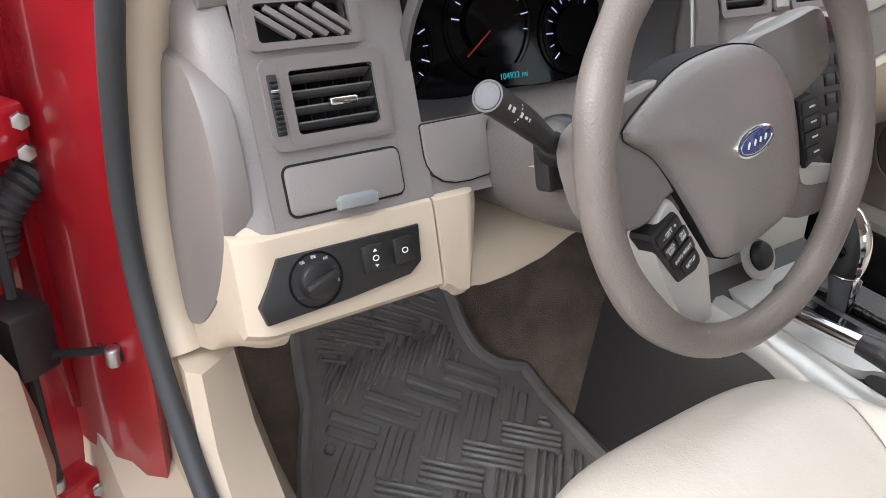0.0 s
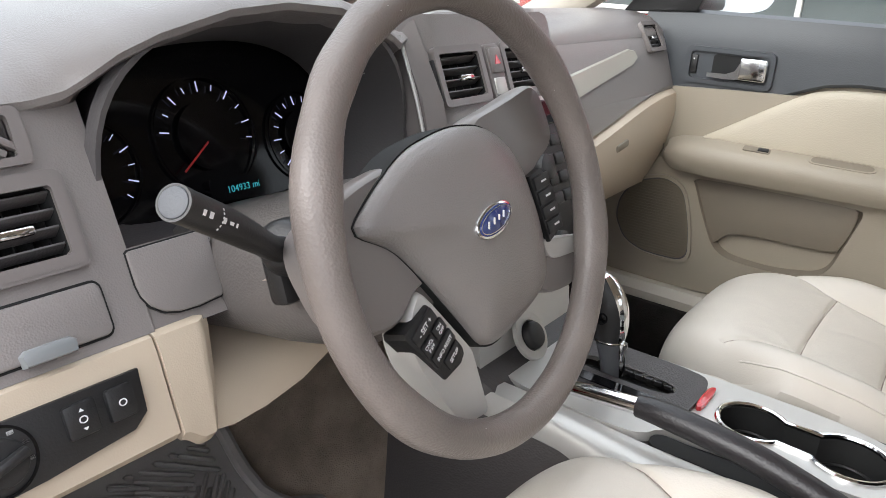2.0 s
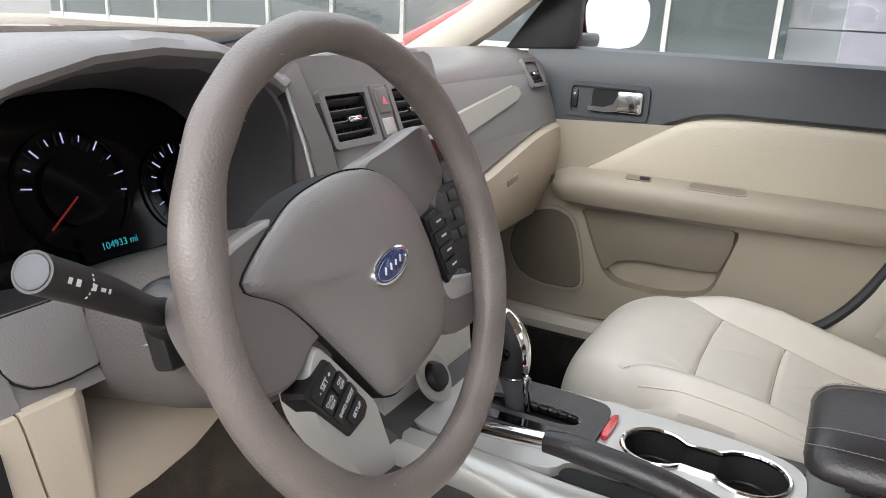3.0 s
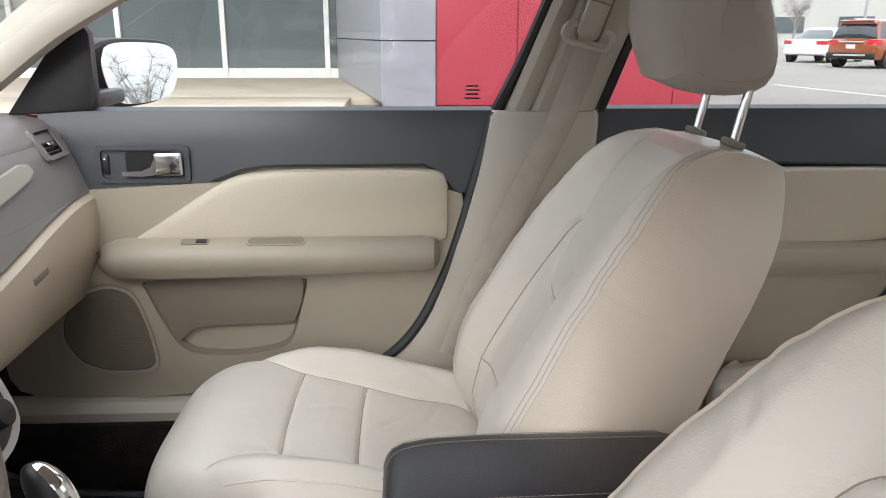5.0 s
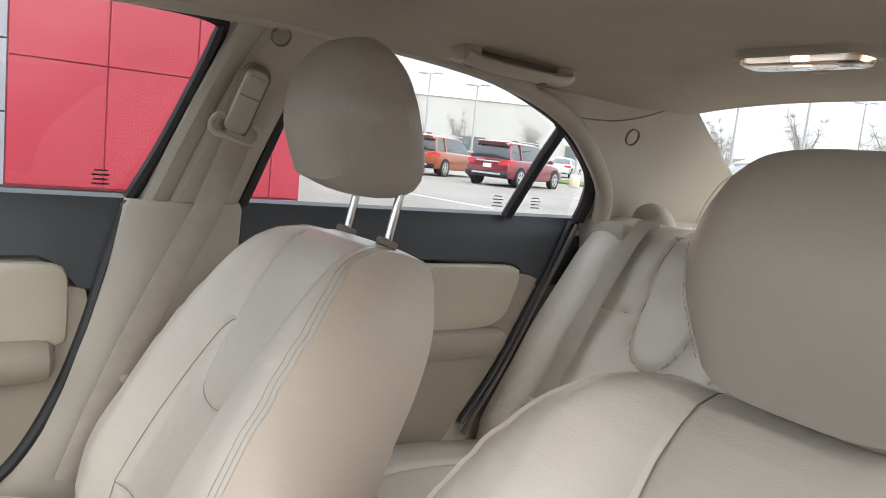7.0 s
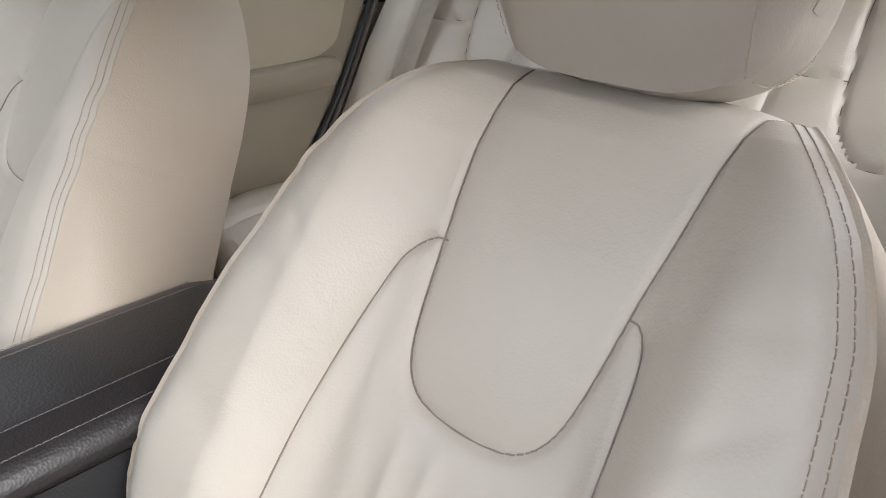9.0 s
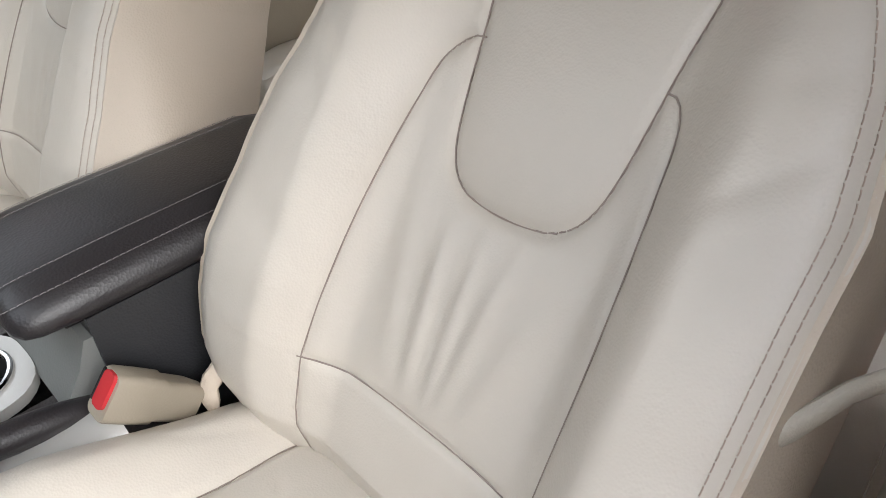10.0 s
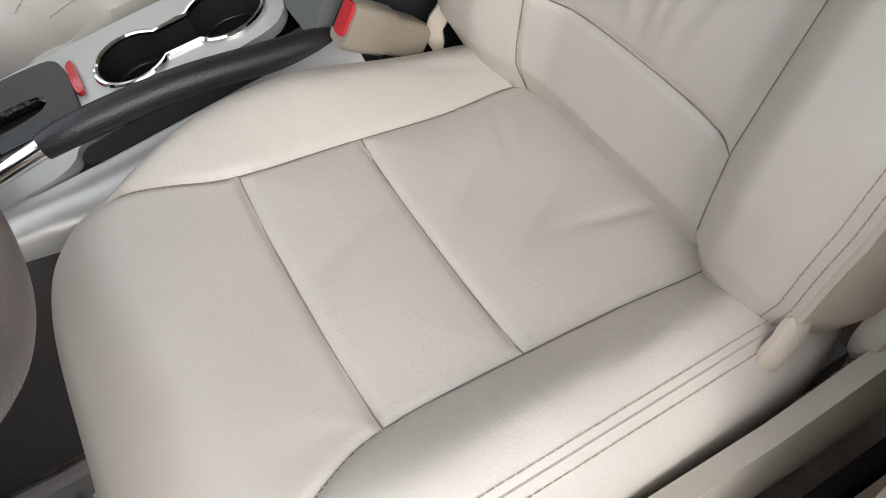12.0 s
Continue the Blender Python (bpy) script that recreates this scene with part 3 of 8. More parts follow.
def squash(s, short):
    """The height along the backrest, its top part drawn together on a shorter seat."""
    s = np.asarray(s, float)
    return np.where(s > 0.40, 0.40 + (s - 0.40) * short, s)


def back_width(s):
    return np.interp(s, [-0.03, 0.05, 0.12, 0.35, 0.42, 0.46, 0.49, 0.515, 0.54, 0.56, 0.58, 0.595, 0.605], [0.185, 0.215, 0.222, 0.220, 0.207, 0.195, 0.183, 0.169, 0.152, 0.137, 0.120, 0.103, 0.088])


def flank(s):
    """How much wider the padded bolster is on the console side."""
    return np.interp(s, [-0.03, 0.05, 0.15, 0.25, 0.36], [0.022, 0.034, 0.036, 0.022, 0.0])


def back_height(x, s, lines, outboard, extra):
    """How far the backrest's leather stands out at a place of its face."""
    h = np.interp(s, [-0.03, 0, 0.03, 0.10, 0.42, 0.48, 0.52, 0.55, 0.575, 0.592, 0.605], [-0.045, -0.012, 0.012, 0.030, 0.031, 0.028, 0.022, 0.013, -0.004, -0.034, -0.080])
    b = np.interp(s, [-0.03, 0.05, 0.15, 0.30, 0.40, 0.47, 0.53, 0.58, 0.605], [0.018, 0.042, 0.052, 0.050, 0.040, 0.032, 0.026, 0.018, 0.010])
    w = back_width(s) + extra(s, x * outboard > 0)
    ax = np.abs(x)
    h = h + b * smooth_step(ax, 0.084, 0.160)
    edge = np.clip((ax - (w - 0.045)) / 0.045, 0, 1)
    h = h - 0.015 * edge ** 2.4
    near = np.full(x.shape, 9.0)
    for line in lines:
        near = np.minimum(near, line_distance(x, s, line))
    h = h + 0.0065 * (1 - np.exp(-near / 0.022)) - 0.0030 * np.exp(-(near / 0.0034) ** 2)
    # soft folds pulled down from the pad, and slack hollows in the bolsters
    lower = smooth_step(s, 0.108, 0.15) * (1 - smooth_step(s, 0.20, 0.275))
    for x0, lean, wide, deep in ((0.020, 0.10, 0.0075, 0.0034), (-0.008, 0.02, 0.0060, 0.0026), (-0.030, -0.12, 0.0085, 0.0028), (0.052, 0.22, 0.010, 0.0018), (-0.062, -0.25, 0.012, 0.0020)):
        h = h + (1.0 if outboard < 0 else 0.2) * lower * deep * np.exp(-((x + outboard * 0.008 - x0 - lean * (s - 0.19)) / wide) ** 2)
    side = smooth_step(ax, 0.125, 0.165)
    for s0, lean, wide, deep in ((0.41, 0.5, 0.016, 0.0022), (0.345, 0.9, 0.010, 0.0016), (0.30, 0.6, 0.022, 0.0020), (0.19, 0.4, 0.016, 0.0012), (0.09, 0.2, 0.014, 0.0014)):
        h = h - side * deep * np.exp(-((s - s0 - lean * (ax - 0.16)) / wide) ** 2)
    return h


def cushion_width(p):
    return np.interp(p, [0, 0.05, 0.25, 0.32, 0.38, 0.43, 0.46, 0.50, 0.56], [0.208, 0.220, 0.228, 0.228, 0.222, 0.213, 0.206, 0.200, 0.198])


SEAT_SIDE = curve_points([(0.118, 0.02), (0.130, 0.06), (0.126, 0.14), (0.127, 0.22), (0.131, 0.33), (0.146, 0.385), (0.170, 0.445)], 40)
CROSS_A = [(-0.131, 0.332), (-0.05, 0.334), (0.05, 0.334), (0.131, 0.332)]
CROSS_B = [(-0.127, 0.222), (-0.05, 0.225), (0.05, 0.225), (0.127, 0.222)]


def cushion_height(x, p, slump=0.0):
    h = 0.004 + 0.0 * p
    # the worn bolster beside the console sags towards the backrest
    h = h - abs(slump) * smooth_step(x * np.sign(slump), 0.120, 0.200) * (1 - smooth_step(p, 0.06, 0.30))
    w = cushion_width(p)
    ax = np.abs(x)
    b = np.interp(p, [0, 0.08, 0.25, 0.36, 0.44, 0.5], [0.026, 0.034, 0.032, 0.018, 0.004, 0])
    h = h + b * smooth_step(ax, 0.115, 0.185)
    edge = np.clip((ax - (w - 0.055)) / 0.055, 0, 1)
    h = h - np.interp(p, [0, 0.36, 0.45, 0.56], [0.024, 0.03, 0.04, 0.02]) * edge ** 2.4
    near = np.full(x.shape, 9.0)
    for line in (SEAT_SIDE, mirrored(SEAT_SIDE), CROSS_A, CROSS_B):
        near = np.minimum(near, line_distance(x, p, line))
    h = h + 0.0075 * (1 - np.exp(-near / 0.026)) - 0.0036 * np.exp(-(near / 0.0036) ** 2)
    mid = np.exp(-((p - 0.13) / 0.07) ** 2) * np.exp(-(x / 0.09) ** 2)
    h = h - 0.007 * mid
    for x0, p0, turn, wide, long, deep in ((0.035, 0.170, 0.9, 0.006, 0.035, 0.0028), (-0.055, 0.075, -0.2, 0.007, 0.040, 0.0026), (-0.020, 0.135, 0.6, 0.008, 0.045, 0.0018), (0.070, 0.110, 1.2, 0.007, 0.030, 0.0016), (0.02, 0.285, 0.5, 0.008, 0.05, 0.0010), (-0.165, 0.16, 0.35, 0.007, 0.04, 0.0012), (0.165, 0.12, -0.3, 0.007, 0.05, 0.0010)):
        u, v = math.cos(turn), math.sin(turn)
        h = h - 1.5 * deep * np.exp(-(((x - x0) * u + (p - p0) * v) / wide) ** 2 - ((p - p0) * u - (x - x0) * v) ** 2 / long ** 2)
    return h


def corner(x, p, outboard):
    """How far the cushion's front corners are rounded back, less so on the console side."""
    return np.where(x * outboard > 0, 0.085, 0.044 if outboard < 0 else 0.060) * smooth_step(p, 0.30, 0.46) * np.clip(np.abs(x) / 0.215, 0, 1.12) ** 4.2


NOSE_C = [-0.05, 0.0, 0.10, 0.20, 0.28, 0.352, 0.395, 0.424, 0.441, 0.446, 0.442]
NOSE_Z = [-0.012, 0.0, 0.0, 0.0, -0.002, -0.008, -0.019, -0.037, -0.062, -0.092, -0.130]


def thread_run(points, normals, step=0.0068, long=0.0048, wide=0.0009):
    """Stitches along a run of points."""
    bm = bmesh.new()
    p = np.asarray(points)
    run = np.r_[0, np.cumsum(np.linalg.norm(np.diff(p, axis=0), axis=1))]
    for d in np.arange(0, run[-1] - long, step):
        a = np.array([np.interp(d, run, p[:, k]) for k in range(3)])
        b = np.array([np.interp(d + long, run, p[:, k]) for k in range(3)])
        n = np.array([np.interp(d, run, normals[:, k]) for k in range(3)])
        n /= np.linalg.norm(n)
        m = (a + b) / 2 + n * 0.0006
        pts = [a - n * 0.0002, a + n * 0.0008, m + n * 0.0006, b + n * 0.0008, b - n * 0.0002]
        sweep(pts, wide / 2, 5, bm=bm)
    return bm


def front_seat(name_label, x0, y0, z0, recline, tilt, head_drop, outboard, shift, broad, head_wide, head_tall, short):
    seat = thing("bucket_seat", name_label, "car seat", group="front seats", at=(x0, y0, z0))
    rec, tl = radians(recline), radians(tilt)
    UP, FORE = np.array([0, -math.sin(rec), math.cos(rec)]), np.array([0, math.cos(rec), math.sin(rec)])
    along, over = np.array([0, math.cos(tl), math.sin(tl)]), np.array([0, -math.sin(tl), math.cos(tl)])
    X = np.array([1.0, 0, 0])

    # backrest
    ss = np.r_[np.linspace(-0.09, -0.035, 6), np.linspace(-0.03, 0.50, 160), np.linspace(0.503, 0.605, 40)]
    u = np.linspace(-1, 1, 171)
    U, S = np.meshgrid(u, ss)
    W = back_width(S)
    def extra(s, outer):
        """How much wider this seat is than the common shape, on its outer or its console side."""
        rise = smooth_step(np.asarray(s, float), 0.05, 0.3)
        fall = 1 - smooth_step(np.asarray(s, float), 0.40, 0.56)
        return np.where(outer, broad * rise * fall, flank(s))
    Dx = U * (W + extra(S, U * outboard > 0))
    wing_out = [(outboard * (0.081 + 0.744 * (x - 0.081)), y) for x, y in WING]
    low = [(x if x * outboard < 0 else x * 0.905, y) for x, y in LOW]
    pad = [(x if x * outboard > 0 else x * 0.90, y) for x, y in PAD]
    wing_in = [(-outboard * (0.073 + 1.12 * (x - 0.081) - 0.004 * (y - 0.1) / 0.28), y) for x, y in WING]
    lines = (pad, wing_in, wing_out, low)
    Hh = back_height(Dx, S, lines, outboard, extra)
    he = 0.5 * (Hh[:, -1:] + Hh[:, :1])
    we = W[:, -1:]
    deep = np.interp(ss, [-0.03, 0.1, 0.4, 0.52, 0.605], [-0.105, -0.125, -0.125, -0.125, -0.115])[:, None]
    puff = np.interp(ss, [-0.03, 0.05, 0.13, 0.22, 0.35, 0.46, 0.605], [0.022, 0.038, 0.042, 0.034, 0.020, 0.014, 0.008])[:, None]
    puff = puff * (0.45 if outboard < 0 else 1.0)
    inner = puff + np.interp(ss, [-0.03, 0.02, 0.12, 0.22, 0.34], [0.012, 0.016, 0.016, 0.010, 0.0])[:, None]
    def side_loop(puff, we):
        return np.hstack([we + 0.005, we + 0.45 * puff, we + 0.85 * puff, we + puff, we + 0.75 * puff, we * 0.97 + 0.2 * puff, we * 0.8, we * 0.3])
    on_right, on_left = extra(ss, outboard > 0)[:, None], extra(ss, outboard < 0)[:, None]
    right, left = (puff, inner) if outboard > 0 else (inner, puff)
    tail_h = np.hstack([he + 0.001, he - 0.012, he - 0.030, he * 0.6 + deep * 0.4, he * 0.25 + deep * 0.75, deep * 0.97, deep, deep])
    loops_x = np.hstack([Dx, side_loop(right, we + on_right), -side_loop(left, we + on_left)[:, ::-1]])
    loops_h = np.hstack([Hh, tail_h, tail_h[:, ::-1]])
    loops_s = np.repeat(squash(ss, short)[:, None], loops_x.shape[1], 1)
    set_back = np.array([0, shift, 0])
    P = loops_x[..., None] * X + loops_s[..., None] * UP + loops_h[..., None] * FORE + set_back
    shell = part("backrest", from_grid(P), leather, seat)
    # the flanks behind the stitched edge are of a warmer hide
    shell.data.materials.append(leather_side)
    cols = P.shape[1]
    face = len(u)
    for poly in shell.data.polygons:
        c = [v % cols for v in poly.vertices]
        if len(c) == 4 and all(k >= face - 1 or k == 0 for k in c):
            poly.material_index = 1

    def on_back(line, lift=0.0):
        l = np.asarray(line)
        h = back_height(l[:, 0], l[:, 1], lines, outboard, extra) + lift
        return l[:, :1] * X + squash(l[:, 1:2], short) * UP + h[:, None] * FORE + set_back

    for line in lines:
        part("seam", sweep(on_back(line, 0.0007), 0.0008, 5), seam_dark, seat, "fine dark seam in the leather")
    s_edge = np.r_[np.linspace(0.0, 0.50, 50), np.linspace(0.505, 0.585, 18)]
    for sgn in ((-1, 1) if outboard > 0 else (-1,)):
        more = extra(s_edge, sgn * outboard > 0)
        for inset in (0.0115, 0.0045):
            line = np.stack([sgn * (back_width(s_edge) + more - inset), s_edge], 1)
            inner = np.stack([sgn * (back_width(s_edge) + more - max(inset, 0.0)), s_edge], 1)
            pts = on_back(inner) + (line - inner)[:, :1] * X + (0.0 if inset > 0 else -0.005) * FORE
            nrm = np.repeat((FORE * 0.8 + sgn * X * (0.5 if inset > 0 else 0.9))[None], len(pts), 0)
            part("stitching", thread_run(pts, nrm), thread, seat, "tan double stitching along the bolster")
        inner = np.stack([sgn * (back_width(s_edge) + more), s_edge], 1)
        pts = on_back(inner) + 0.003 * sgn * X
        part("piping", sweep(pts - 0.001 * FORE, 0.0018, 6), leather, seat, "rolled leather edge of the bolster")

    # cushion
    c = np.array(NOSE_C)
    zc = np.array(NOSE_Z)
    path = curve_points(np.stack([c, zc], 1), 180)
    run = np.r_[0, np.cumsum(np.linalg.norm(np.diff(path, axis=0), axis=1))]
    tan = np.gradient(path, axis=0)
    tan /= np.linalg.norm(tan, axis=1)[:, None]
    nor = np.stack([-tan[:, 1], tan[:, 0]], 1)
    U, Pp = np.meshgrid(np.linspace(-1, 1, 161), run)
    W = cushion_width(Pp)
    Dx = U * W
    slump = 0.024 if outboard < 0 else 0.0
    Hh = cushion_height(Dx, Pp, slump)
    we = W[:, -1:]
    tail_x = np.hstack([we + 0.005, we + 0.010, we + 0.011, we + 0.006, we * 0.6])
    tuck = np.interp(run, [0, 0.05, 0.16], [0.80, 0.85, 1.0])[:, None]
    tail_r, tail_l = (tail_x, tail_x * tuck) if outboard > 0 else (tail_x * tuck, tail_x)
    lx = np.hstack([Dx, tail_r, -tail_l[:, ::-1]])
    # the side walls drop straight from the cushion's edge to its base
    drop = np.array([0.03, 0.20, 0.65, 0.95, 1.0])[None]
    def skirt(h):
        c, z = path[:, :1] + nor[:, :1] * h, path[:, 1:] + nor[:, 1:] * h
        return np.repeat(c, 5, 1), z + np.minimum(0, -0.128 - z) * drop
    (c_r, z_r), (c_l, z_l) = skirt(Hh[:, -1:]), skirt(Hh[:, :1])
    cc = np.hstack([path[:, :1] + nor[:, :1] * Hh, c_r, c_l[:, ::-1]])
    zz = np.hstack([path[:, 1:] + nor[:, 1:] * Hh, z_r, z_l[:, ::-1]])
    cc = cc - corner(np.clip(lx, -W.max(1)[:, None], W.max(1)[:, None]), run[:, None], outboard)
    P = lx[..., None] * X + cc[..., None] * along + zz[..., None] * over
    part("cushion", from_grid(P), leather, seat)

    def on_cushion(line, lift=0.0):
        l = np.asarray(line)
        h = cushion_height(l[:, 0], l[:, 1], slump) + lift
        pc = np.stack([np.interp(l[:, 1], run, path[:, k]) for k in (0, 1)], 1)
        pn = np.stack([np.interp(l[:, 1], run, nor[:, k]) for k in (0, 1)], 1)
        q = pc + pn * h[:, None]
        q[:, 0] -= corner(l[:, 0], l[:, 1], outboard)
        return l[:, :1] * X + q[:, :1] * along + q[:, 1:] * over

    for line in (SEAT_SIDE, mirrored(SEAT_SIDE), curve_points(CROSS_A, 24), curve_points(CROSS_B, 24)):
        part("seam", sweep(on_cushion(line, 0.0004), 0.0009, 5), seam_dark, seat, "fine dark seam in the leather")
    p_edge = np.linspace(0.03, 0.43, 60)
    for sgn in ((-1, 1) if outboard > 0 else (-1,)):
        p_thread = p_edge if outboard < 0 or sgn > 0 else np.linspace(0.03, 0.19, 30)
        for inset in (0.022, 0.010):
            line = np.stack([sgn * (cushion_width(p_thread) - inset), p_thread], 1)
            pts = on_cushion(line)
            nrm = np.repeat((over * 0.9 + sgn * X * 0.4)[None], len(pts), 0)
            part("stitching", thread_run(pts, nrm), thread, seat, "tan double stitching along the cushion's edge")
        part("piping", sweep(on_cushion(np.stack([sgn * (cushion_width(p_edge) - 0.016), p_edge], 1)), 0.0016, 6), leather, seat, "rolled leather edge of the cushion")

    # headrest with its posts
    prof = [(-0.280, 0.565), (-0.258, 0.640), (-0.268, 0.710), (-0.300, 0.757), (-0.335, 0.762), (-0.375, 0.725), (-0.408, 0.650), (-0.425, 0.580), (-0.405, 0.548), (-0.340, 0.545)]
    prof = curve_points(prof + prof[:1], 41)[:-1]
    prof = prof + (0.028, 0.012)
    prof[:, 1] = 0.774 - (0.774 - prof[:, 1]) * head_tall
    mid = prof.mean(0)
    drop = UP[1:] * -head_drop + (np.array([-0.062, -0.045]) if head_drop > 0.05 else np.zeros(2))
    loops = []
    for k in np.sin(np.linspace(-math.pi / 2, math.pi / 2, 57)):
        e = (1 - abs(k) ** 3.6) ** 0.42 if abs(k) < 1 else 0.0
        e = max(e, 0.26)
        groove = 0.006 * math.exp(-((abs(k) - 0.80) / 0.022) ** 2)
        loops.append([(head_wide * k * (0.86 + 0.14 * min(1.0, max(0.0, (q[1] - 0.557) / 0.14))), *(mid + (q - mid) * e * (1 - groove * 3) + drop)) for q in prof])
    # shade under the roof is in this leather's colour
    part("headrest", loft(loops), head_shaded_leather, seat, "padded leather headrest, its colour darkened for shade under the roof")
    for sgn in (-1, 1):
        k, e = 0.80, (1 - 0.80 ** 3.6) ** 0.42
        pts = [(sgn * head_wide * (k + 0.02) * (0.86 + 0.14 * min(1.0, max(0.0, (q[1] - 0.557) / 0.14))), *(mid + (q - mid) * e * 0.995 + drop)) for q in prof]
        nr = np.array([[sgn * 0.2, *(q - mid)] for q in prof])
        part("headrest_stitching", thread_run(pts, nr, 0.0062, 0.0042, 0.0007), thread, seat, "tan stitching round the headrest")
        foot = np.array([-0.347, 0.488])
        head = np.array([-0.365, 0.580]) + drop
        if head_drop < 0.05:
            part("headrest_post", sweep([(sgn * 0.067, *foot), (sgn * 0.067, *head)], 0.0062, 12), chrome, seat, "chrome headrest post")
            part("post_collar", rod(0.0165, 0.010, axes((sgn * 0.067, *(foot + (0.001, 0.002))), (1, 0, 0), (0, 1, 0.35)), 20, bevel=0.003), shade_and_fitting_beige, seat, "brown plastic post collar")

    # base, rails and outboard trim
    part("seat_base", span(-0.19, 0.19, -0.05, 0.33, -0.24, -0.085, 0.02), black, seat)
    for sgn in (-1, 1):
        part("slide_rail", span(sgn * 0.17 - 0.02, sgn * 0.17 + 0.02, -0.15, 0.38, 0.185 - z0, 0.225 - z0, 0.004), hood_dark, seat)
    out = []
    for y, za, zb in ((-0.20, -0.06, 0.085), (-0.13, -0.09, 0.078), (-0.04, -0.11, 0.050), (0.06, -0.115, 0.022), (0.22, -0.10, 0.010), (0.33, -0.085, -0.01), (0.36, -0.07, -0.035)):
        t = y * math.tan(tl)
        out.append([(outboard * a, y, b + t) for a, b in ((0.236, za), (0.262, za + 0.01), (0.266, (za + zb) / 2 - 0.01), (0.260, zb - 0.02), (0.244, zb - 0.025), (0.236, za + 0.03))])
    part("side_trim", loft(out), trim_beige, seat, "beige plastic side shield of the seat")
    hinge = axes((outboard * 0.232, -0.075, 0.005), (0, 1, 0), (0, 0, 1))
    part("recliner_cover", rod(0.045, 0.022, hinge @ pose(0, 0, -0.004 if outboard > 0 else -0.018), 24, bevel=0.006), trim_beige, seat)
    return seat


front_seat("beige leather driver's seat with tan stitching, headrest pushed down", -0.366, -0.095, 0.440, 33.0, 15.0, 0.112, -1, 0.0, 0.0, 0.121, 0.90, 0.76)
front_seat("beige leather passenger seat with headrest raised on chrome posts", 0.370, -0.060, 0.415, 29.5, 15.0, 0.0, 1, -0.020, -0.012, 0.137, 1.0, 0.96)

# ---- rear bench ----
bench = thing("rear_bench", "beige leather rear bench with stitched pads", "rear seat", at=(0, -1.06, 0.415))
loops = []
prof_c = [(0.08, 0.415), (0.16, 0.430), (0.28, 0.438), (0.40, 0.446), (0.49, 0.444), (0.545, 0.424), (0.562, 0.385), (0.555, 0.30), (0.545, 0.22)]
pc = curve_points(prof_c, 44)
for x in np.linspace(-0.685, 0.685, 121):
    ax = abs(x)
    dip = 0.020 * math.exp(-((ax - 0.36) / 0.16) ** 2) + 0.030 * (ax / 0.685) ** 12
    seamx = 0.007 * sum(math.exp(-((ax - k) / 0.005) ** 2) for k in (0.20, 0.535))
    back_off = 0.115 * (ax / 0.685) ** 7
    loops.append([(x, 0.08 + (y - 0.08) * (1 - back_off / 0.48), z - 0.415 - (dip + seamx) * (1 if y < 0.53 else 0.4)) for y, z in pc] + [(x, 0.40, -0.21), (x, 0.08, -0.21)])
part("cushion", loft(loops), leather, bench)
RB = radians(31)
rup, rfo = np.array([0, -math.sin(RB), math.cos(RB)]), np.array([0, math.cos(RB), math.sin(RB)])
ro = np.array([0, 0.185, 0.0])
RPAD = curve_points([(0.450, 0.625), (0.448, 0.50), (0.440, 0.40), (0.425, 0.335), (0.39, 0.300), (0.345, 0.300), (0.31, 0.335), (0.295, 0.40), (0.287, 0.50), (0.285, 0.625)], 60)
RSIDE = curve_points([(0.562, 0.625), (0.562, 0.40), (0.562, 0.20), (0.562, -0.02)], 30)
RCROSS = curve_points([(0.450, 0.405), (0.500, 0.395), (0.555, 0.392)], 12)
RIN = curve_points([(0.293, 0.415), (0.25, 0.41), (0.205, 0.395), (0.20, 0.3), (0.195, 0.1), (0.195, -0.02)], 30)

def bench_height(x, s):
    ax = np.abs(x)
    h = np.interp(s, [-0.02, 0.05, 0.3, 0.5, 0.585, 0.628, 0.65], [0.02, 0.05, 0.06, 0.05, 0.035, 0.005, -0.03])
    h = h - 0.03 * np.exp(-((ax - 0.37) / 0.13) ** 2) * smooth_step(s, 0.0, 0.1) * (1 - smooth_step(s, 0.42, 0.55))
    h = h + 0.012 * np.exp(-((ax - 0.63) / 0.05) ** 2) - 0.04 * smooth_step(ax, 0.67, 0.715)
    near = np.full(x.shape, 9.0)
    for line in (RPAD, RSIDE, RIN, RCROSS):
        near = np.minimum(near, line_distance(ax, s, line))
    return h + 0.008 * (1 - np.exp(-near / 0.022)) - 0.006 * np.exp(-(near / 0.004) ** 2)

sx = np.linspace(-0.715, 0.715, 211)
sl = np.linspace(-0.02, 0.65, 84)
XX, SS = np.meshgrid(sx, sl)
HH = bench_height(XX, SS)
back = np.full((len(sl), 1), -0.06)
lx = np.hstack([XX, np.full_like(back, 0.715), np.full_like(back, -0.715)])
lh = np.hstack([HH, back, back])
ls = np.repeat(sl[:, None], lx.shape[1], 1)
P = ro + lx[..., None] * np.array([1.0, 0, 0]) + ls[..., None] * rup + (lh - 0.06)[..., None] * rfo
part("backrest", from_grid(P), leather, bench)
for line in (RPAD, RSIDE, RIN, RCROSS):
    for sgn in (-1, 1):
        l = np.asarray(line) * (sgn, 1)
        h = bench_height(l[:, 0], l[:, 1]) - 0.06 + 0.0008
        part("seam", sweep(ro + l[:, :1] * np.array([1.0, 0, 0]) + l[:, 1:] * rup + h[:, None] * rfo, 0.0012, 5), seam_dark, bench, "fine dark seam in the leather")
# ---- doors and pillars ----
def cabin_side(x):
    """The pose of a plate on the passenger side: its x runs to the rear, its y up, its z into the cabin."""
    return axes((x, 0, 0), (0, -1, 0), (0, 0, 1))


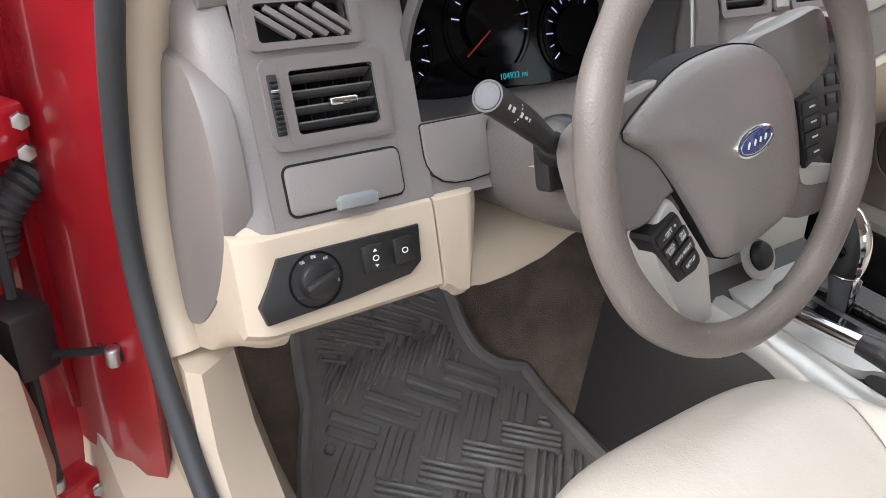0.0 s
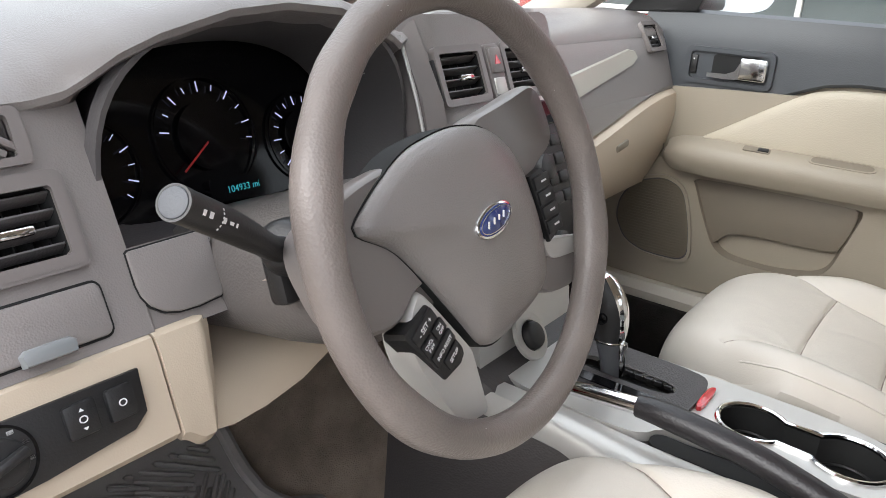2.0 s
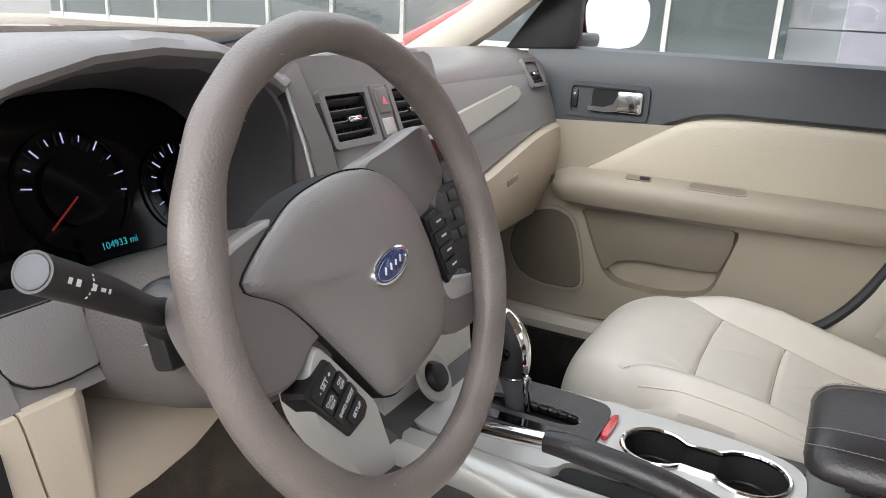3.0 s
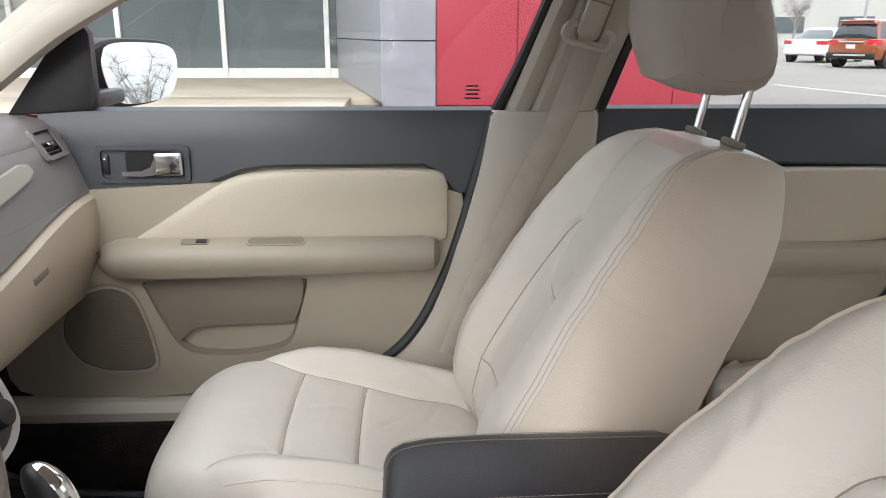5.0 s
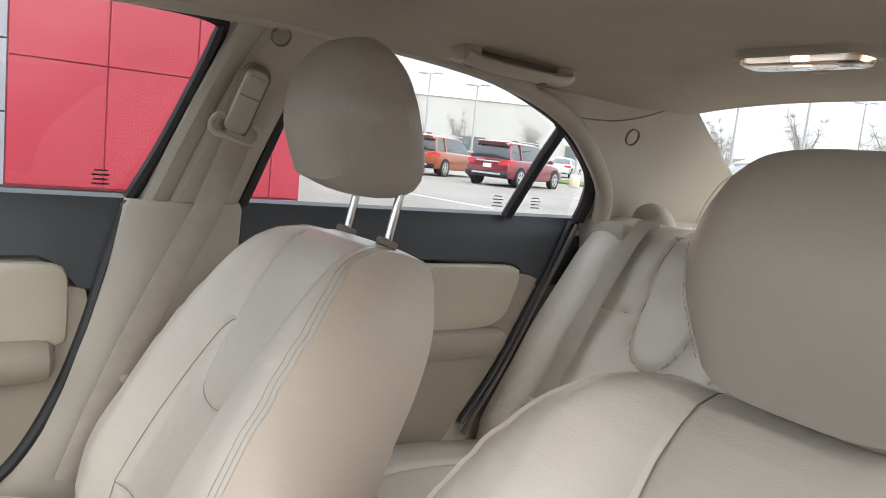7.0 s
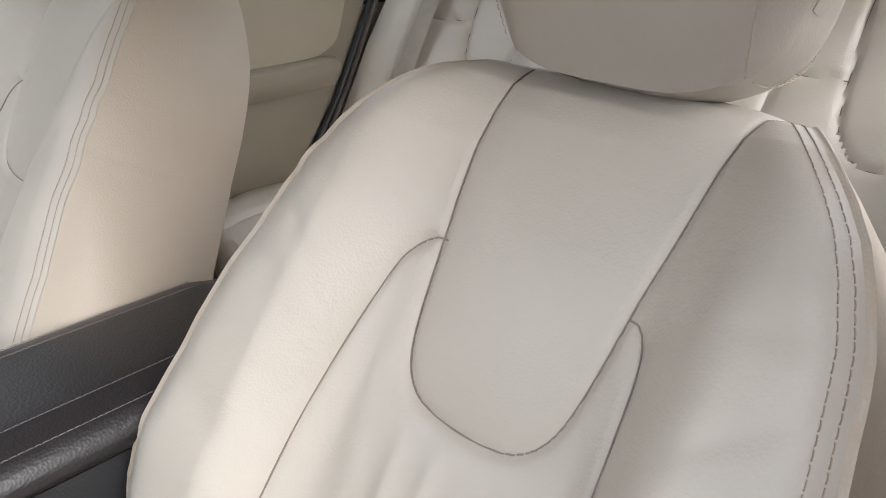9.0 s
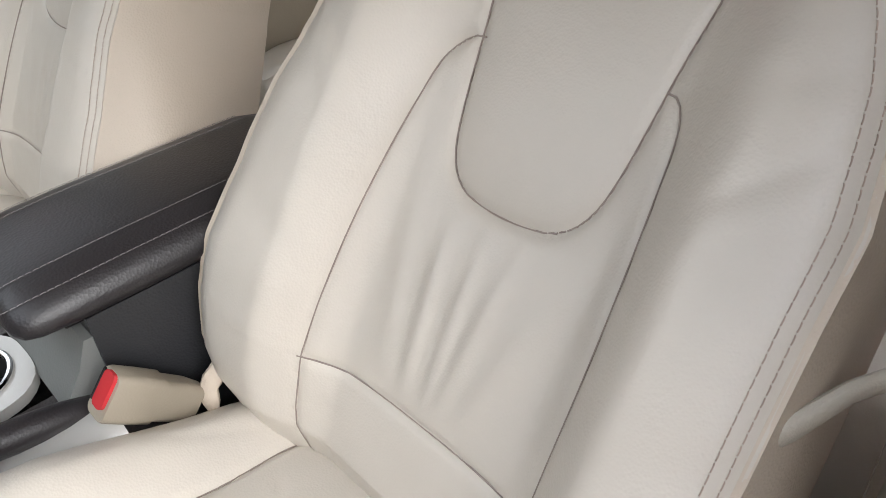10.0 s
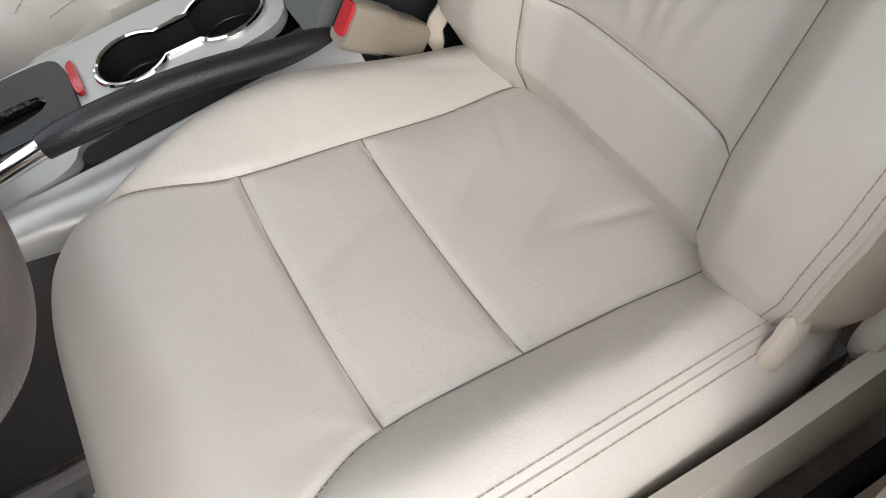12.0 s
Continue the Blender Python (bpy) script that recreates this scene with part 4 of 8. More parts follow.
def side_plate(outline, x, thick, r=0.004, bm=None):
    return prism([(-y, z) for y, z in outline], -thick, 0, cabin_side(x), r, bm)


def resample(outline, n=72):
    p = np.array(list(outline) + [outline[0]], float)
    run = np.r_[0, np.cumsum(np.linalg.norm(np.diff(p, axis=0), axis=1))]
    at = np.linspace(0, run[-1], n, endpoint=False)
    return [(float(np.interp(d, run, p[:, 0])), float(np.interp(d, run, p[:, 1]))) for d in at]


def soft_outline(points, n=72):
    """A closed outline with its corners rounded off."""
    p = np.array(points, float)
    for _ in range(3):
        q = np.roll(p, -1, 0)
        p = np.stack([0.8 * p + 0.2 * q, 0.2 * p + 0.8 * q], 1).reshape(-1, 2)
    return resample([tuple(a) for a in p], n)


def aligned(a, b):
    """b turned round so that its points start nearest to a's."""
    ca, cb = np.mean(a, 0), np.mean(b, 0)
    best = min(range(len(b)), key=lambda k: sum(np.hypot(*(np.subtract(a[i], ca) / 2 - np.subtract(b[(i + k) % len(b)], cb))) for i in range(0, len(a), 6)))
    return b[best:] + b[:best]


def hollow(outline, x0, x1, shrink=0.9, bm=None):
    """A lined recess behind an outline, from x0 back to x1."""
    c = np.mean(outline, 0)
    deep = [tuple(c + (np.array(p) - c) * shrink) for p in outline]
    bm = bm or bmesh.new()
    a = [bm.verts.new((x0, y, z)) for y, z in outline]
    b = [bm.verts.new((x1, y, z)) for y, z in deep]
    n = len(a)
    for i in range(n):
        bm.faces.new((a[i], a[(i + 1) % n], b[(i + 1) % n], b[i]))
    bm.faces.new(b)
    return bm


def holed(outer, inner, x, thick):
    """A plate with an opening in it."""
    bm = bmesh.new()
    loops = []
    for line, back in ((outer, 0), (inner, 0)):
        v = [bm.verts.new((x, y, z)) for y, z in line]
        loops.append([bm.edges.new((v[i], v[(i + 1) % len(v)])) for i in range(len(v))])
    bmesh.ops.triangle_fill(bm, use_beauty=True, use_dissolve=False, edges=loops[0] + loops[1], normal=(-1, 0, 0))
    v = [e.verts[0] for e in loops[0]]
    w = [bm.verts.new((x + thick, *p.co[1:])) for p in v]
    for i in range(len(v)):
        bm.faces.new((v[i], v[(i + 1) % len(v)], w[(i + 1) % len(v)], w[i]))
    return bm


def upper_rail(ys, low, top=0.918):
    """The dark upper door panel along ys with a lower edge at low(y)."""
    loops = []
    for y in ys:
        z = low(y)
        loops.append([(0.752, y, top - 0.006), (0.742, y, top + 0.002), (0.728, y, top - 0.004), (0.718, y, top - 0.028), (0.714, y, top - 0.06), (0.712, y, (z + top) / 2 - 0.02),
                      (0.709, y, z + 0.006), (0.714, y, z), (0.76, y, z)])
    return loft(loops)


def glazing(points, name_parent):
    """A pane through corner points with real thickness."""
    bm = bmesh.new()
    points = [(0.742 - 0.325 * (z - 0.912), y, z) for _, y, z in points]
    a = [bm.verts.new(p) for p in points]
    b = [bm.verts.new((p[0] + 0.004, p[1], p[2])) for p in points]
    n = len(a)
    bm.faces.new(a)
    bm.faces.new(list(reversed(b)))
    for i in range(n):
        bm.faces.new((a[i], b[i], b[(i + 1) % n], a[(i + 1) % n]))
    bmesh.ops.recalc_face_normals(bm, faces=bm.faces[:])
    ob = part("pane", bm, window_glass, name_parent, smooth=False)
    ob.visible_shadow = False
    return ob


# passenger front door
fd = thing("front_door", "closed front door with charcoal top and beige leather insert", "car door", group="passenger side doors")
part("backing", side_plate([(0.80, 0.36), (0.80, 0.90), (-0.125, 0.90), (-0.09, 0.74), (-0.04, 0.56), (0.10, 0.42), (0.30, 0.37)], 0.7225, 0.006, 0.0), door_beige, fd)
low = lambda y: float(np.interp(y, [-0.14, -0.10, -0.062, -0.03, 0.0, 0.29, 0.34, 0.40, 0.44, 0.52, 0.70], [0.757, 0.757, 0.757, 0.798, 0.812, 0.811, 0.803, 0.779, 0.767, 0.764, 0.763]))
part("upper_panel", upper_rail(sorted(np.r_[np.linspace(-0.128, 0.70, 40), -0.062, -0.05, -0.04, -0.02]), low), charcoal, fd, "grained charcoal upper panel")
outer = soft_outline([(0.82, 0.76), (0.82, 0.50), (0.815, 0.38), (0.77, 0.355), (0.50, 0.352), (0.20, 0.385), (0.075, 0.43), (0.0, 0.51), (-0.05, 0.60), (-0.075, 0.72), (-0.085, 0.772), (0.30, 0.79)])
pocket = soft_outline([(0.545, 0.596), (0.40, 0.599), (0.235, 0.599), (0.222, 0.594), (0.240, 0.53), (0.262, 0.455), (0.36, 0.438), (0.45, 0.442), (0.482, 0.462), (0.515, 0.53), (0.535, 0.58)])
pocket = aligned(outer, pocket)
part("lower_panel", holed(outer, pocket, 0.700, 0.03), door_beige, fd, "beige grained lower panel")
# pocket and lip take the darker beige as painted-in shade
part("map_pocket", hollow(pocket, 0.7005, 0.736, 0.93), shade_and_fitting_beige, fd, "recessed map pocket, beige darkened to hold its shade")
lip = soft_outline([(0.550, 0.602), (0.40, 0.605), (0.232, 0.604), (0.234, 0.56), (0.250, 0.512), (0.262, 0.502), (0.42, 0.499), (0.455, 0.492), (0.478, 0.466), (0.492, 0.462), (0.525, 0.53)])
part("pocket_lip", side_plate(lip, 0.708, 0.010, 0.003), shade_and_fitting_beige, fd)
insert = soft_outline([(0.560, 0.668), (0.50, 0.705), (0.40, 0.770), (0.355, 0.795), (0.29, 0.806), (0.10, 0.809), (-0.03, 0.807), (-0.046, 0.790), (-0.047, 0.70), (-0.045, 0.665), (0.25, 0.66)], 96)
c = np.mean(insert, 0)
loops = [[(x, *(c + (np.array(p) - c) * k)) for p in insert] for x, k in ((0.715, 1.0), (0.698, 1.0), (0.692, 0.99), (0.689, 0.965), (0.686, 0.85), (0.685, 0.5), (0.685, 0.1))]
part("insert", loft(loops), door_hide, fd, "beige leather door insert")
arm = []
for y, x, z0, z1 in ((0.612, 0.690, 0.630, 0.648), (0.600, 0.668, 0.618, 0.660), (0.575, 0.652, 0.612, 0.670), (0.50, 0.644, 0.612, 0.677), (0.40, 0.642, 0.614, 0.677), (0.20, 0.642, 0.618, 0.677), (0.0, 0.644, 0.622, 0.677), (-0.018, 0.650, 0.624, 0.674), (-0.028, 0.668, 0.632, 0.666)):
    zm = (z0 + z1) / 2
    arm.append([(0.712, y, z1 + 0.010), (0.686, y, z1 + 0.007), (x + 0.012, y, z1 - 0.005), (x + 0.004, y, z1 - 0.012), (x, y, zm + 0.004), (x + 0.004, y, zm - 0.012), (x + 0.016, y, z0), (0.712, y, z0 + 0.004)])
part("armrest", loft(arm), door_beige, fd, "beige moulded armrest")
def on_arm(y, lift=0.0):
    return axes((0.671, y, 0.6795 + lift), (0, -1, 0), (0.92, 0, 0.39))
cup = part("pull_cup", ring(rrect(0.112, 0.026, 0.0128, 6), rrect(0.104, 0.020, 0.0098, 6), -0.006, 0.0012, on_arm(0.275)), door_beige, fd, "moulded grab recess in the armrest")
# cup floor darkened in colour to look shaded
part("cup_floor", prism(rrect(0.105, 0.021, 0.0100, 6), -0.006, 0.0004, on_arm(0.275)), shade_and_fitting_beige, cup)
sw = part("window_switch", prism(rrect(0.050, 0.016, 0.004, 3), -0.003, 0.0010, on_arm(0.424)), shade_and_fitting_beige, fd, "window switch plate")
part("rocker", rbox(0.020, 0.010, 0.006, 0.002, on_arm(0.412, 0.001)), black, sw, "black window rocker")
m = cabin_side(0.711) @ pose(-0.515, 0.819, 0, 0, 0, 0)
bz = part("handle_bezel", ring(rrect(0.170, 0.070, 0.012, 5), rrect(0.150, 0.052, 0.008, 5), -0.004, 0.007, m), charcoal, fd, "charcoal bezel of the inside handle")
part("bezel_floor", prism(rrect(0.155, 0.056, 0.009, 5), -0.004, 0.0008, m), charcoal, bz)
part("handle_well", prism(rrect(0.088, 0.046, 0.008, 4), -0.002, 0.0016, m @ pose(0.012, 0, 0)), void_black, bz, "dark cavity behind the handle")
hd = part("handle", rbox(0.052, 0.042, 0.012, 0.005, m @ pose(0.048, 0.001, 0.011), 3), chrome, fd, "bright chrome pull handle")
part("handle_bar", loft([[(x, y, z) for x, y, z in ((x, y0, 0.009), (x, y1, 0.009), (x, y1, 0.016), (x, y0, 0.016))] for x, y0, y1 in ((-0.036, -0.020, -0.012), (0.0, -0.021, -0.011), (0.016, -0.020, -0.004), (0.026, -0.018, 0.016))]), chrome, hd)
hd.children[0].data.transform(m)
lk = part("lock_switch", rbox(0.013, 0.036, 0.006, 0.002, m @ pose(-0.068, 0, 0.003)), black, bz, "black door lock rocker")
part("lock_mark", rbox(0.003, 0.003, 0.001, 0, m @ pose(-0.068, 0.010, 0.0065)), white_ink, lk)
spk = soft_outline([(0.600, 0.594), (0.665, 0.572), (0.700, 0.525), (0.704, 0.475), (0.675, 0.425), (0.620, 0.405), (0.515, 0.408), (0.528, 0.50), (0.552, 0.575)], 72)
c = np.mean(spk, 0)
inner = [tuple(c + (np.array(p) - c) * 0.93) for p in spk]
part("speaker_frame", ring([(-y, z) for y, z in spk], [(-y, z) for y, z in inner], -0.006, 0.0065, cabin_side(0.699)), door_beige, fd)
grille = part("speaker_grille", prism([(-y, z) for y, z in inner], -0.006, 0.0012, cabin_side(0.699)), cloth_beige_dark, fd, "ribbed beige speaker grille")
for z in np.arange(0.420, 0.585, 0.0062):
    ys = [a[0] + (z - a[1]) / (b[1] - a[1]) * (b[0] - a[0]) for a, b in zip(inner, inner[1:] + inner[:1]) if (a[1] - z) * (b[1] - z) < 0]
    if len(ys) > 1:
        part("rib", rbox(0.0020, max(ys) - min(ys) - 0.016, 0.0026, 0.0, pose(0.6975, (max(ys) + min(ys)) / 2, z)), cloth_beige_dark, grille, smooth=False)
part("grille_groove", ring([(-y, z) for y, z in inner], [tuple(np.array((-c[0], c[1])) + (np.array((-y, z)) - (-c[0], c[1])) * 0.965) for y, z in inner], -0.004, 0.0018, cabin_side(0.699)), hood_dark, grille, "dark groove round the grille")
sail = [(0.755, 0.905), (0.600, 0.916), (0.592, 0.935), (0.591, 1.05), (0.600, 1.064), (0.66, 1.03)]
part("mirror_sail", side_plate(sail, 0.722, 0.02, 0.004), black, fd, "black triangular cover at the mirror's foot")
glazing([(0.742, 0.60, 0.912), (0.742, -0.150, 0.912), (0.690, -0.205, 1.07), (0.640, -0.262, 1.222), (0.640, 0.20, 1.215), (0.660, 0.36, 1.155), (0.705, 0.585, 1.02)], fd)
part("window_frame", sweep(curve_points([(0.722, -0.138, 0.915), (0.702, -0.178, 1.00), (0.675, -0.217, 1.10), (0.647, -0.247, 1.19), (0.635, -0.244, 1.222), (0.630, -0.15, 1.232), (0.628, 0.1, 1.228)], 30), 0.0125, 8), black, fd, "black window frame")
part("edge_seal", sweep(curve_points([(0.712, -0.135, 0.91), (0.703, -0.100, 0.80), (0.700, -0.074, 0.70), (0.699, -0.036, 0.59), (0.698, 0.024, 0.48), (0.700, 0.105, 0.41), (0.702, 0.20, 0.372)], 28), 0.0105, 8), seal_rubber, fd, "black rubber edge seal")
part("skin", side_plate([(0.90, 0.20), (0.90, 0.90), (-0.14, 0.90), (-0.08, 0.60), (0.0, 0.20)], 0.80, 0.03, 0.0), red_paint, fd, "red painted outer skin")

# wing mirror
wm = thing("wing_mirror", "black wing mirror with bright glass outside the passenger window", "wing mirror")
out = soft_outline([(0.665, 0.935), (0.672, 1.00), (0.660, 1.045), (0.54, 1.042), (0.518, 1.02), (0.522, 0.96), (0.545, 0.915), (0.64, 0.905)], 40)
mm = Matrix.Translation((0.95, 0.603, 0.976)) @ pose(0, 0, 0, 0, 0, 56) @ Matrix.Diagonal((1, 1.36, 1.03, 1)) @ Matrix.Translation((-0.95, -0.60, -0.98))
b = prism([(-y, z) for y, z in out], -0.09, 0.0, cabin_side(0.94), 0.008)
b.transform(mm)
part("shell", b, black, wm, "black mirror shell")
gl = prism([((-y + 0.59) * 0.89 - 0.59, (z - 0.975) * 0.88 + 0.975) for y, z in out], 0.0, 0.003, cabin_side(0.94))
gl.transform(Matrix.Translation((0.924, 0.59, 0.975)) @ pose(0, 0, 0, 0, 5, 0) @ Matrix.Translation((-0.938, -0.59, -0.975)))
gl.transform(mm)
part("mirror_glass", gl, mat("mirror", (0.92, 0.93, 0.94), 0.01, metal=1.0, var=0.0, rough_var=0.0), wm, "flat mirror glass")
part("stalk", span(0.74, 0.90, 0.60, 0.66, 0.915, 0.945, 0.01), black, wm)

# passenger rear door
rd = thing("rear_door", "closed rear door with charcoal top and beige insert", "car door", group="passenger side doors")
low2 = lambda y: float(np.interp(y, [-1.175, -1.02, -0.985, -0.96, -0.7, -0.33], [0.755, 0.757, 0.795, 0.806, 0.812, 0.812]))
part("upper_panel", upper_rail(sorted(np.r_[np.linspace(-1.172, -0.33, 38), -1.02, -1.0, -0.985, -0.97]), low2, 0.921), charcoal, rd, "grained charcoal upper panel")
outer = soft_outline([(-0.33, 0.81), (-0.31, 0.40), (-0.70, 0.36), (-0.80, 0.38), (-0.85, 0.45), (-0.93, 0.56), (-1.03, 0.745), (-1.05, 0.785), (-0.7, 0.80)])
c = np.mean(outer, 0)
part("lower_panel", side_plate(outer, 0.700, 0.03, 0.006), door_beige, rd, "beige grained lower panel")
ins = soft_outline([(-0.34, 0.806), (-0.34, 0.665), (-0.70, 0.660), (-0.945, 0.662), (-0.985, 0.78), (-0.978, 0.803), (-0.90, 0.808)])
c = np.mean(ins, 0)
loops = [[(x, *(c + (np.array(p) - c) * k)) for p in ins] for x, k in ((0.715, 1.0), (0.698, 1.0), (0.691, 0.985), (0.688, 0.95), (0.686, 0.7), (0.686, 0.1))]
part("insert", loft(loops), door_hide, rd, "beige leather door insert")
arm = []
for y, x, z0, z1 in ((-0.34, 0.650, 0.602, 0.662), (-0.60, 0.648, 0.602, 0.664), (-0.88, 0.650, 0.603, 0.664), (-0.925, 0.655, 0.606, 0.662), (-0.945, 0.672, 0.612, 0.656)):
    zm = (z0 + z1) / 2
    arm.append([(0.712, y, z1), (x + 0.02, y, z1 + 0.001), (x + 0.006, y, z1 - 0.006), (x, y, zm + 0.006), (x + 0.004, y, zm - 0.012), (x + 0.016, y, z0), (0.712, y, z0 + 0.004)])
part("armrest", loft(arm), door_beige, rd, "beige moulded armrest")
glazing([(0.738, -0.335, 0.912), (0.734, -0.945, 0.918), (0.690, -0.975, 1.03), (0.650, -1.005, 1.125), (0.640, -0.90, 1.172), (0.634, -0.78, 1.202), (0.632, -0.60, 1.222), (0.634, -0.42, 1.228), (0.68, -0.38, 1.08)], rd)
glazing([(0.730, -0.965, 0.918), (0.720, -1.14, 0.918), (0.690, -1.145, 1.0), (0.668, -1.10, 1.065), (0.650, -1.02, 1.118), (0.680, -0.99, 1.04)], rd)
part("quarter_bar", sweep(curve_points([(0.715, -0.938, 0.915), (0.690, -0.962, 0.99), (0.660, -0.988, 1.07), (0.638, -1.015, 1.135)], 12), 0.0135, 8), black, rd, "black quarter window bar")
part("window_frame", sweep(curve_points([(0.708, -1.150, 0.915), (0.690, -1.158, 0.97), (0.672, -1.140, 1.025), (0.655, -1.085, 1.078), (0.640, -1.01, 1.128), (0.630, -0.90, 1.172), (0.625, -0.78, 1.204), (0.622, -0.60, 1.225), (0.622, -0.43, 1.233)], 40), [0.016] * 14 + [0.010] * 26, 8), black, rd, "black window frame")
part("front_frame", sweep(curve_points([(0.722, -0.332, 0.915), (0.700, -0.358, 1.0), (0.672, -0.390, 1.11), (0.640, -0.425, 1.225)], 14), 0.010, 8), black, rd, "black window frame")
part("edge_seal", sweep(curve_points([(0.712, -1.135, 0.91), (0.706, -1.075, 0.79), (0.703, -1.045, 0.74), (0.700, -0.945, 0.56), (0.700, -0.86, 0.44)], 20), 0.008, 8), seal_rubber, rd, "black rubber edge seal")
part("inner_backing", side_plate([(-0.17, 0.24), (-0.17, 0.885), (-1.09, 0.885), (-0.93, 0.52), (-0.78, 0.24)], 0.752, 0.012, 0.0), charcoal, rd, "dark backing behind the trim")
part("skin", side_plate([(-0.16, 0.20), (-0.16, 0.90), (-1.12, 0.90), (-0.95, 0.50), (-0.80, 0.20)], 0.80, 0.03, 0.0), red_paint, rd, "red painted outer skin")
# small printed marks on the glass
for y, z, x in ((-0.919, 0.937, 0.7325), (-1.021, 0.938, 0.7225), (-0.092, 0.936, 0.7340)):
    for k in range(4):
        part("glass_mark", rbox(0.0005, 0.028 - 0.006 * (k % 2), 0.003, 0, pose(x - 0.004, y, z + 0.0075 * k)), white_ink if y < -0.5 else black, rd if y < -0.5 else fd, "small printed glass mark", smooth=False)

structure("wheel_arch_panel", side_plate([(-0.74, 0.30), (-0.74, 0.70), (-1.16, 0.89), (-1.22, 0.89), (-1.22, 0.30)], 0.716, 0.02, 0.0), trim_beige, "beige panel over the rear wheel arch", "side wall")
structure("wheel_arch_edge", sweep(curve_points([(0.690, -1.135, 0.905), (0.690, -1.065, 0.77), (0.688, -0.965, 0.58), (0.685, -0.86, 0.42)], 20), 0.006, 8), mat("brown_edge", (0.10, 0.08, 0.07), 0.6), "brown edge strip beside the rear seat", "trim")

structure("door_gap_seal", side_plate([(0.13, 0.33), (-0.02, 0.58), (-0.10, 0.90), (-0.20, 0.90), (-0.20, 0.33)], 0.7225, 0.006, 0.0), seal_rubber, "black rubber sealed gap behind the front door", "door seal")
# centre pillar, passenger side
def centre_pillar(s):
    bp = thing("centre_pillar_trim", "beige two-part centre pillar trim", "pillar trim", kind="structure")
    loops = []
    for z, y0, y1, x in ((0.33, 0.175, -0.28, 0.692), (0.375, 0.108, -0.285, 0.690), (0.43, 0.052, -0.29, 0.686), (0.52, -0.012, -0.30, 0.680), (0.60, -0.050, -0.308, 0.675), (0.70, -0.084, -0.316, 0.672), (0.80, -0.112, -0.322, 0.670), (0.905, -0.135, -0.325, 0.672), (0.916, -0.142, -0.322, 0.678)):
        loops.append([(s * a, b, z) for a, b in ((x + 0.045, y0 + 0.012), (x + 0.016, y0 + 0.008), (x + 0.004, y0 - 0.012), (x, y0 - 0.05), (x, y1 + 0.04), (x + 0.006, y1 + 0.01), (x + 0.03, y1), (x + 0.05, y1))])
    part("lower_trim", loft(loops), trim_beige, bp, "beige lower pillar moulding")
    loops = []
    for z, y0, y1, x in ((0.905, -0.150, -0.315, 0.690), (1.00, -0.185, -0.345, 0.668), (1.10, -0.222, -0.378, 0.640), (1.17, -0.250, -0.410, 0.618), (1.215, -0.268, -0.440, 0.600), (1.245, -0.270, -0.47, 0.585)):
        w = y1 - y0
        loops.append([(s * a, b, z) for a, b in ((x + 0.035, y0 + 0.004), (x + 0.012, y0), (x + 0.002, y0 + 0.08 * w), (x + 0.003, y0 + 0.20 * w), (x + 0.010, y0 + 0.26 * w), (x - 0.002, y0 + 0.33 * w), (x - 0.004, y0 + 0.8 * w),
                      (x + 0.004, y0 + 0.93 * w), (x + 0.02, y1), (x + 0.035, y1))])
    part("upper_trim", loft(loops), trim_beige, bp, "beige upper pillar moulding")
    m = axes((s * 0.590, -0.335, 1.206), (0, -s, 0), (-s * 0.45, 0, 1))
    part("clip_cover", ring(rrect(0.034, 0.034, 0.0169, 6), rrect(0.030, 0.030, 0.0149, 6), -0.004, 0.0015, m), shade_and_fitting_beige, bp)
centre_pillar(1)
centre_pillar(-1)

# seat belts
def ribbon(points, wide, normal, thick=0.0016):
    """A strap along points, wide across the direction in which it runs."""
    loops = []
    p = [Vector(q) for q in points]
    for i, q in enumerate(p):
        t = (p[min(i + 1, len(p) - 1)] - p[max(i - 1, 0)]).normalized()
        n = Vector(normal)
        s = t.cross(n).normalized() * wide / 2
        n = s.cross(t).normalized() * thick
        loops.append([q - s, q - s * 0.9 + n * 0.5, q + s * 0.9 + n * 0.5, q + s, q + s * 0.9 - n * 0.5, q - s * 0.9 - n * 0.5])
    return loft(loops)

fb = thing("front_seat_belt", "beige seat belt hanging from the centre pillar", "seat belt", group="seat belts")
part("webbing", ribbon([(0.606, -0.281, 1.040), (0.606, -0.268, 1.00), (0.610, -0.236, 0.91), (0.618, -0.180, 0.79), (0.626, -0.132, 0.68), (0.632, -0.085, 0.56), (0.636, -0.05, 0.46)], 0.047, (1, 0, 0), 0.003), belt_cloth, fb, "woven beige webbing")
m = axes((0.617, -0.282, 1.072), (0, -1, -0.28), (-0.30, -0.32, 1))
ad = part("height_adjuster", prism(rrect(0.038, 0.112, 0.014, 5), -0.015, 0.014, m @ pose(0, 0.026, 0), 0.005), trim_beige, fb, "beige belt height adjuster")
part("button", rbox(0.030, 0.030, 0.006, 0.003, m @ pose(0, 0.056, 0.014)), trim_beige, ad)
part("track", prism(rrect(0.046, 0.128, 0.018, 5), -0.018, 0.0015, m @ pose(0.002, 0.024, 0), 0.001), shade_and_fitting_beige, ad, "dark slide track behind the adjuster")
part("slot", rbox(0.034, 0.002, 0.002, 0, m @ pose(0, 0.036, 0.0145)), shade_and_fitting_beige, ad, smooth=False)
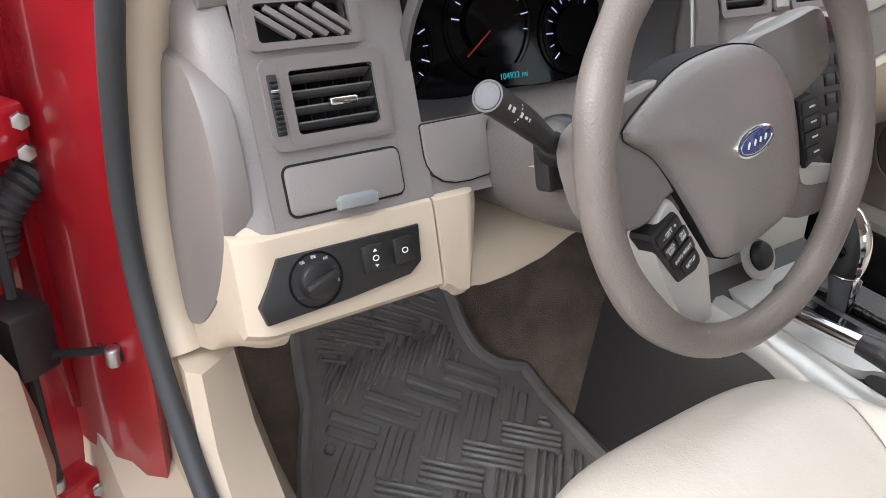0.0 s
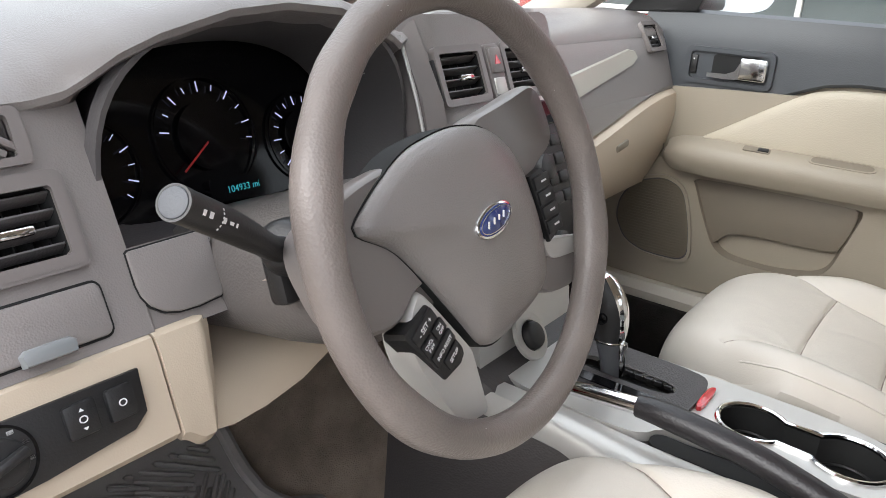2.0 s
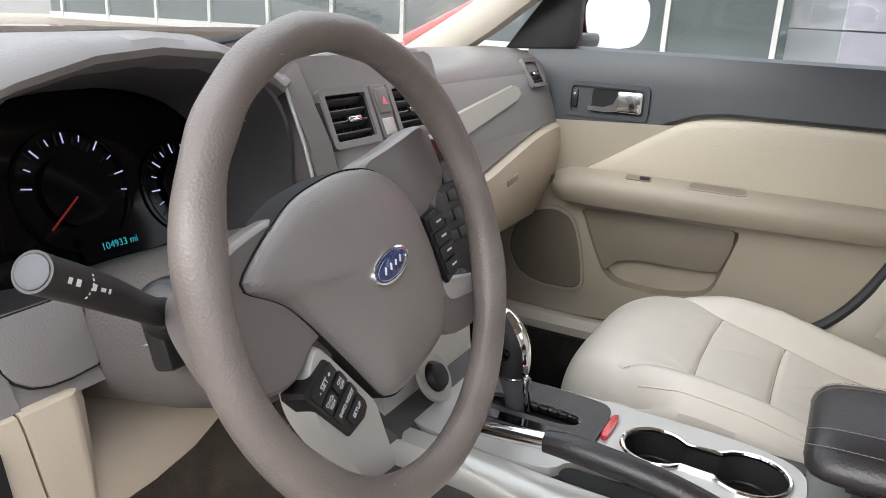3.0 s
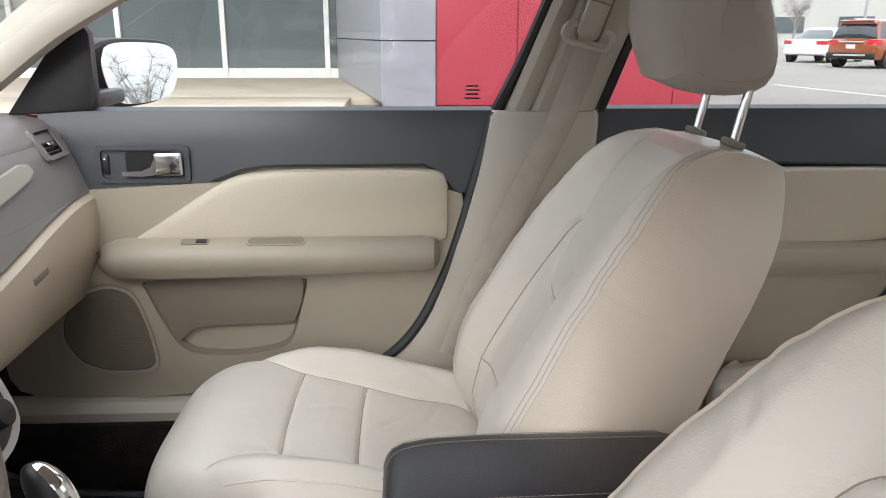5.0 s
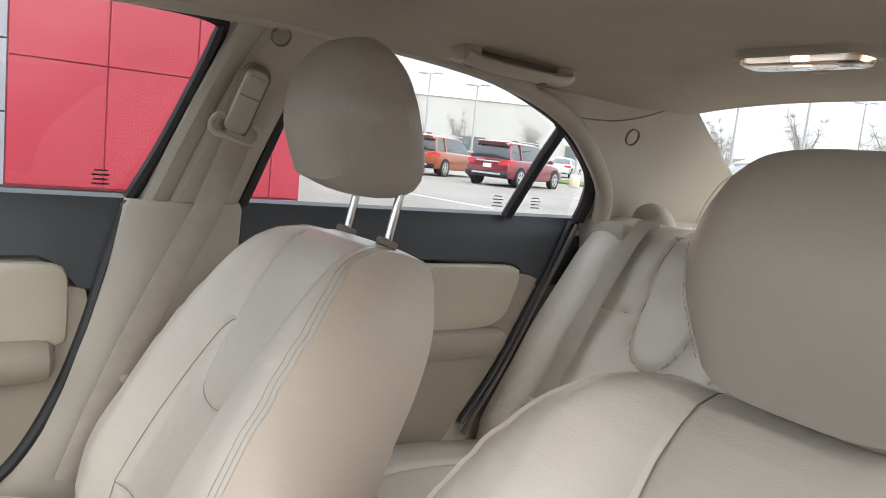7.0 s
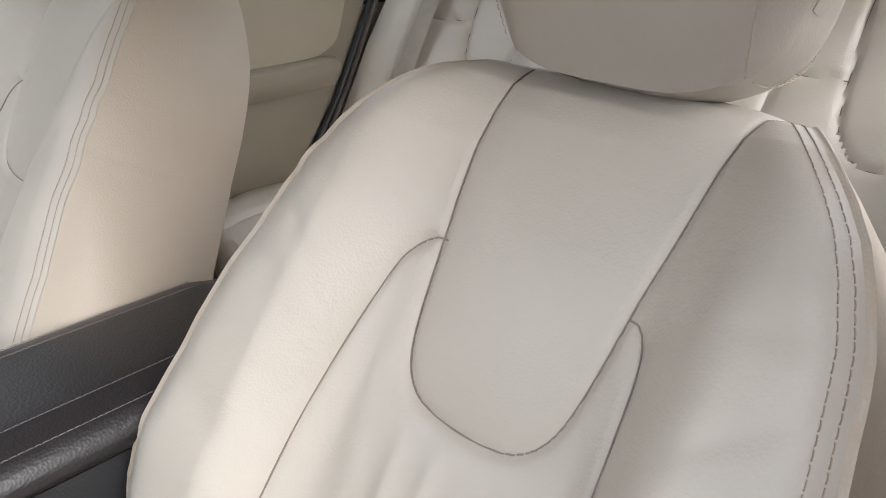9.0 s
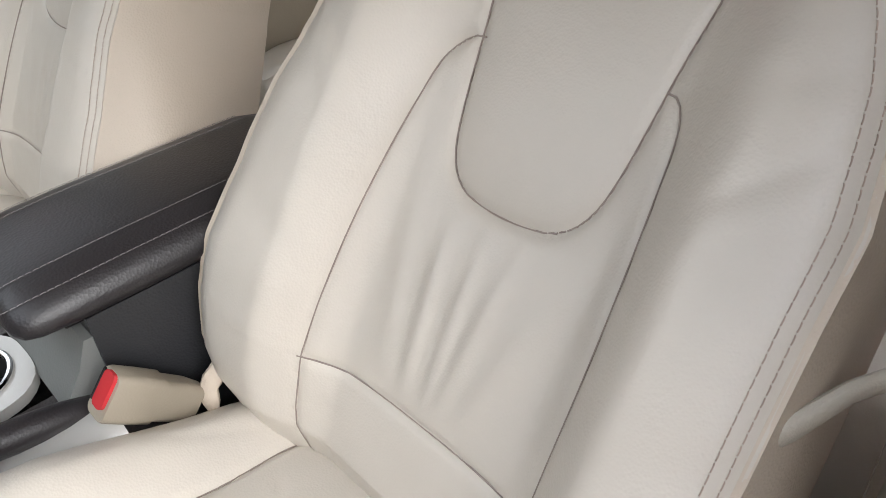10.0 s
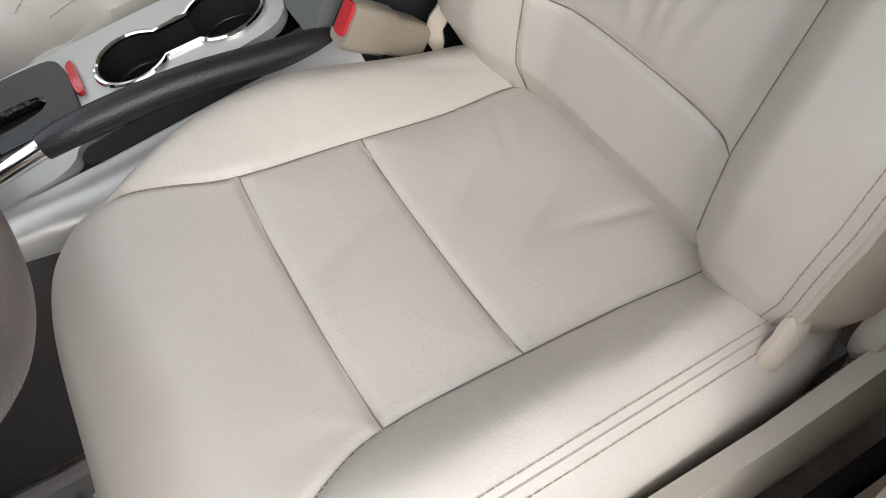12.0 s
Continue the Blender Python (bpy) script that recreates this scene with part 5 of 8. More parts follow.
loop = curve_points([(-0.026, -0.008, 0.012), (-0.037, -0.010, 0.016), (-0.042, -0.024, 0.018), (-0.034, -0.036, 0.018), (-0.015, -0.037, 0.020), (0.015, -0.037, 0.020), (0.034, -0.036, 0.018), (0.042, -0.024, 0.018), (0.037, -0.010, 0.016), (0.026, -0.008, 0.012)], 40)
part("belt_guide", sweep([m @ Vector(p) for p in loop], 0.0056, 10), trim_beige, fb, "beige plastic belt guide with curled ends")
part("belt_stop", rod(0.008, 0.006, axes((0.628, -0.125, 0.63), (0, 1, 0), (0, 0, -1)), 14, bevel=0.002), trim_beige, fb)

db = thing("driver_seat_belt", "brown-shaded seat belt hanging beside the driver's seat", "seat belt", group="seat belts")
part("webbing", ribbon([(-0.612, -0.330, 1.045), (-0.618, -0.318, 0.95), (-0.624, -0.290, 0.80), (-0.628, -0.262, 0.66), (-0.634, -0.240, 0.52), (-0.638, -0.225, 0.40)], 0.047, (1, 0, 0)), belt_cloth, db, "woven beige webbing")
part("belt_guide", sweep([(-0.606, -0.330 + 0.040 * math.cos(a), 1.045 + 0.014 * math.sin(a)) for a in np.linspace(0, 2 * math.pi, 24, endpoint=False)], 0.0055, 8, closed=True), trim_beige, db)
part("height_adjuster", prism(rrect(0.050, 0.125, 0.018, 5), -0.012, 0.012, axes((-0.622, -0.335, 1.10), (0, 1, 0), (0.30, -0.30, 1)), 0.005), trim_beige, db)
part("anchor_arm", sweep([(-0.588, -0.176, 0.668), (-0.594, -0.182, 0.678), (-0.608, -0.215, 0.690), (-0.640, -0.262, 0.704)], [0.006, 0.0075, 0.0065, 0.0065], 10, flat=0.7), trim_beige, db, "beige plastic anchor arm")

rb = thing("rear_seat_belt", "beige seat belt lying across the rear backrest", "seat belt", group="seat belts")
pts = [(0.540, -1.238, 0.915), (0.537, -1.222, 0.935), (0.534, -1.196, 0.938), (0.532, -1.148, 0.888), (0.530, -1.070, 0.772), (0.528, -1.000, 0.652), (0.526, -0.938, 0.546)]
part("webbing", ribbon(pts, 0.048, (0, 0.85, 0.5)), belt_cloth, rb, "woven beige webbing")
m = axes((0.526, -0.930, 0.534), (-1, 0.0, 0.0), (0.0, -0.515, 0.857))
part("tongue_grip", prism(rrect(0.064, 0.020, 0.006, 4), -0.005, 0.008, m, 0.002), trim_beige, rb)
part("tongue", prism(rrect(0.044, 0.035, 0.006, 4), 0.0, 0.003, m @ pose(0, -0.026, 0)), chrome, rb, "bright metal belt tongue")
slot = thing("belt_slot", "dark belt slot escutcheon on the rear shelf", "belt slot")
part("frame", prism(rrect(0.05, 0.016, 0.006, 4), 0, 0.006, pose(0.345, -1.205, 0.926, 4)), black, slot)

# grab handle above the rear door
gh = thing("grab_handle", "beige grab handle above the rear door", "grab handle")
pts = curve_points([(0.470, -0.612, 1.224), (0.452, -0.622, 1.208), (0.440, -0.665, 1.200), (0.440, -0.73, 1.197), (0.444, -0.795, 1.196), (0.456, -0.838, 1.200), (0.474, -0.850, 1.214)], 26)
part("grip", sweep(pts, [0.012, 0.016, 0.019] + [0.0165] * 20 + [0.019, 0.016, 0.012], 12, flat=0.62), trim_beige, gh)
# solid darker block painted as the shadow gap under the grip
part("recess", span(0.462, 0.492, -0.835, -0.625, 1.196, 1.226, 0.012, 3), shade_and_fitting_beige, gh, "dark block behind the grip, standing for its shadow gap")
for y, z in ((-0.622, 1.216), (-0.838, 1.208)):
    part("mount", span(0.448, 0.500, y - 0.020, y + 0.020, z - 0.012, z + 0.022, 0.009, 3), trim_beige, gh)
part("coat_hook", sweep([(0.462, -0.775, 1.208), (0.450, -0.775, 1.196), (0.443, -0.775, 1.184), (0.450, -0.775, 1.180)], 0.0075, 8), shade_and_fitting_beige, gh, "small coat hook")

# dome lamp
dl = thing("dome_lamp", "dome lamp with clear lens lit by a warm bulb", "dome lamp")
m = axes((0.0, -0.865, 1.2285), (1, 0, 0), (0, -1, -0.03))
part("housing", ring(rrect(0.200, 0.078, 0.030, 6), rrect(0.184, 0.062, 0.024, 6), -0.006, 0.0065, m), trim_beige, dl, "beige lamp frame")
part("lens", prism(rrect(0.186, 0.064, 0.025, 6), 0.003, 0.017, m, 0.010), lamp_lens, dl, "clear lens")
part("reflector", prism(rrect(0.186, 0.064, 0.025, 6), -0.004, 0.0005, m), mat("lamp_reflector", (0.30, 0.19, 0.12), 0.25, metal=0.6), dl)
part("bulb", sweep([m @ Vector((-0.012, 0, 0.003)), m @ Vector((0.012, 0, 0.003))], 0.003, 8), bulb_glow, dl, "warm bulb")
part("switch", rbox(0.022, 0.012, 0.006, 0.002, m @ pose(-0.062, 0, 0.014)), trim_beige, dl)
part("clip", rod(0.011, 0.004, axes((0.03, -0.955, 1.2215), (1, 0, 0), (0, -1, 0)), 18, bevel=0.001), trim_beige, dl)

# open driver's door, its hinges and the painted jamb
loops = []
for z in (0.16, 0.3, 0.45, 0.6, 0.75, 0.90, 0.98):
    k = 0.03 * math.sin((z - 0.16) * 3.0)
    loops.append([(-0.756, 0.680 + k * 0.5, z), (-0.772, 0.700 + k, z), (-0.780, 0.735 + k, z), (-0.792, 0.760 + k, z), (-0.797, 0.805 + k, z), (-0.803, 0.830 + k, z), (-0.808, 0.925, z), (-0.890, 0.940, z), (-0.80, 0.985, z), (-0.72, 0.92, z), (-0.72, 0.74, z)])
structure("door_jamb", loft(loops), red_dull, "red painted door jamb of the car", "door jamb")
seal_path = curve_points([(-0.735, 0.42, 1.17), (-0.752, 0.575, 0.99), (-0.760, 0.630, 0.86), (-0.762, 0.662, 0.75), (-0.762, 0.672, 0.66), (-0.760, 0.655, 0.57), (-0.756, 0.610, 0.49), (-0.752, 0.540, 0.42), (-0.750, 0.44, 0.375), (-0.750, 0.2, 0.365), (-0.750, -0.1, 0.37)], 50)
structure("door_seal", sweep(seal_path, 0.0105, 10), seal_rubber, "black rubber seal round the door opening", "door seal")
inner_path = curve_points([(-0.725, 0.60, 0.99), (-0.730, 0.650, 0.88), (-0.733, 0.683, 0.78), (-0.734, 0.698, 0.68), (-0.733, 0.685, 0.58), (-0.728, 0.655, 0.525)], 24)
structure("pillar_trim_upper", sweep(inner_path, 0.026, 12), beige, "beige pillar trim beside the dashboard", "trim")
loops = []
for z, ya, yb, xa, xb in ((0.530, 0.618, 0.760, -0.742, -0.690), (0.46, 0.585, 0.760, -0.744, -0.686), (0.40, 0.53, 0.76, -0.744, -0.680), (0.355, 0.46, 0.76, -0.744, -0.672), (0.30, 0.38, 0.76, -0.744, -0.665), (0.18, 0.36, 0.78, -0.744, -0.655)):
    loops.append([(xa, ya, z), (xa + 0.012, ya - 0.012, z), (xb, ya + 0.01, z), (xb + 0.014, ya + 0.06, z), (xb + 0.02, yb, z), (xa, yb, z)])
structure("kick_trim", loft(loops), beige, "beige kick panel trim at the foot of the pillar", "trim")

ang = radians(66)
HX, HY = -0.862, 0.865
dm = Matrix(((-math.sin(ang), math.cos(ang), 0, HX), (-math.cos(ang), -math.sin(ang), 0, HY), (0, 0, 1, 0), (0, 0, 0, 1)))
dd = thing("driver_door", "open red driver's door with beige inner trim", "car door")
shell = []
for u, dz in ((0.0, 0.05), (0.06, 0.02), (0.3, 0.0), (0.7, 0.0), (0.96, 0.03), (1.02, 0.10)):
    shell.append([dm @ Vector((u, v, z)) for v, z in ((-0.045, 0.22 + dz), (-0.075, 0.50), (-0.055, 0.91), (0.005, 0.92), (0.02, 0.60), (0.015, 0.22 + dz))])
part("shell", loft(shell), red_paint, dd, "red painted door shell")
trim = []
for u, z0, z1, d in ((0.030, 0.24, 0.42, 0.085), (0.050, 0.22, 0.50, 0.108), (0.11, 0.21, 0.66, 0.115), (0.2, 0.215, 0.78, 0.11), (0.5, 0.215, 0.80, 0.10), (0.85, 0.25, 0.80, 0.085), (0.95, 0.35, 0.78, 0.05)):
    trim.append([dm @ Vector((u, v, z)) for v, z in ((0.02, z0), (d * 0.8, z0 + 0.015), (d, z0 + 0.08), (d, (z0 + z1) / 2), (d * 0.9, z1 - 0.02), (0.02, z1))])
part("inner_trim", loft(trim), beige, dd, "beige inner door trim")
top = [[dm @ Vector((u, v, z)) for v, z in ((0.0, 0.80), (0.06, 0.80), (0.07, 0.86), (0.03, 0.925), (0.0, 0.925))] for u in (0.05, 0.1, 0.5, 0.95)]
part("upper_trim", loft(top), charcoal, dd, "charcoal upper door trim")
part("front_plug", rbox(0.05, 0.06, 0.085, 0.008, dm @ pose(0.010, 0.040, 0.475)), black, dd, "black rubber plug at the door's front edge")
for z in (0.20, 0.70):
    h = part("hinge", rbox(0.060, 0.045, 0.055, 0.008, pose(-0.838, 0.846, z, 0, 0, 25)), red_paint, dd, "red painted door hinge")
    part("hinge_pin", rod(0.010, 0.085, pose(-0.855, 0.835, z - 0.042), 14, bevel=0.002), steel, h, "bare steel hinge pin")
    for dz in (-0.016, 0.016):
        part("hinge_bolt", rod(0.009, 0.008, axes((-0.812, 0.822, z + dz), (1, 0, 0), (0, 0, 1)), 6, bevel=0.001), steel, h)
boot_pts = [(-0.800, 0.880, 0.640), (-0.815, 0.868, 0.632), (-0.830, 0.860, 0.620), (-0.842, 0.856, 0.604), (-0.850, 0.854, 0.585), (-0.854, 0.852, 0.565)]
bt = part("wiring_boot", sweep(curve_points(boot_pts, 24), [0.017 + 0.0035 * (k % 2) for k in range(24)], 14), tyre_black, dd, "ribbed black rubber wiring boot")
part("edge_seal", sweep(curve_points([dm @ Vector((0.004, 0.030, z)) for z in (0.64, 0.55, 0.42, 0.30, 0.22)], 16), 0.0065, 8), seal_rubber, dd, "black rubber edge seal")
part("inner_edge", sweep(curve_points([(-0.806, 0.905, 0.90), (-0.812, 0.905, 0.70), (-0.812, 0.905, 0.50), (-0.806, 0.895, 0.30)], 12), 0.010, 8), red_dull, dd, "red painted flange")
strap = thing("door_check_strap", "black door check strap bolted to the jamb", "door check")
part("arm", sweep([(-0.768, 0.742, 0.480), (-0.79, 0.765, 0.470), (-0.825, 0.80, 0.455), (-0.86, 0.835, 0.440)], 0.0052, 8, flat=0.6), black, strap)
part("bracket", rbox(0.026, 0.016, 0.018, 0.005, pose(-0.772, 0.738, 0.484, 0, 0, 35)), black, strap)
part("bolt", rod(0.008, 0.022, axes((-0.782, 0.732, 0.472), (1, 0, 0), (0, 1, 0)), 12, bevel=0.002), steel, strap, "bare steel pivot bolt")
part("clip", rbox(0.014, 0.012, 0.010, 0.002, pose(-0.85, 0.828, 0.458)), steel, strap)
# ---- dashboard ----
DASH = thing("dashboard", "taupe grained dashboard with beige lower panels", "dashboard")
PV = Vector((0, 0.428, 0.904))          # up along the sloping face
def face(x, v, n=0.0):
    """The pose on the driver's end of the dash face: x across the car, v up the slope from its beige edge, n out of it."""
    return axes(Vector((x, 0.5245, 0.712)) + PV * v, (1, 0, 0), PV) @ pose(0, 0, n)


def slab(cells, holes, m, thick=0.01):
    """A flat panel between bounds with rectangular openings, real edges."""
    x0, x1, y0, y1 = cells
    xs = sorted({x0, x1, *[h[0] for h in holes], *[h[1] for h in holes]})
    ys = sorted({y0, y1, *[h[2] for h in holes], *[h[3] for h in holes]})
    bm = bmesh.new()
    inside = lambda x, y: any(h[0] < x < h[1] and h[2] < y < h[3] for h in holes)
    grid = {}
    def vert(x, y, z):
        if (x, y, z) not in grid:
            grid[(x, y, z)] = bm.verts.new((x, y, z))
        return grid[(x, y, z)]
    for a, b in zip(xs, xs[1:]):
        for c, d in zip(ys, ys[1:]):
            if not inside((a + b) / 2, (c + d) / 2):
                bm.faces.new([vert(*p, 0.0) for p in ((a, c), (b, c), (b, d), (a, d))])
    for h in holes:
        a, b, c, d = h
        for (px, py), (qx, qy) in (((a, c), (b, c)), ((b, c), (b, d)), ((b, d), (a, d)), ((a, d), (a, c))):
            bm.faces.new([vert(px, py, 0.0), vert(qx, qy, 0.0), vert(qx, qy, -thick), vert(px, py, -thick)])
    bm.transform(m)
    return bm


def air_vent(parent, m, w, h, slats=4, vanes=5, lean=0.0, frame_w=0.008, frame_mat=None):
    """A louvred vent on the pose m: frame, dark box, slats, upright vanes and a bright tab."""
    v = part("air_vent", ring(rrect(w + 2 * frame_w, h + 2 * frame_w, 0.006, 4), rrect(w, h, 0.003, 4), -0.004, 0.0035, m), frame_mat or taupe_smooth, parent, "louvred air vent")
    box = bmesh.new()
    a = [box.verts.new((x, y, 0.0)) for x, y in ((-w / 2, -h / 2), (w / 2, -h / 2), (w / 2, h / 2), (-w / 2, h / 2))]
    b = [box.verts.new((x * 0.9, y * 0.9, -0.035)) for x, y in ((-w / 2, -h / 2), (w / 2, -h / 2), (w / 2, h / 2), (-w / 2, h / 2))]
    for i in range(4):
        box.faces.new((a[i], a[(i + 1) % 4], b[(i + 1) % 4], b[i]))
    box.faces.new(b)
    box.transform(m)
    part("duct", box, void_black, v, "dark duct behind the louvres", smooth=False)
    for k in range(slats):
        y = h * ((k + 0.5) / slats - 0.5)
        part("slat", rbox(w - 0.001, 0.012, 0.0020, 0.0007, m @ pose(0, y, -0.007, 62)), hood_dark, v)
    for k in range(vanes):
        x = w * ((k + 0.5) / vanes - 0.5)
        part("vane", rbox(0.0014, h * 0.94, 0.014, 0.0, m @ pose(x, 0, -0.022, 0, 18)), black, v, smooth=False)
    part("tab", rbox(w * 0.34, 0.0065, 0.007, 0.002, m @ pose(w * 0.08, h * (-0.06), 0.0005)), chrome, v, "bright adjuster tab")
    return v


# driver's end: sloping panel with its openings
VENT_L, VENT_D = (-0.653, -0.579, 0.070, 0.119), (-0.670, -0.592, 0.1405, 0.170)
part("end_panel", slab((-0.686, -0.540, 0.0, 0.176), [VENT_L, VENT_D], face(0, 0), 0.012), taupe, DASH, "grained taupe end panel", smooth=False)
vm = face((VENT_L[0] + VENT_L[1]) / 2, (VENT_L[2] + VENT_L[3]) / 2, 0.0015)
av = air_vent(DASH, vm, 0.0735, 0.0485, 4, 6)
part("vent_surround", ring(rrect(0.106, 0.070, 0.008, 4, cx=-0.006), rrect(0.0895, 0.0645, 0.006, 4), -0.003, 0.003, vm), taupe_smooth, av, "smooth taupe vent surround")
part("wheel_slot", rbox(0.008, 0.046, 0.003, 0.001, vm @ pose(-0.0505, 0, 0.0025)), black, av)
for k in range(11):
    part("wheel_tooth", rbox(0.0062, 0.0022, 0.004, 0.0006, vm @ pose(-0.0505, -0.020 + 0.0038 * k, 0.004)), steel if k == 8 else black, av, smooth=False)
# slanted demister grille
gm = face(-0.631, 0.155, 0.001)
dv = part("demister_grille", ring(rrect(0.096, 0.040, 0.006, 4), rrect(0.078, 0.0285, 0.003, 4), -0.004, 0.004, gm), taupe_smooth, DASH, "side window demister grille")
box = prism(rrect(0.080, 0.030, 0.003, 3), -0.022, -0.018, gm)
part("duct", box, void_black, dv, "dark duct behind the ribs")
for k in range(5):
    part("rib", rbox(0.042, 0.0050, 0.007, 0.001, gm @ pose(-0.026 + 0.0138 * k, 0, -0.001, 0, 0, -35)), taupe_smooth, dv)
# storage flap with its pull
cm = face(-0.620, 0.0285, 0.0)
fl = part("storage_flap", prism(rrect(0.102, 0.038, 0.006, 4), -0.004, 0.0036, cm, 0.0015), taupe, DASH, "grained storage flap")
part("flap_gap", ring(rrect(0.106, 0.042, 0.0075, 4), rrect(0.1022, 0.0382, 0.006, 4), -0.002, 0.0006, cm), void_black, fl, smooth=False)
part("flap_pull", prism([(-0.018, 0.002), (-0.014, 0.005), (0.014, 0.005), (0.018, 0.002), (0.017, -0.006), (-0.017, -0.006)], 0.002, 0.0115, cm @ pose(0.004, -0.0155, 0), 0.0025), mat("grey_pull", (0.22, 0.23, 0.235), 0.4), fl, "moulded pull tab")
# knee cover beside the column
knee = resample([(-0.5425, 0.0600), (-0.5405, 0.0615), (-0.4745, 0.0625), (-0.4735, 0.0610), (-0.4765, 0.0105), (-0.4785, 0.0088), (-0.500, 0.0072), (-0.516, 0.0080), (-0.528, 0.0115), (-0.537, 0.0185), (-0.5415, 0.0270), (-0.5430, 0.0360)], 90)
part("knee_panel", prism(knee, -0.004, 0.0032, face(0, 0), 0.0015), taupe, DASH, "grained panel beside the steering column")
part("knee_gap", ring([(-0.511 + (x + 0.511) * 1.035, 0.035 + (y - 0.035) * 1.05) for x, y in knee], knee, -0.002, 0.0006, face(0, 0)), void_black, DASH, "dark gap round the panel", smooth=False)
part("face_fill", slab((-0.541, -0.20, -0.004, 0.064), [], face(0, 0, -0.002), 0.01), taupe, DASH, smooth=False)

# end cap towards the door
cap = soft_outline([(0.66, 0.825), (0.595, 0.828), (0.555, 0.79), (0.530, 0.72), (0.560, 0.64), (0.615, 0.575), (0.69, 0.532), (0.705, 0.56), (0.695, 0.70), (0.68, 0.80)], 48)
c0 = np.mean(cap, 0)
part("end_cap", loft([[(x, *(c0 + (np.array(p) - c0) * k)) for p in cap] for x, k in ((-0.700, 1.0), (-0.716, 1.0), (-0.722, 0.97), (-0.724, 0.90), (-0.725, 0.3))]), taupe_smooth, DASH, "smooth taupe fuse box cover")
edge = []
for v in (-0.004, 0.03, 0.06, 0.09, 0.12, 0.15, 0.170, 0.184, 0.194):
    back = 0.0 if v < 0.16 else -0.55 * (v - 0.16)
    edge.append([face(-0.686 - 0.030 * math.sin(a), v, -0.0005 - 0.030 * (1 - math.cos(a)) + back).translation for a in np.radians(np.linspace(0, 88, 10))] + [face(-0.716, v, -0.075 + back).translation, face(-0.690, v, -0.075 + back).translation])
part("end_edge", loft(edge), taupe, DASH, "rounded edge of the end panel")

# the top: from the front lip back to the windscreen
def lip(x):
    """The front lip of the dash top at x: y and z."""
    xs = [-0.71, -0.60, -0.575, -0.555, -0.54, -0.52, -0.49, -0.43, -0.372, -0.31, -0.255, -0.225, -0.205, -0.19, -0.17, -0.13, 0.09, 0.21, 0.73]
    zs = [0.870, 0.872, 0.874, 0.880, 0.891, 0.905, 0.918, 0.934, 0.939, 0.934, 0.918, 0.905, 0.897, 0.900, 0.908, 0.918, 0.920, 0.918, 0.914]
    ys = [0.602, 0.600, 0.594, 0.584, 0.576, 0.570, 0.565, 0.561, 0.560, 0.561, 0.565, 0.570, 0.578, 0.584, 0.588, 0.592, 0.595, 0.667, 0.672]
    return float(np.interp(x, xs, ys)), float(np.interp(x, xs, zs))

loops = []
for x in np.r_[np.linspace(-0.705, -0.19, 130), np.linspace(-0.18, 0.725, 70)]:
    y, z = lip(x)
    d = abs(x + 0.372)
    hood = float(np.exp(-(d / 0.15) ** 4))
    y1, z1 = 0.80, 0.906 + 0.030 * hood
    w = 1.06 - 0.10 * (x / 0.70) ** 2
    brow = [(y + 0.012, z - 0.012), (y + 0.002, z - 0.006), (y, z), (y + 0.006, z + 0.007), (y + 0.03, z + 0.6 * (z1 - z) * 0.5 + 0.012), (y + 0.08, z + 0.75 * (z1 - z) + 0.010), (y1, z1)]
    roll = [(0.664, 0.862), (0.6585, 0.866), (0.661, 0.8745), (0.672, 0.886), (0.692, 0.8985), (0.728, 0.9075), (0.80, 0.909)]
    far = float(smooth_step(np.float64(x), 0.09, 0.21))
    loops.append([(x, p[0] + (q[0] - p[0]) * far, p[1] + (q[1] - p[1]) * far) for p, q in zip(brow, roll)] + [
                  (x, 0.93, 0.898), (x, w - 0.03, 0.893), (x, w - 0.03, 0.87), (x, y + 0.10, 0.80 if d > 0.17 else 0.90)])
part("top_pad", loft(loops), taupe, DASH, "grained taupe dash top")
part("demister_slot", span(-0.55, 0.55, 0.925, 0.942, 0.895, 0.8995, 0.001), void_black, DASH, "windscreen demister slot", smooth=False)

# instrument binnacle
def binn(k, y, grow=0.0):
    """The opening of the binnacle at depth y: a loop of points."""
    out = []
    for a in np.linspace(0, 2 * math.pi, 56, endpoint=False):
        ca, sa = math.cos(a), math.sin(a)
        rx, rz = (0.150 + grow), (0.088 + grow if sa > 0 else 0.062 + grow)
        e = 2.6 if sa > 0 else 4.5
        q = (abs(ca) ** e + abs(sa) ** e) ** (-1 / e)
        out.append((-0.372 + rx * q * ca * k, y + (0.35 * rz * q * sa if y > 0.6 else 0.30 * rz * q * sa), 0.808 + rz * q * sa * k))
    return out
def hood_loop(rx, zt, zb, y):
    """A wider loop of the hood, towards the driver."""
    out = []
    for a in np.linspace(0, 2 * math.pi, 56, endpoint=False):
        ca, sa = math.cos(a), math.sin(a)
        e = 2.6 if sa > 0 else 4.5
        q = (abs(ca) ** e + abs(sa) ** e) ** (-1 / e)
        rz = zt if sa > 0 else zb
        out.append((-0.372 + rx * q * ca, y + 0.30 * rz * q * sa * (0.0 if sa > 0 else 1.0), 0.808 + rz * q * sa))
    return out
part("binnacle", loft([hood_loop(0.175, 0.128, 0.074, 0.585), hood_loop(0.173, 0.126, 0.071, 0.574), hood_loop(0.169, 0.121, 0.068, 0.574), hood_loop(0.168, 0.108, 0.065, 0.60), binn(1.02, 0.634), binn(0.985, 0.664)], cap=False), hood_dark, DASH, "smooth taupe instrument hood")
cl = part("instrument_panel", loft([binn(1.02, 0.668), binn(1.02, 0.672)]), black_gloss, DASH, "black instrument cluster")
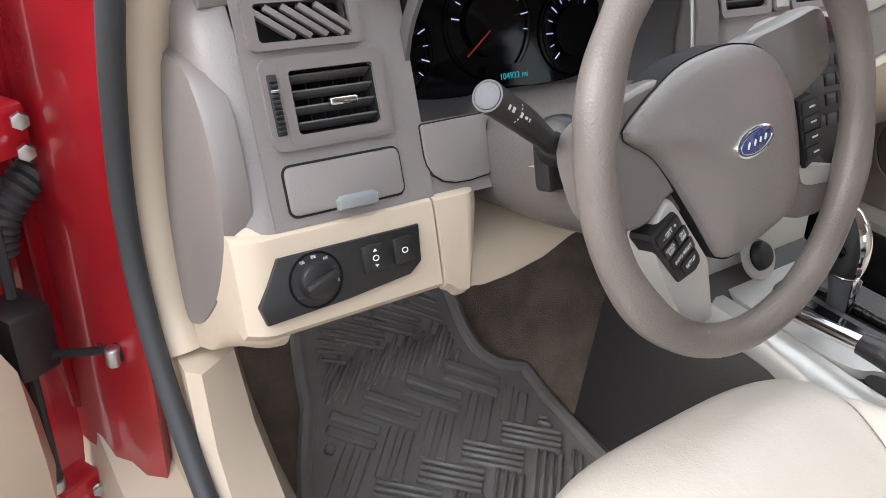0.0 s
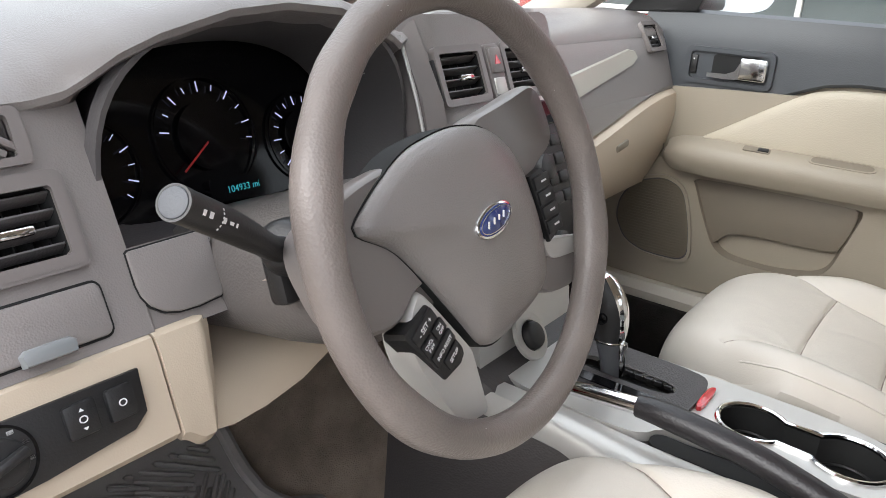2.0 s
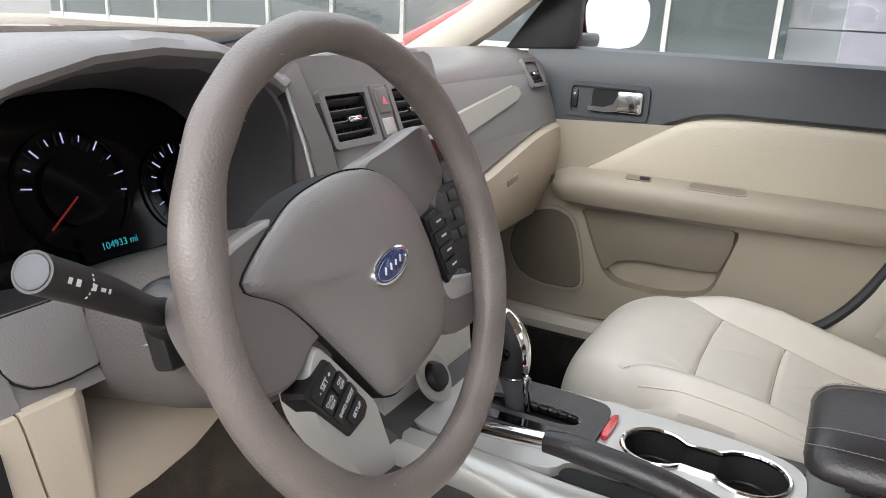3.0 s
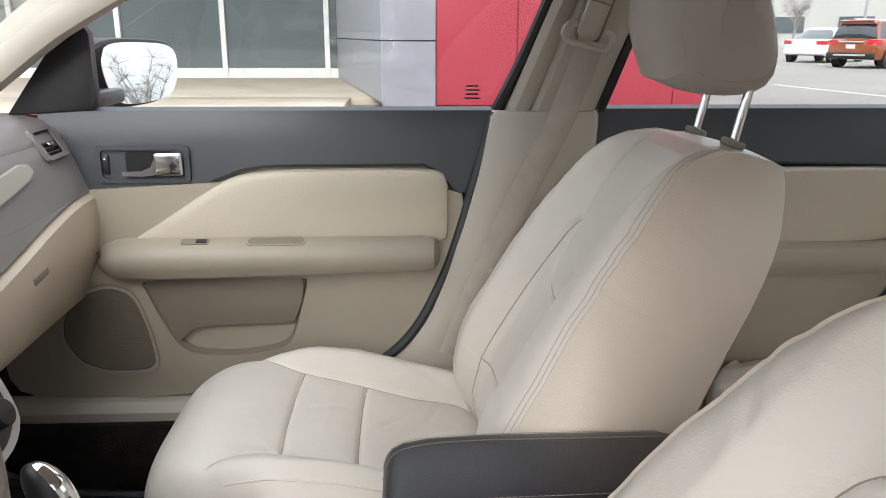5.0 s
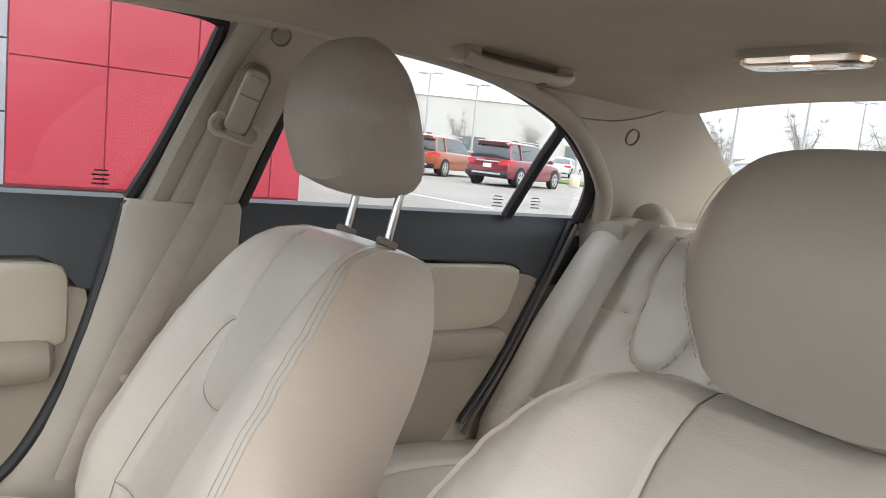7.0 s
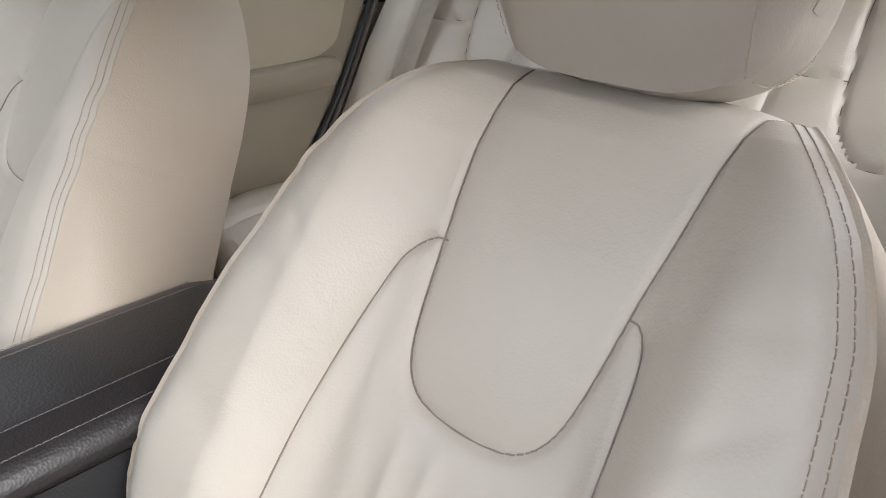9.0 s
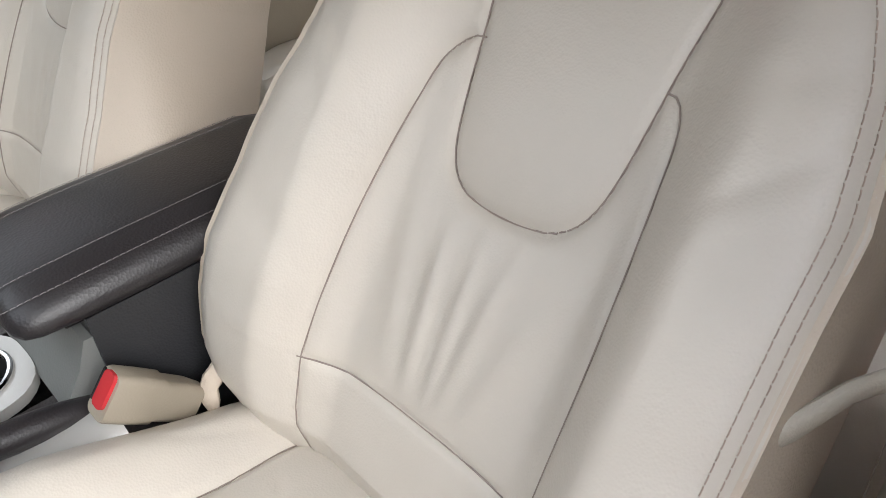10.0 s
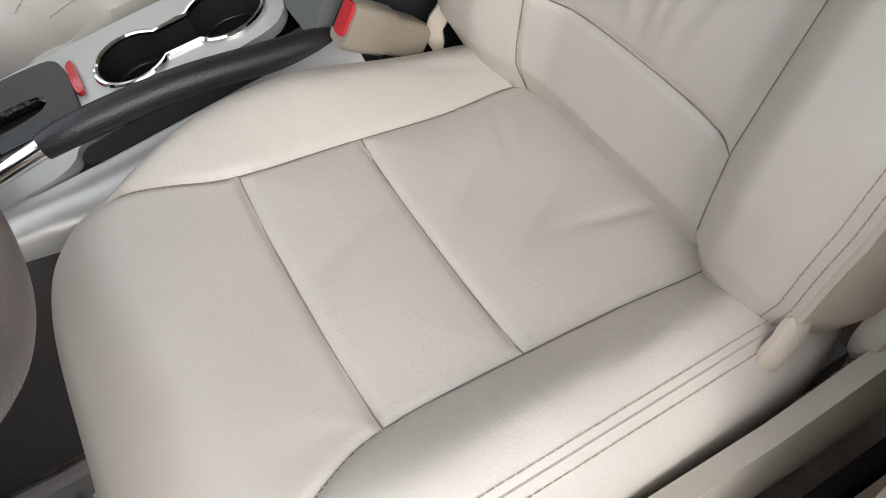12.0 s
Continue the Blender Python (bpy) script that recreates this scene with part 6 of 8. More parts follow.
CM = axes((-0.372, 0.6615, 0.800), (1, 0, 0), (0, 0.33, 0.944))
def dial(cx, cy, r, a0, a1, n, big=1):
    d = part("dial", ring(rrect(2 * r + 0.012, 2 * r + 0.012, r + 0.0059, 12, cx, cy), rrect(2 * r + 0.008, 2 * r + 0.008, r + 0.0039, 12, cx, cy), 0.0, 0.002, CM), black_gloss, cl, "round gauge")
    part("dial_face", prism(rrect(1.3 * r, 1.3 * r, 0.649 * r, 12, cx, cy), 0.0, 0.0022, CM), black_gloss, d)
    for k in range(n):
        a = radians(a0 + (a1 - a0) * k / (n - 1))
        long = 0.0095 if k % 2 == 0 else 0.006
        part("tick", rbox(long, 0.0012 if k % 2 == 0 else 0.0008, 0.0006, 0, CM @ pose(cx + (r - 0.004) * math.cos(a), cy + (r - 0.004) * math.sin(a), 0.0016, 0, 0, math.degrees(a))), tick_glow, d, smooth=False)
    return d
d1 = dial(-0.010, 0.012, 0.050, 170, -10, 10)
dial(-0.132, -0.004, 0.042, 110, -40, 8)
dial(0.108, -0.004, 0.042, 220, 60, 9)
part("needle", rbox(0.040, 0.0018, 0.0012, 0.0004, CM @ pose(-0.030, -0.006, 0.004, 0, 0, 36)), needle_red, d1, "red needle")
dsp = part("display", prism(rrect(0.060, 0.024, 0.003, 3, 0.006, -0.042), 0.0, 0.0018, CM), black_gloss, cl, "small trip display")
writing("odometer", "104933 mi", 0.0092, CM @ pose(0.014, -0.0425, 0.0022), cyan_glow, dsp)

# beige lower panel with the lamp switch plate
loops = []
for x in np.linspace(-0.722, -0.5455, 20):
    e = 0.010 * float(smooth_step(np.float64(-x), 0.705, 0.725))
    loops.append([(x, 0.5275 + e, 0.7125), (x, 0.5205 + e, 0.7105), (x, 0.5150 + e, 0.700), (x, 0.500 + e, 0.660), (x, 0.493 + e, 0.642), (x, 0.500 + e, 0.633), (x, 0.56 + e, 0.635), (x, 0.58 + e, 0.70)])
part("lower_panel", loft(loops), beige, DASH, "beige lower dash panel")
loops = []
for k in np.linspace(0, 1, 12):
    low = 0.632 - 0.012 * float(smooth_step(k, 0.0, 0.5))
    far = 0.012 * float(smooth_step(k, 0.72, 1.0))
    def across(z, k=k):
        return -0.5435 + k * (0.052 - 0.016 * (0.7125 - z) / 0.09)
    loops.append([(across(z), y + far, z) for y, z in ((0.5275, 0.7125), (0.5190, 0.7105), (0.5130, 0.700), (0.498, 0.660), (0.490, low + 0.010), (0.497, low), (0.56, low + 0.002), (0.58, 0.70))])
part("side_panel", loft(loops), beige, DASH, "beige panel beside the steering column")
loops = []
cpan = soft_outline([(0.527, 0.7135), (0.5165, 0.700), (0.502, 0.660), (0.496, 0.640), (0.508, 0.615), (0.56, 0.583), (0.62, 0.548), (0.70, 0.505), (0.71, 0.53), (0.66, 0.60), (0.60, 0.66), (0.54, 0.725)], 60)
for a in np.radians(np.linspace(0, 90, 10)):
    x, back = -0.688 - 0.0325 * math.sin(a), 0.024 * (1 - math.cos(a))
    loops.append([(x, y + back * smooth_step(0.60 - y, 0.0, 0.06), z + 0.4 * back * smooth_step(0.60 - y, 0.0, 0.06) * smooth_step(0.66 - z, 0, 0.04)) for y, z in cpan])
part("corner_panel", loft(loops), beige, DASH, "beige corner moulding")
loops = []
for x, z0, y0 in ((-0.510, 0.622, 0.502), (-0.490, 0.618, 0.502), (-0.455, 0.618, 0.504), (-0.41, 0.623, 0.508), (-0.37, 0.634, 0.514), (-0.25, 0.655, 0.522), (-0.16, 0.665, 0.525)):
    loops.append([(x, y0, z0), (x, y0 + 0.006, z0 + 0.018), (x, y0 + 0.03, z0 + 0.035), (x, y0 + 0.16, z0 + 0.04), (x, y0 + 0.17, z0 - 0.005), (x, y0 + 0.05, z0 - 0.012)])
part("knee_bolster", loft(loops), beige, DASH, "beige knee bolster under the column")
sm = axes((-0.640, 0.5065, 0.676), (1, 0, 0), (0, 0.36, 0.933))
sp = part("lamp_switch_plate", prism([(-0.052, 0.0225), (0.076, 0.0215), (0.074, -0.010), (0.062, -0.019), (0.0, -0.0245), (-0.068, -0.027), (-0.072, -0.012)], -0.008, 0.0045, sm, 0.0015), black, DASH, "black lamp switch plate")
dial_m = sm @ pose(-0.024, -0.001, 0.004)
part("knob_ring", ring(rrect(0.046, 0.046, 0.0229, 12), rrect(0.0425, 0.0425, 0.0212, 12), 0, 0.0016, dial_m), black_gloss, sp)
kn = part("lamp_knob", rod(0.0155, 0.010, dial_m, 32, 0.0145, 0.0015), black, sp, "round lamp knob")
part("knob_grip", rbox(0.029, 0.007, 0.008, 0.0025, dial_m @ pose(0, 0, 0.012, 0, 0, 16)), black, kn, "knob grip bar")
for a in (55, 88, 120, 20, -15, 215):
    part("knob_mark", rbox(0.0042, 0.0026, 0.0004, 0, dial_m @ pose(0.0185 * math.cos(radians(a)), 0.0185 * math.sin(radians(a)), 0.0003)), white_ink, sp, smooth=False)
for x, w in ((0.029, 0.022), (0.057, 0.020)):
    bt = part("switch", rbox(w, 0.023, 0.006, 0.002, sm @ pose(x, 0.004, 0.005)), black, sp, "black push switch")
    part("switch_mark", ring(oval(0.0030, 0.0026, 16), oval(0.0022, 0.0018, 16), 0.0, 0.0004, sm @ pose(x, 0.004, 0.0081)), white_ink, bt, smooth=False)
    if x < 0.05:
        for s in (-1, 1):
            part("switch_arrow", prism([(-0.0018, 0.0), (0.0018, 0.0), (0.0, 0.0022 * s)][::s], 0.0, 0.0004, sm @ pose(x, 0.004 + 0.0055 * s, 0.0081)), white_ink, bt, smooth=False)

# centre and passenger dash faces
def face_y(x, z):
    """The y of the dash face right of the column."""
    t = float(smooth_step(np.float64(x), 0.09, 0.21))
    mid = 0.510 + 0.42 * (z - 0.74)
    far = float(np.interp(z, [0.62, 0.70, 0.77, 0.83, 0.86, 0.875, 0.888, 0.905, 0.92], [0.640, 0.605, 0.618, 0.641, 0.6535, 0.6635, 0.680, 0.722, 0.76]))
    return mid * (1 - t) + far * t

zs = [0.905, 0.888, 0.886, 0.86, 0.842, 0.836, 0.82, 0.80, 0.785, 0.77, 0.755]
rows = []
xs = sorted(list(np.linspace(-0.195, 0.725, 60)) + [-0.158, -0.082, -0.028, 0.048, 0.622, 0.686])
bm = bmesh.new()
grid = [[bm.verts.new((x, face_y(x, z) + 0.016 * (float(smooth_step(np.float64(-x), 0.15, 0.195))), z + (0.02 * (1 - float(smooth_step(np.float64(x), 0.07, 0.12))) if z == 0.905 else 0))) for x in xs] for z in zs]
holes = ((-0.158, -0.082, 0.836, 0.886), (-0.028, 0.048, 0.836, 0.886), (0.622, 0.686, 0.842, 0.888))
for i in range(len(zs) - 1):
    for j in range(len(xs) - 1):
        cx, cz = (xs[j] + xs[j + 1]) / 2, (zs[i] + zs[i + 1]) / 2
        if not any(a < cx < b and c < cz < d for a, b, c, d in holes):
            bm.faces.new((grid[i][j], grid[i][j + 1], grid[i + 1][j + 1], grid[i + 1][j]))
part("face_panel", bm, taupe, DASH, "grained taupe dash face")
part("stack_flank", loft([[(-0.195, y, z) for y, z in ((0.60, 0.92), (0.555, 0.84), (0.53, 0.75), (0.525, 0.60), (0.62, 0.60), (0.68, 0.80))], [(-0.175, y - 0.012, z) for y, z in ((0.60, 0.92), (0.555, 0.84), (0.53, 0.75), (0.525, 0.60), (0.62, 0.60), (0.68, 0.80))]]), taupe_smooth, DASH, "smooth side of the centre stack")
part("silver_edge", sweep([(-0.198, 0.588, 0.905), (-0.198, 0.560, 0.84), (-0.198, 0.535, 0.76), (-0.198, 0.525, 0.68)], 0.0022, 8), silver, DASH, "thin silver edging")
for hx, slats in ((-0.120, 4), (0.010, 4)):
    vm2 = axes((hx, face_y(hx, 0.861) - 0.001, 0.861), (1, 0, 0), (0, 0.387, 0.922))
    air_vent(DASH, vm2, 0.074, 0.050, slats, 5)
hz = axes((-0.055, face_y(-0.055, 0.861) - 0.002, 0.861), (1, 0, 0), (0, 0.387, 0.922))
hp = part("hazard_panel", prism(rrect(0.030, 0.064, 0.004, 3), -0.003, 0.003, hz, 0.001), taupe_smooth, DASH, "hazard switch panel")
part("hazard_switch", rbox(0.024, 0.030, 0.005, 0.002, hz @ pose(0, 0.012, 0.004)), taupe_smooth, hp)
part("hazard_mark", prism([(-0.006, -0.005), (0.006, -0.005), (0, 0.006)], 0, 0.0005, hz @ pose(0, 0.012, 0.0066)), red_lens, hp, "red hazard triangle")
part("lower_button", rbox(0.022, 0.020, 0.004, 0.002, hz @ pose(0, -0.018, 0.003)), silver, hp)
part("wheel_slot", rbox(0.006, 0.046, 0.003, 0.001, axes((-0.168, face_y(-0.168, 0.858) - 0.001, 0.858), (1, 0, 0), (0, 0.387, 0.922))), black, DASH)
lid = [[(x, y, lip_z + 0.0015 * k) for x, y, lip_z in ((-0.16, 0.640, 0.9285), (0.04, 0.645, 0.9285), (0.05, 0.70, 0.922), (0.035, 0.76, 0.915), (-0.155, 0.76, 0.915), (-0.17, 0.70, 0.922))] for k in (0, 1)]
part("storage_lid", loft(lid), taupe, DASH, "storage lid on the dash top")
# passenger end vent, silver strip, beige glove box
vm3 = axes((0.650, 0.6545, 0.866), (1, 0.02, 0), (0, 0.52, 0.854))
air_vent(DASH, vm3, 0.062, 0.046, 5, 4)
strip = []
for k in np.linspace(0, 1, 14):
    x = 0.215 + 0.335 * k
    z = 0.793 + 0.046 * k
    hh = 0.021 * (1 - 0.30 * k) if 0 < k < 1 else 0.008
    y = face_y(x, z)
    strip.append([(x, face_y(x, z - hh) + 0.004, z - hh), (x, face_y(x, z - hh) - 0.005, z - hh + 0.003), (x, face_y(x, z + hh) - 0.005, z + hh - 0.003), (x, face_y(x, z + hh) + 0.004, z + hh)])
part("trim_strip", loft(strip), champagne, DASH, "satin silver trim strip")
loops = []
for x in np.linspace(0.19, 0.722, 22):
    t = float(smooth_step(np.float64(x), 0.19, 0.70))
    zt = 0.705 + 0.066 * t
    y = face_y(x, zt)
    loops.append([(x, y + 0.004, zt), (x, y - 0.012, zt - 0.012), (x, y - 0.016, zt - 0.05), (x, y - 0.006, max(zt - 0.12, 0.60)), (x, y + 0.03, 0.565), (x, y + 0.10, 0.56), (x, y + 0.10, zt)])
part("glove_box", loft(loops), beige, DASH, "beige glove box lid")
part("glove_latch", rbox(0.05, 0.008, 0.014, 0.004, pose(0.44, face_y(0.44, 0.70) - 0.008, 0.690, 0, -8, 0)), shade_and_fitting_beige, DASH, "glove box latch")
loops = []
for x in np.linspace(-0.195, 0.725, 24):
    t = float(smooth_step(np.float64(x), 0.05, 0.70))
    zt = 0.762 if x < 0.19 else 0.705 + 0.066 * float(smooth_step(np.float64(x), 0.19, 0.70)) + 0.004
    y = face_y(x, 0.76)
    loops.append([(x, face_y(x, 0.762), 0.764), (x, face_y(x, zt) - 0.004, zt - 0.002), (x, face_y(x, zt) + 0.01, zt - 0.01), (x, y + 0.10, zt - 0.01), (x, y + 0.10, 0.78)])
part("lower_face", loft(loops), taupe, DASH)

# centre stack: silver surround with black keys
ST = axes((-0.02, 0.5085, 0.735), (1, 0, 0), (0, 0.40, 0.916))
stk = part("stack_surround", prism(soft_outline([(-0.118, 0.10), (0.118, 0.10), (0.116, -0.02), (0.106, -0.13), (-0.106, -0.13), (-0.116, -0.02)], 60), -0.02, 0.004, ST, 0.003), silver, DASH, "silver centre stack")
part("key_field", prism(soft_outline([(-0.104, 0.094), (0.104, 0.094), (0.102, -0.02), (0.092, -0.120), (-0.092, -0.120), (-0.102, -0.02)], 60), 0.002, 0.0052, ST, 0.001), black, stk, "black key field")
part("radio_screen", prism(rrect(0.16, 0.030, 0.004, 3, 0, 0.075), 0.002, 0.007, ST, 0.001), black_gloss, stk, "dark radio display")
for r in range(4):
    for c in range(7):
        if c not in (3,) or r in (0, 3):
            part("key", rbox(0.022, 0.015, 0.006, 0.002, ST @ pose(-0.078 + 0.026 * c, 0.040 - 0.024 * r, 0.007)), black, stk)
for x in (0.0,):
    part("control_knob", rod(0.018, 0.016, ST @ pose(x, 0.01, 0.006), 28, 0.016, 0.002), black, stk, "round control knob")
    part("knob_ring", ring(rrect(0.042, 0.042, 0.0209, 12, x, 0.01), rrect(0.036, 0.036, 0.0179, 12, x, 0.01), 0.003, 0.007, ST), chrome, stk)
for x in (-0.07, 0.0, 0.07):
    part("climate_knob", rod(0.017, 0.015, ST @ pose(x, -0.085, 0.003), 28, 0.015, 0.002), black, stk, "climate knob")

# ---- steering column ----
COL = thing("steering_column", "taupe steering column shroud with a black stalk", "steering column")
CT = radians(19)
ax_ = Vector((0, math.cos(CT), -math.sin(CT)))
loops = []
for d, w, h0, h1 in ((0.050, 0.070, -0.050, 0.030), (0.065, 0.084, -0.066, 0.040), (0.10, 0.096, -0.078, 0.048), (0.15, 0.103, -0.074, 0.052), (0.22, 0.106, -0.060, 0.052), (0.30, 0.106, -0.05, 0.05)):
    o = Vector((-0.372, 0.352, 0.795)) + ax_ * d
    up = Vector((0, math.sin(CT), math.cos(CT)))
    lo = []
    for a in np.linspace(0, 2 * math.pi, 32, endpoint=False):
        ca, sa = math.cos(a), math.sin(a)
        e = 3.2
        q = (abs(ca) ** e + abs(sa) ** e) ** (-1 / e)
        lo.append(o + Vector((w * q * ca, 0, 0)) + up * ((h1 if sa > 0 else -h0) * q * sa))
    loops.append(lo)
part("shroud", loft(loops), mat("column_plastic", (0.105, 0.094, 0.088), 0.42, var=0.06, scale=6, grain=0.0003, grain_scale=420, grain_kind="CELL"), COL, "smooth taupe column shroud")
for s in (-1, 1):
    part("shroud_joint", sweep([Vector((-0.372 + s * 0.1005, 0.352, 0.790)) + ax_ * d for d in (0.10, 0.16, 0.24)], 0.0012, 5), seam_dark, COL)
base, tip = Vector((-0.470, 0.452, 0.778)), Vector((-0.600, 0.396, 0.853))
bend = curve_points([base, (-0.500, 0.437, 0.790), (-0.528, 0.423, 0.808), (-0.560, 0.411, 0.829), tip], 16)
st = part("wiper_stalk", sweep(bend, [0.0115, 0.0105, 0.0095, 0.0090, 0.0088, 0.0087, 0.0088, 0.0092, 0.0096, 0.0099, 0.0101, 0.0102, 0.0102, 0.0102, 0.0101, 0.0100], 20), black, COL, "black control stalk")
dirn = (tip - Vector(bend[-3])).normalized()
tm = axes(tip, dirn.orthogonal(), dirn.cross(dirn.orthogonal()))
part("stalk_cap", rod(0.0088, 0.0035, tm @ pose(0, 0, -0.0005), 28, bevel=0.001), grey_cap, st, "grey stalk end button")
part("stalk_ring", ring(rrect(0.0206, 0.0206, 0.01029, 10), rrect(0.0178, 0.0178, 0.00889, 10), -0.006, 0.0022, tm), black, st)
view = Vector((-0.5, -0.62, 0.35))
for k, (long, wide) in ((0.012, (0.003, 0.0032)), (0.019, (0.0038, 0.0036)), (0.033, (0.0034, 0.0034)), (0.041, (0.0045, 0.0020)), (0.047, (0.0022, 0.0026))):
    p = tip - dirn * k
    nn = (view - dirn * view.dot(dirn)).normalized()
    part("stalk_mark", rbox(long, wide, 0.0004, 0, axes(p + nn * 0.0100, dirn, nn.cross(dirn))), white_ink, st, smooth=False)
for k in range(6):
    p = tip - dirn * (0.031 + 0.0001 * k)
    nn = (view - dirn * view.dot(dirn)).normalized()
    sd = dirn.cross(nn)
    a = radians(-35 + 14 * k)
    q = nn * math.cos(a) + sd * math.sin(a)
    part("stalk_dot", rbox(0.0014, 0.0014, 0.0004, 0, axes(p + q * 0.0100, dirn, q.cross(dirn))), white_ink, st, smooth=False)
part("stalk_boot", rod(0.023, 0.020, axes(base + dirn * 0.006, dirn.orthogonal(), dirn.cross(dirn.orthogonal())) @ pose(0, 0, 0), 24, 0.016, 0.004), black, COL, "black stalk boot")
part("boot_plate", rbox(0.034, 0.020, 0.056, 0.005, pose(-0.472, 0.456, 0.766, -19)), black, COL, "black plate round the stalk")

# ---- steering wheel ----
SW = thing("steering_wheel", "worn taupe steering wheel with silver lower spokes", "steering wheel", at=(-0.336, 0.378, 0.792))
WM = axes((0, 0, 0), (1, 0, 0), (0, math.sin(CT), math.cos(CT)))
WR = WM @ pose(0, 0, 0, 0, 0, 12)
R0 = 0.1745
loop = []
rad = []
for a in np.linspace(0, 2 * math.pi, 96, endpoint=False):
    loop.append(WR @ Vector((R0 * math.cos(a), R0 * math.sin(a), 0)))
    grip = 0.0018 * sum(math.exp(-((math.degrees(a) - g + 180) % 360 - 180) ** 2 / 120) for g in (28, 152, 330, 210))
    wave = 0.0006 * math.sin(math.degrees(a) / 3.2) * (1 if 40 < math.degrees(a) < 140 else 0)
    rad.append(0.0150 + grip + wave)
part("rim", sweep(loop, rad, 20, closed=True), taupe_rim, SW, "worn leather-like rim")
# airbag cover: a padded shield
cov = soft_outline([(-0.127, 0.0435), (-0.093, 0.059), (-0.0455, 0.0745), (0.0133, 0.072), (0.0535, 0.059), (0.077, 0.037), (0.090, 0.010), (0.092, -0.035), (0.088, -0.070), (0.074, -0.100), (0.040, -0.107), (-0.0374, -0.108), (-0.055, -0.0625), (-0.078, -0.011), (-0.0936, 0.0168)], 90)
def shield(k, d):
    return [WR @ Vector((0.0 + x * k, -0.004 + (y + 0.004) * k, d)) for x, y in cov]
part("airbag_cover", loft([shield(1.0, -0.046), shield(1.0, -0.020), shield(0.992, -0.0155), shield(0.97, -0.0115), shield(0.90, -0.0065), shield(0.75, -0.0005), shield(0.5, 0.0045), shield(0.25, 0.006), shield(0.1, 0.0062)]), taupe, SW, "grained taupe airbag cover")
part("cover_gap", loft([shield(1.012, -0.046), shield(1.012, -0.0175), shield(0.99, -0.0185)]), void_black, SW)
em = WR @ pose(0, -0.006, 0.0066)
eb = part("emblem", prism(oval(0.0265, 0.0125), -0.002, 0.0022, em, 0.0012), chrome, SW, "blue oval emblem with a bright edge")
part("emblem_field", prism(oval(0.0238, 0.0102), 0.001, 0.0029, em, 0.0003), blue_enamel, eb, "blue enamel field")
part("emblem_edge", ring(oval(0.0222, 0.0088), oval(0.0214, 0.0081), 0.0028, 0.0032, em), chrome, eb)
for x, w, h in ((-0.0115, 0.006, 0.0085), (-0.003, 0.0055, 0.0050), (0.0045, 0.0045, 0.0050), (0.0115, 0.0055, 0.0080)):
    part("emblem_mark", rbox(w, 0.0022, 0.0006, 0.0003, em @ pose(x, 0, 0.0031, 0, 0, 58)), white_frame, eb)
part("airbag_mark", ring(rrect(0.026, 0.009, 0.0044, 5, 0.030, -0.060), rrect(0.024, 0.007, 0.0034, 5, 0.030, -0.060), -0.014, 0.0012, WR), taupe_rim, SW)
# spokes: broad taupe webs, silver brackets with switch pads
WEBS = ([(-0.170, 0.058), (-0.110, 0.070), (-0.050, 0.070), (-0.040, -0.02), (-0.058, -0.030), (-0.078, -0.022), (-0.112, -0.040), (-0.164, -0.020)],
        [(0.030, 0.066), (0.110, 0.064), (0.168, 0.066), (0.172, 0.004), (0.121, -0.006), (0.070, -0.03)],
        [(0.060, -0.100), (0.080, -0.080), (0.100, -0.086), (0.139, -0.101), (0.155, -0.104), (0.130, -0.132), (0.085, -0.120)])
for web in WEBS:
    line = soft_outline(web, 60)
    mid = np.mean(line, 0)
    part("spoke", loft([[WR @ Vector((*(mid + (np.array(p) - mid) * k), d)) for p in line] for k, d in ((0.96, -0.044), (1.0, -0.034), (1.0, -0.026), (0.985, -0.0225), (0.93, -0.0195), (0.6, -0.0185), (0.2, -0.018))]), taupe_smooth, SW, "smooth taupe spoke")
def bracket(line, label):
    out = soft_outline(line, 60)
    mid = np.mean(out, 0)
    return part("lower_spoke", loft([[WR @ Vector((*(mid + (np.array(p) - mid) * k), d)) for p in out] for k, d in ((0.97, -0.046), (1.0, -0.030), (1.0, -0.0205), (0.97, -0.0175), (0.6, -0.0165), (0.2, -0.0165))]), silver, SW, label)
def switch_pad(line):
    return part("switch_pad", prism(line, -0.034, -0.0125, WR, 0.0015), black, SW, "black switch pad")
bracket([(-0.088, -0.026), (-0.084, -0.024), (-0.080, -0.026), (-0.0515, -0.090), (-0.050, -0.094), (-0.0495, -0.100), (-0.0555, -0.147), (-0.0565, -0.151), (-0.061, -0.151), (-0.086, -0.143), (-0.090, -0.140), (-0.0925, -0.136), (-0.104, -0.100), (-0.112, -0.066), (-0.108, -0.042)], "satin silver lower spoke")
pad = switch_pad([(-0.0842, -0.0350), (-0.0640, -0.0835), (-0.0650, -0.0895), (-0.0720, -0.0940), (-0.0935, -0.0945), (-0.1180, -0.0450), (-0.1165, -0.0410)])
pm = WR @ pose(-0.0905, -0.0655, -0.0125, 0, 0, 19)
words = [("- SET +", 0, 0.0200, 0.0062), ("CNCL\nRSM", -0.0095, 0.0065, 0.0042), ("ON\nOFF", 0.0105, 0.0065, 0.0042), ("INFO RESET", 0, -0.0070, 0.0046), ("SETUP", 0.002, -0.0195, 0.0048)]
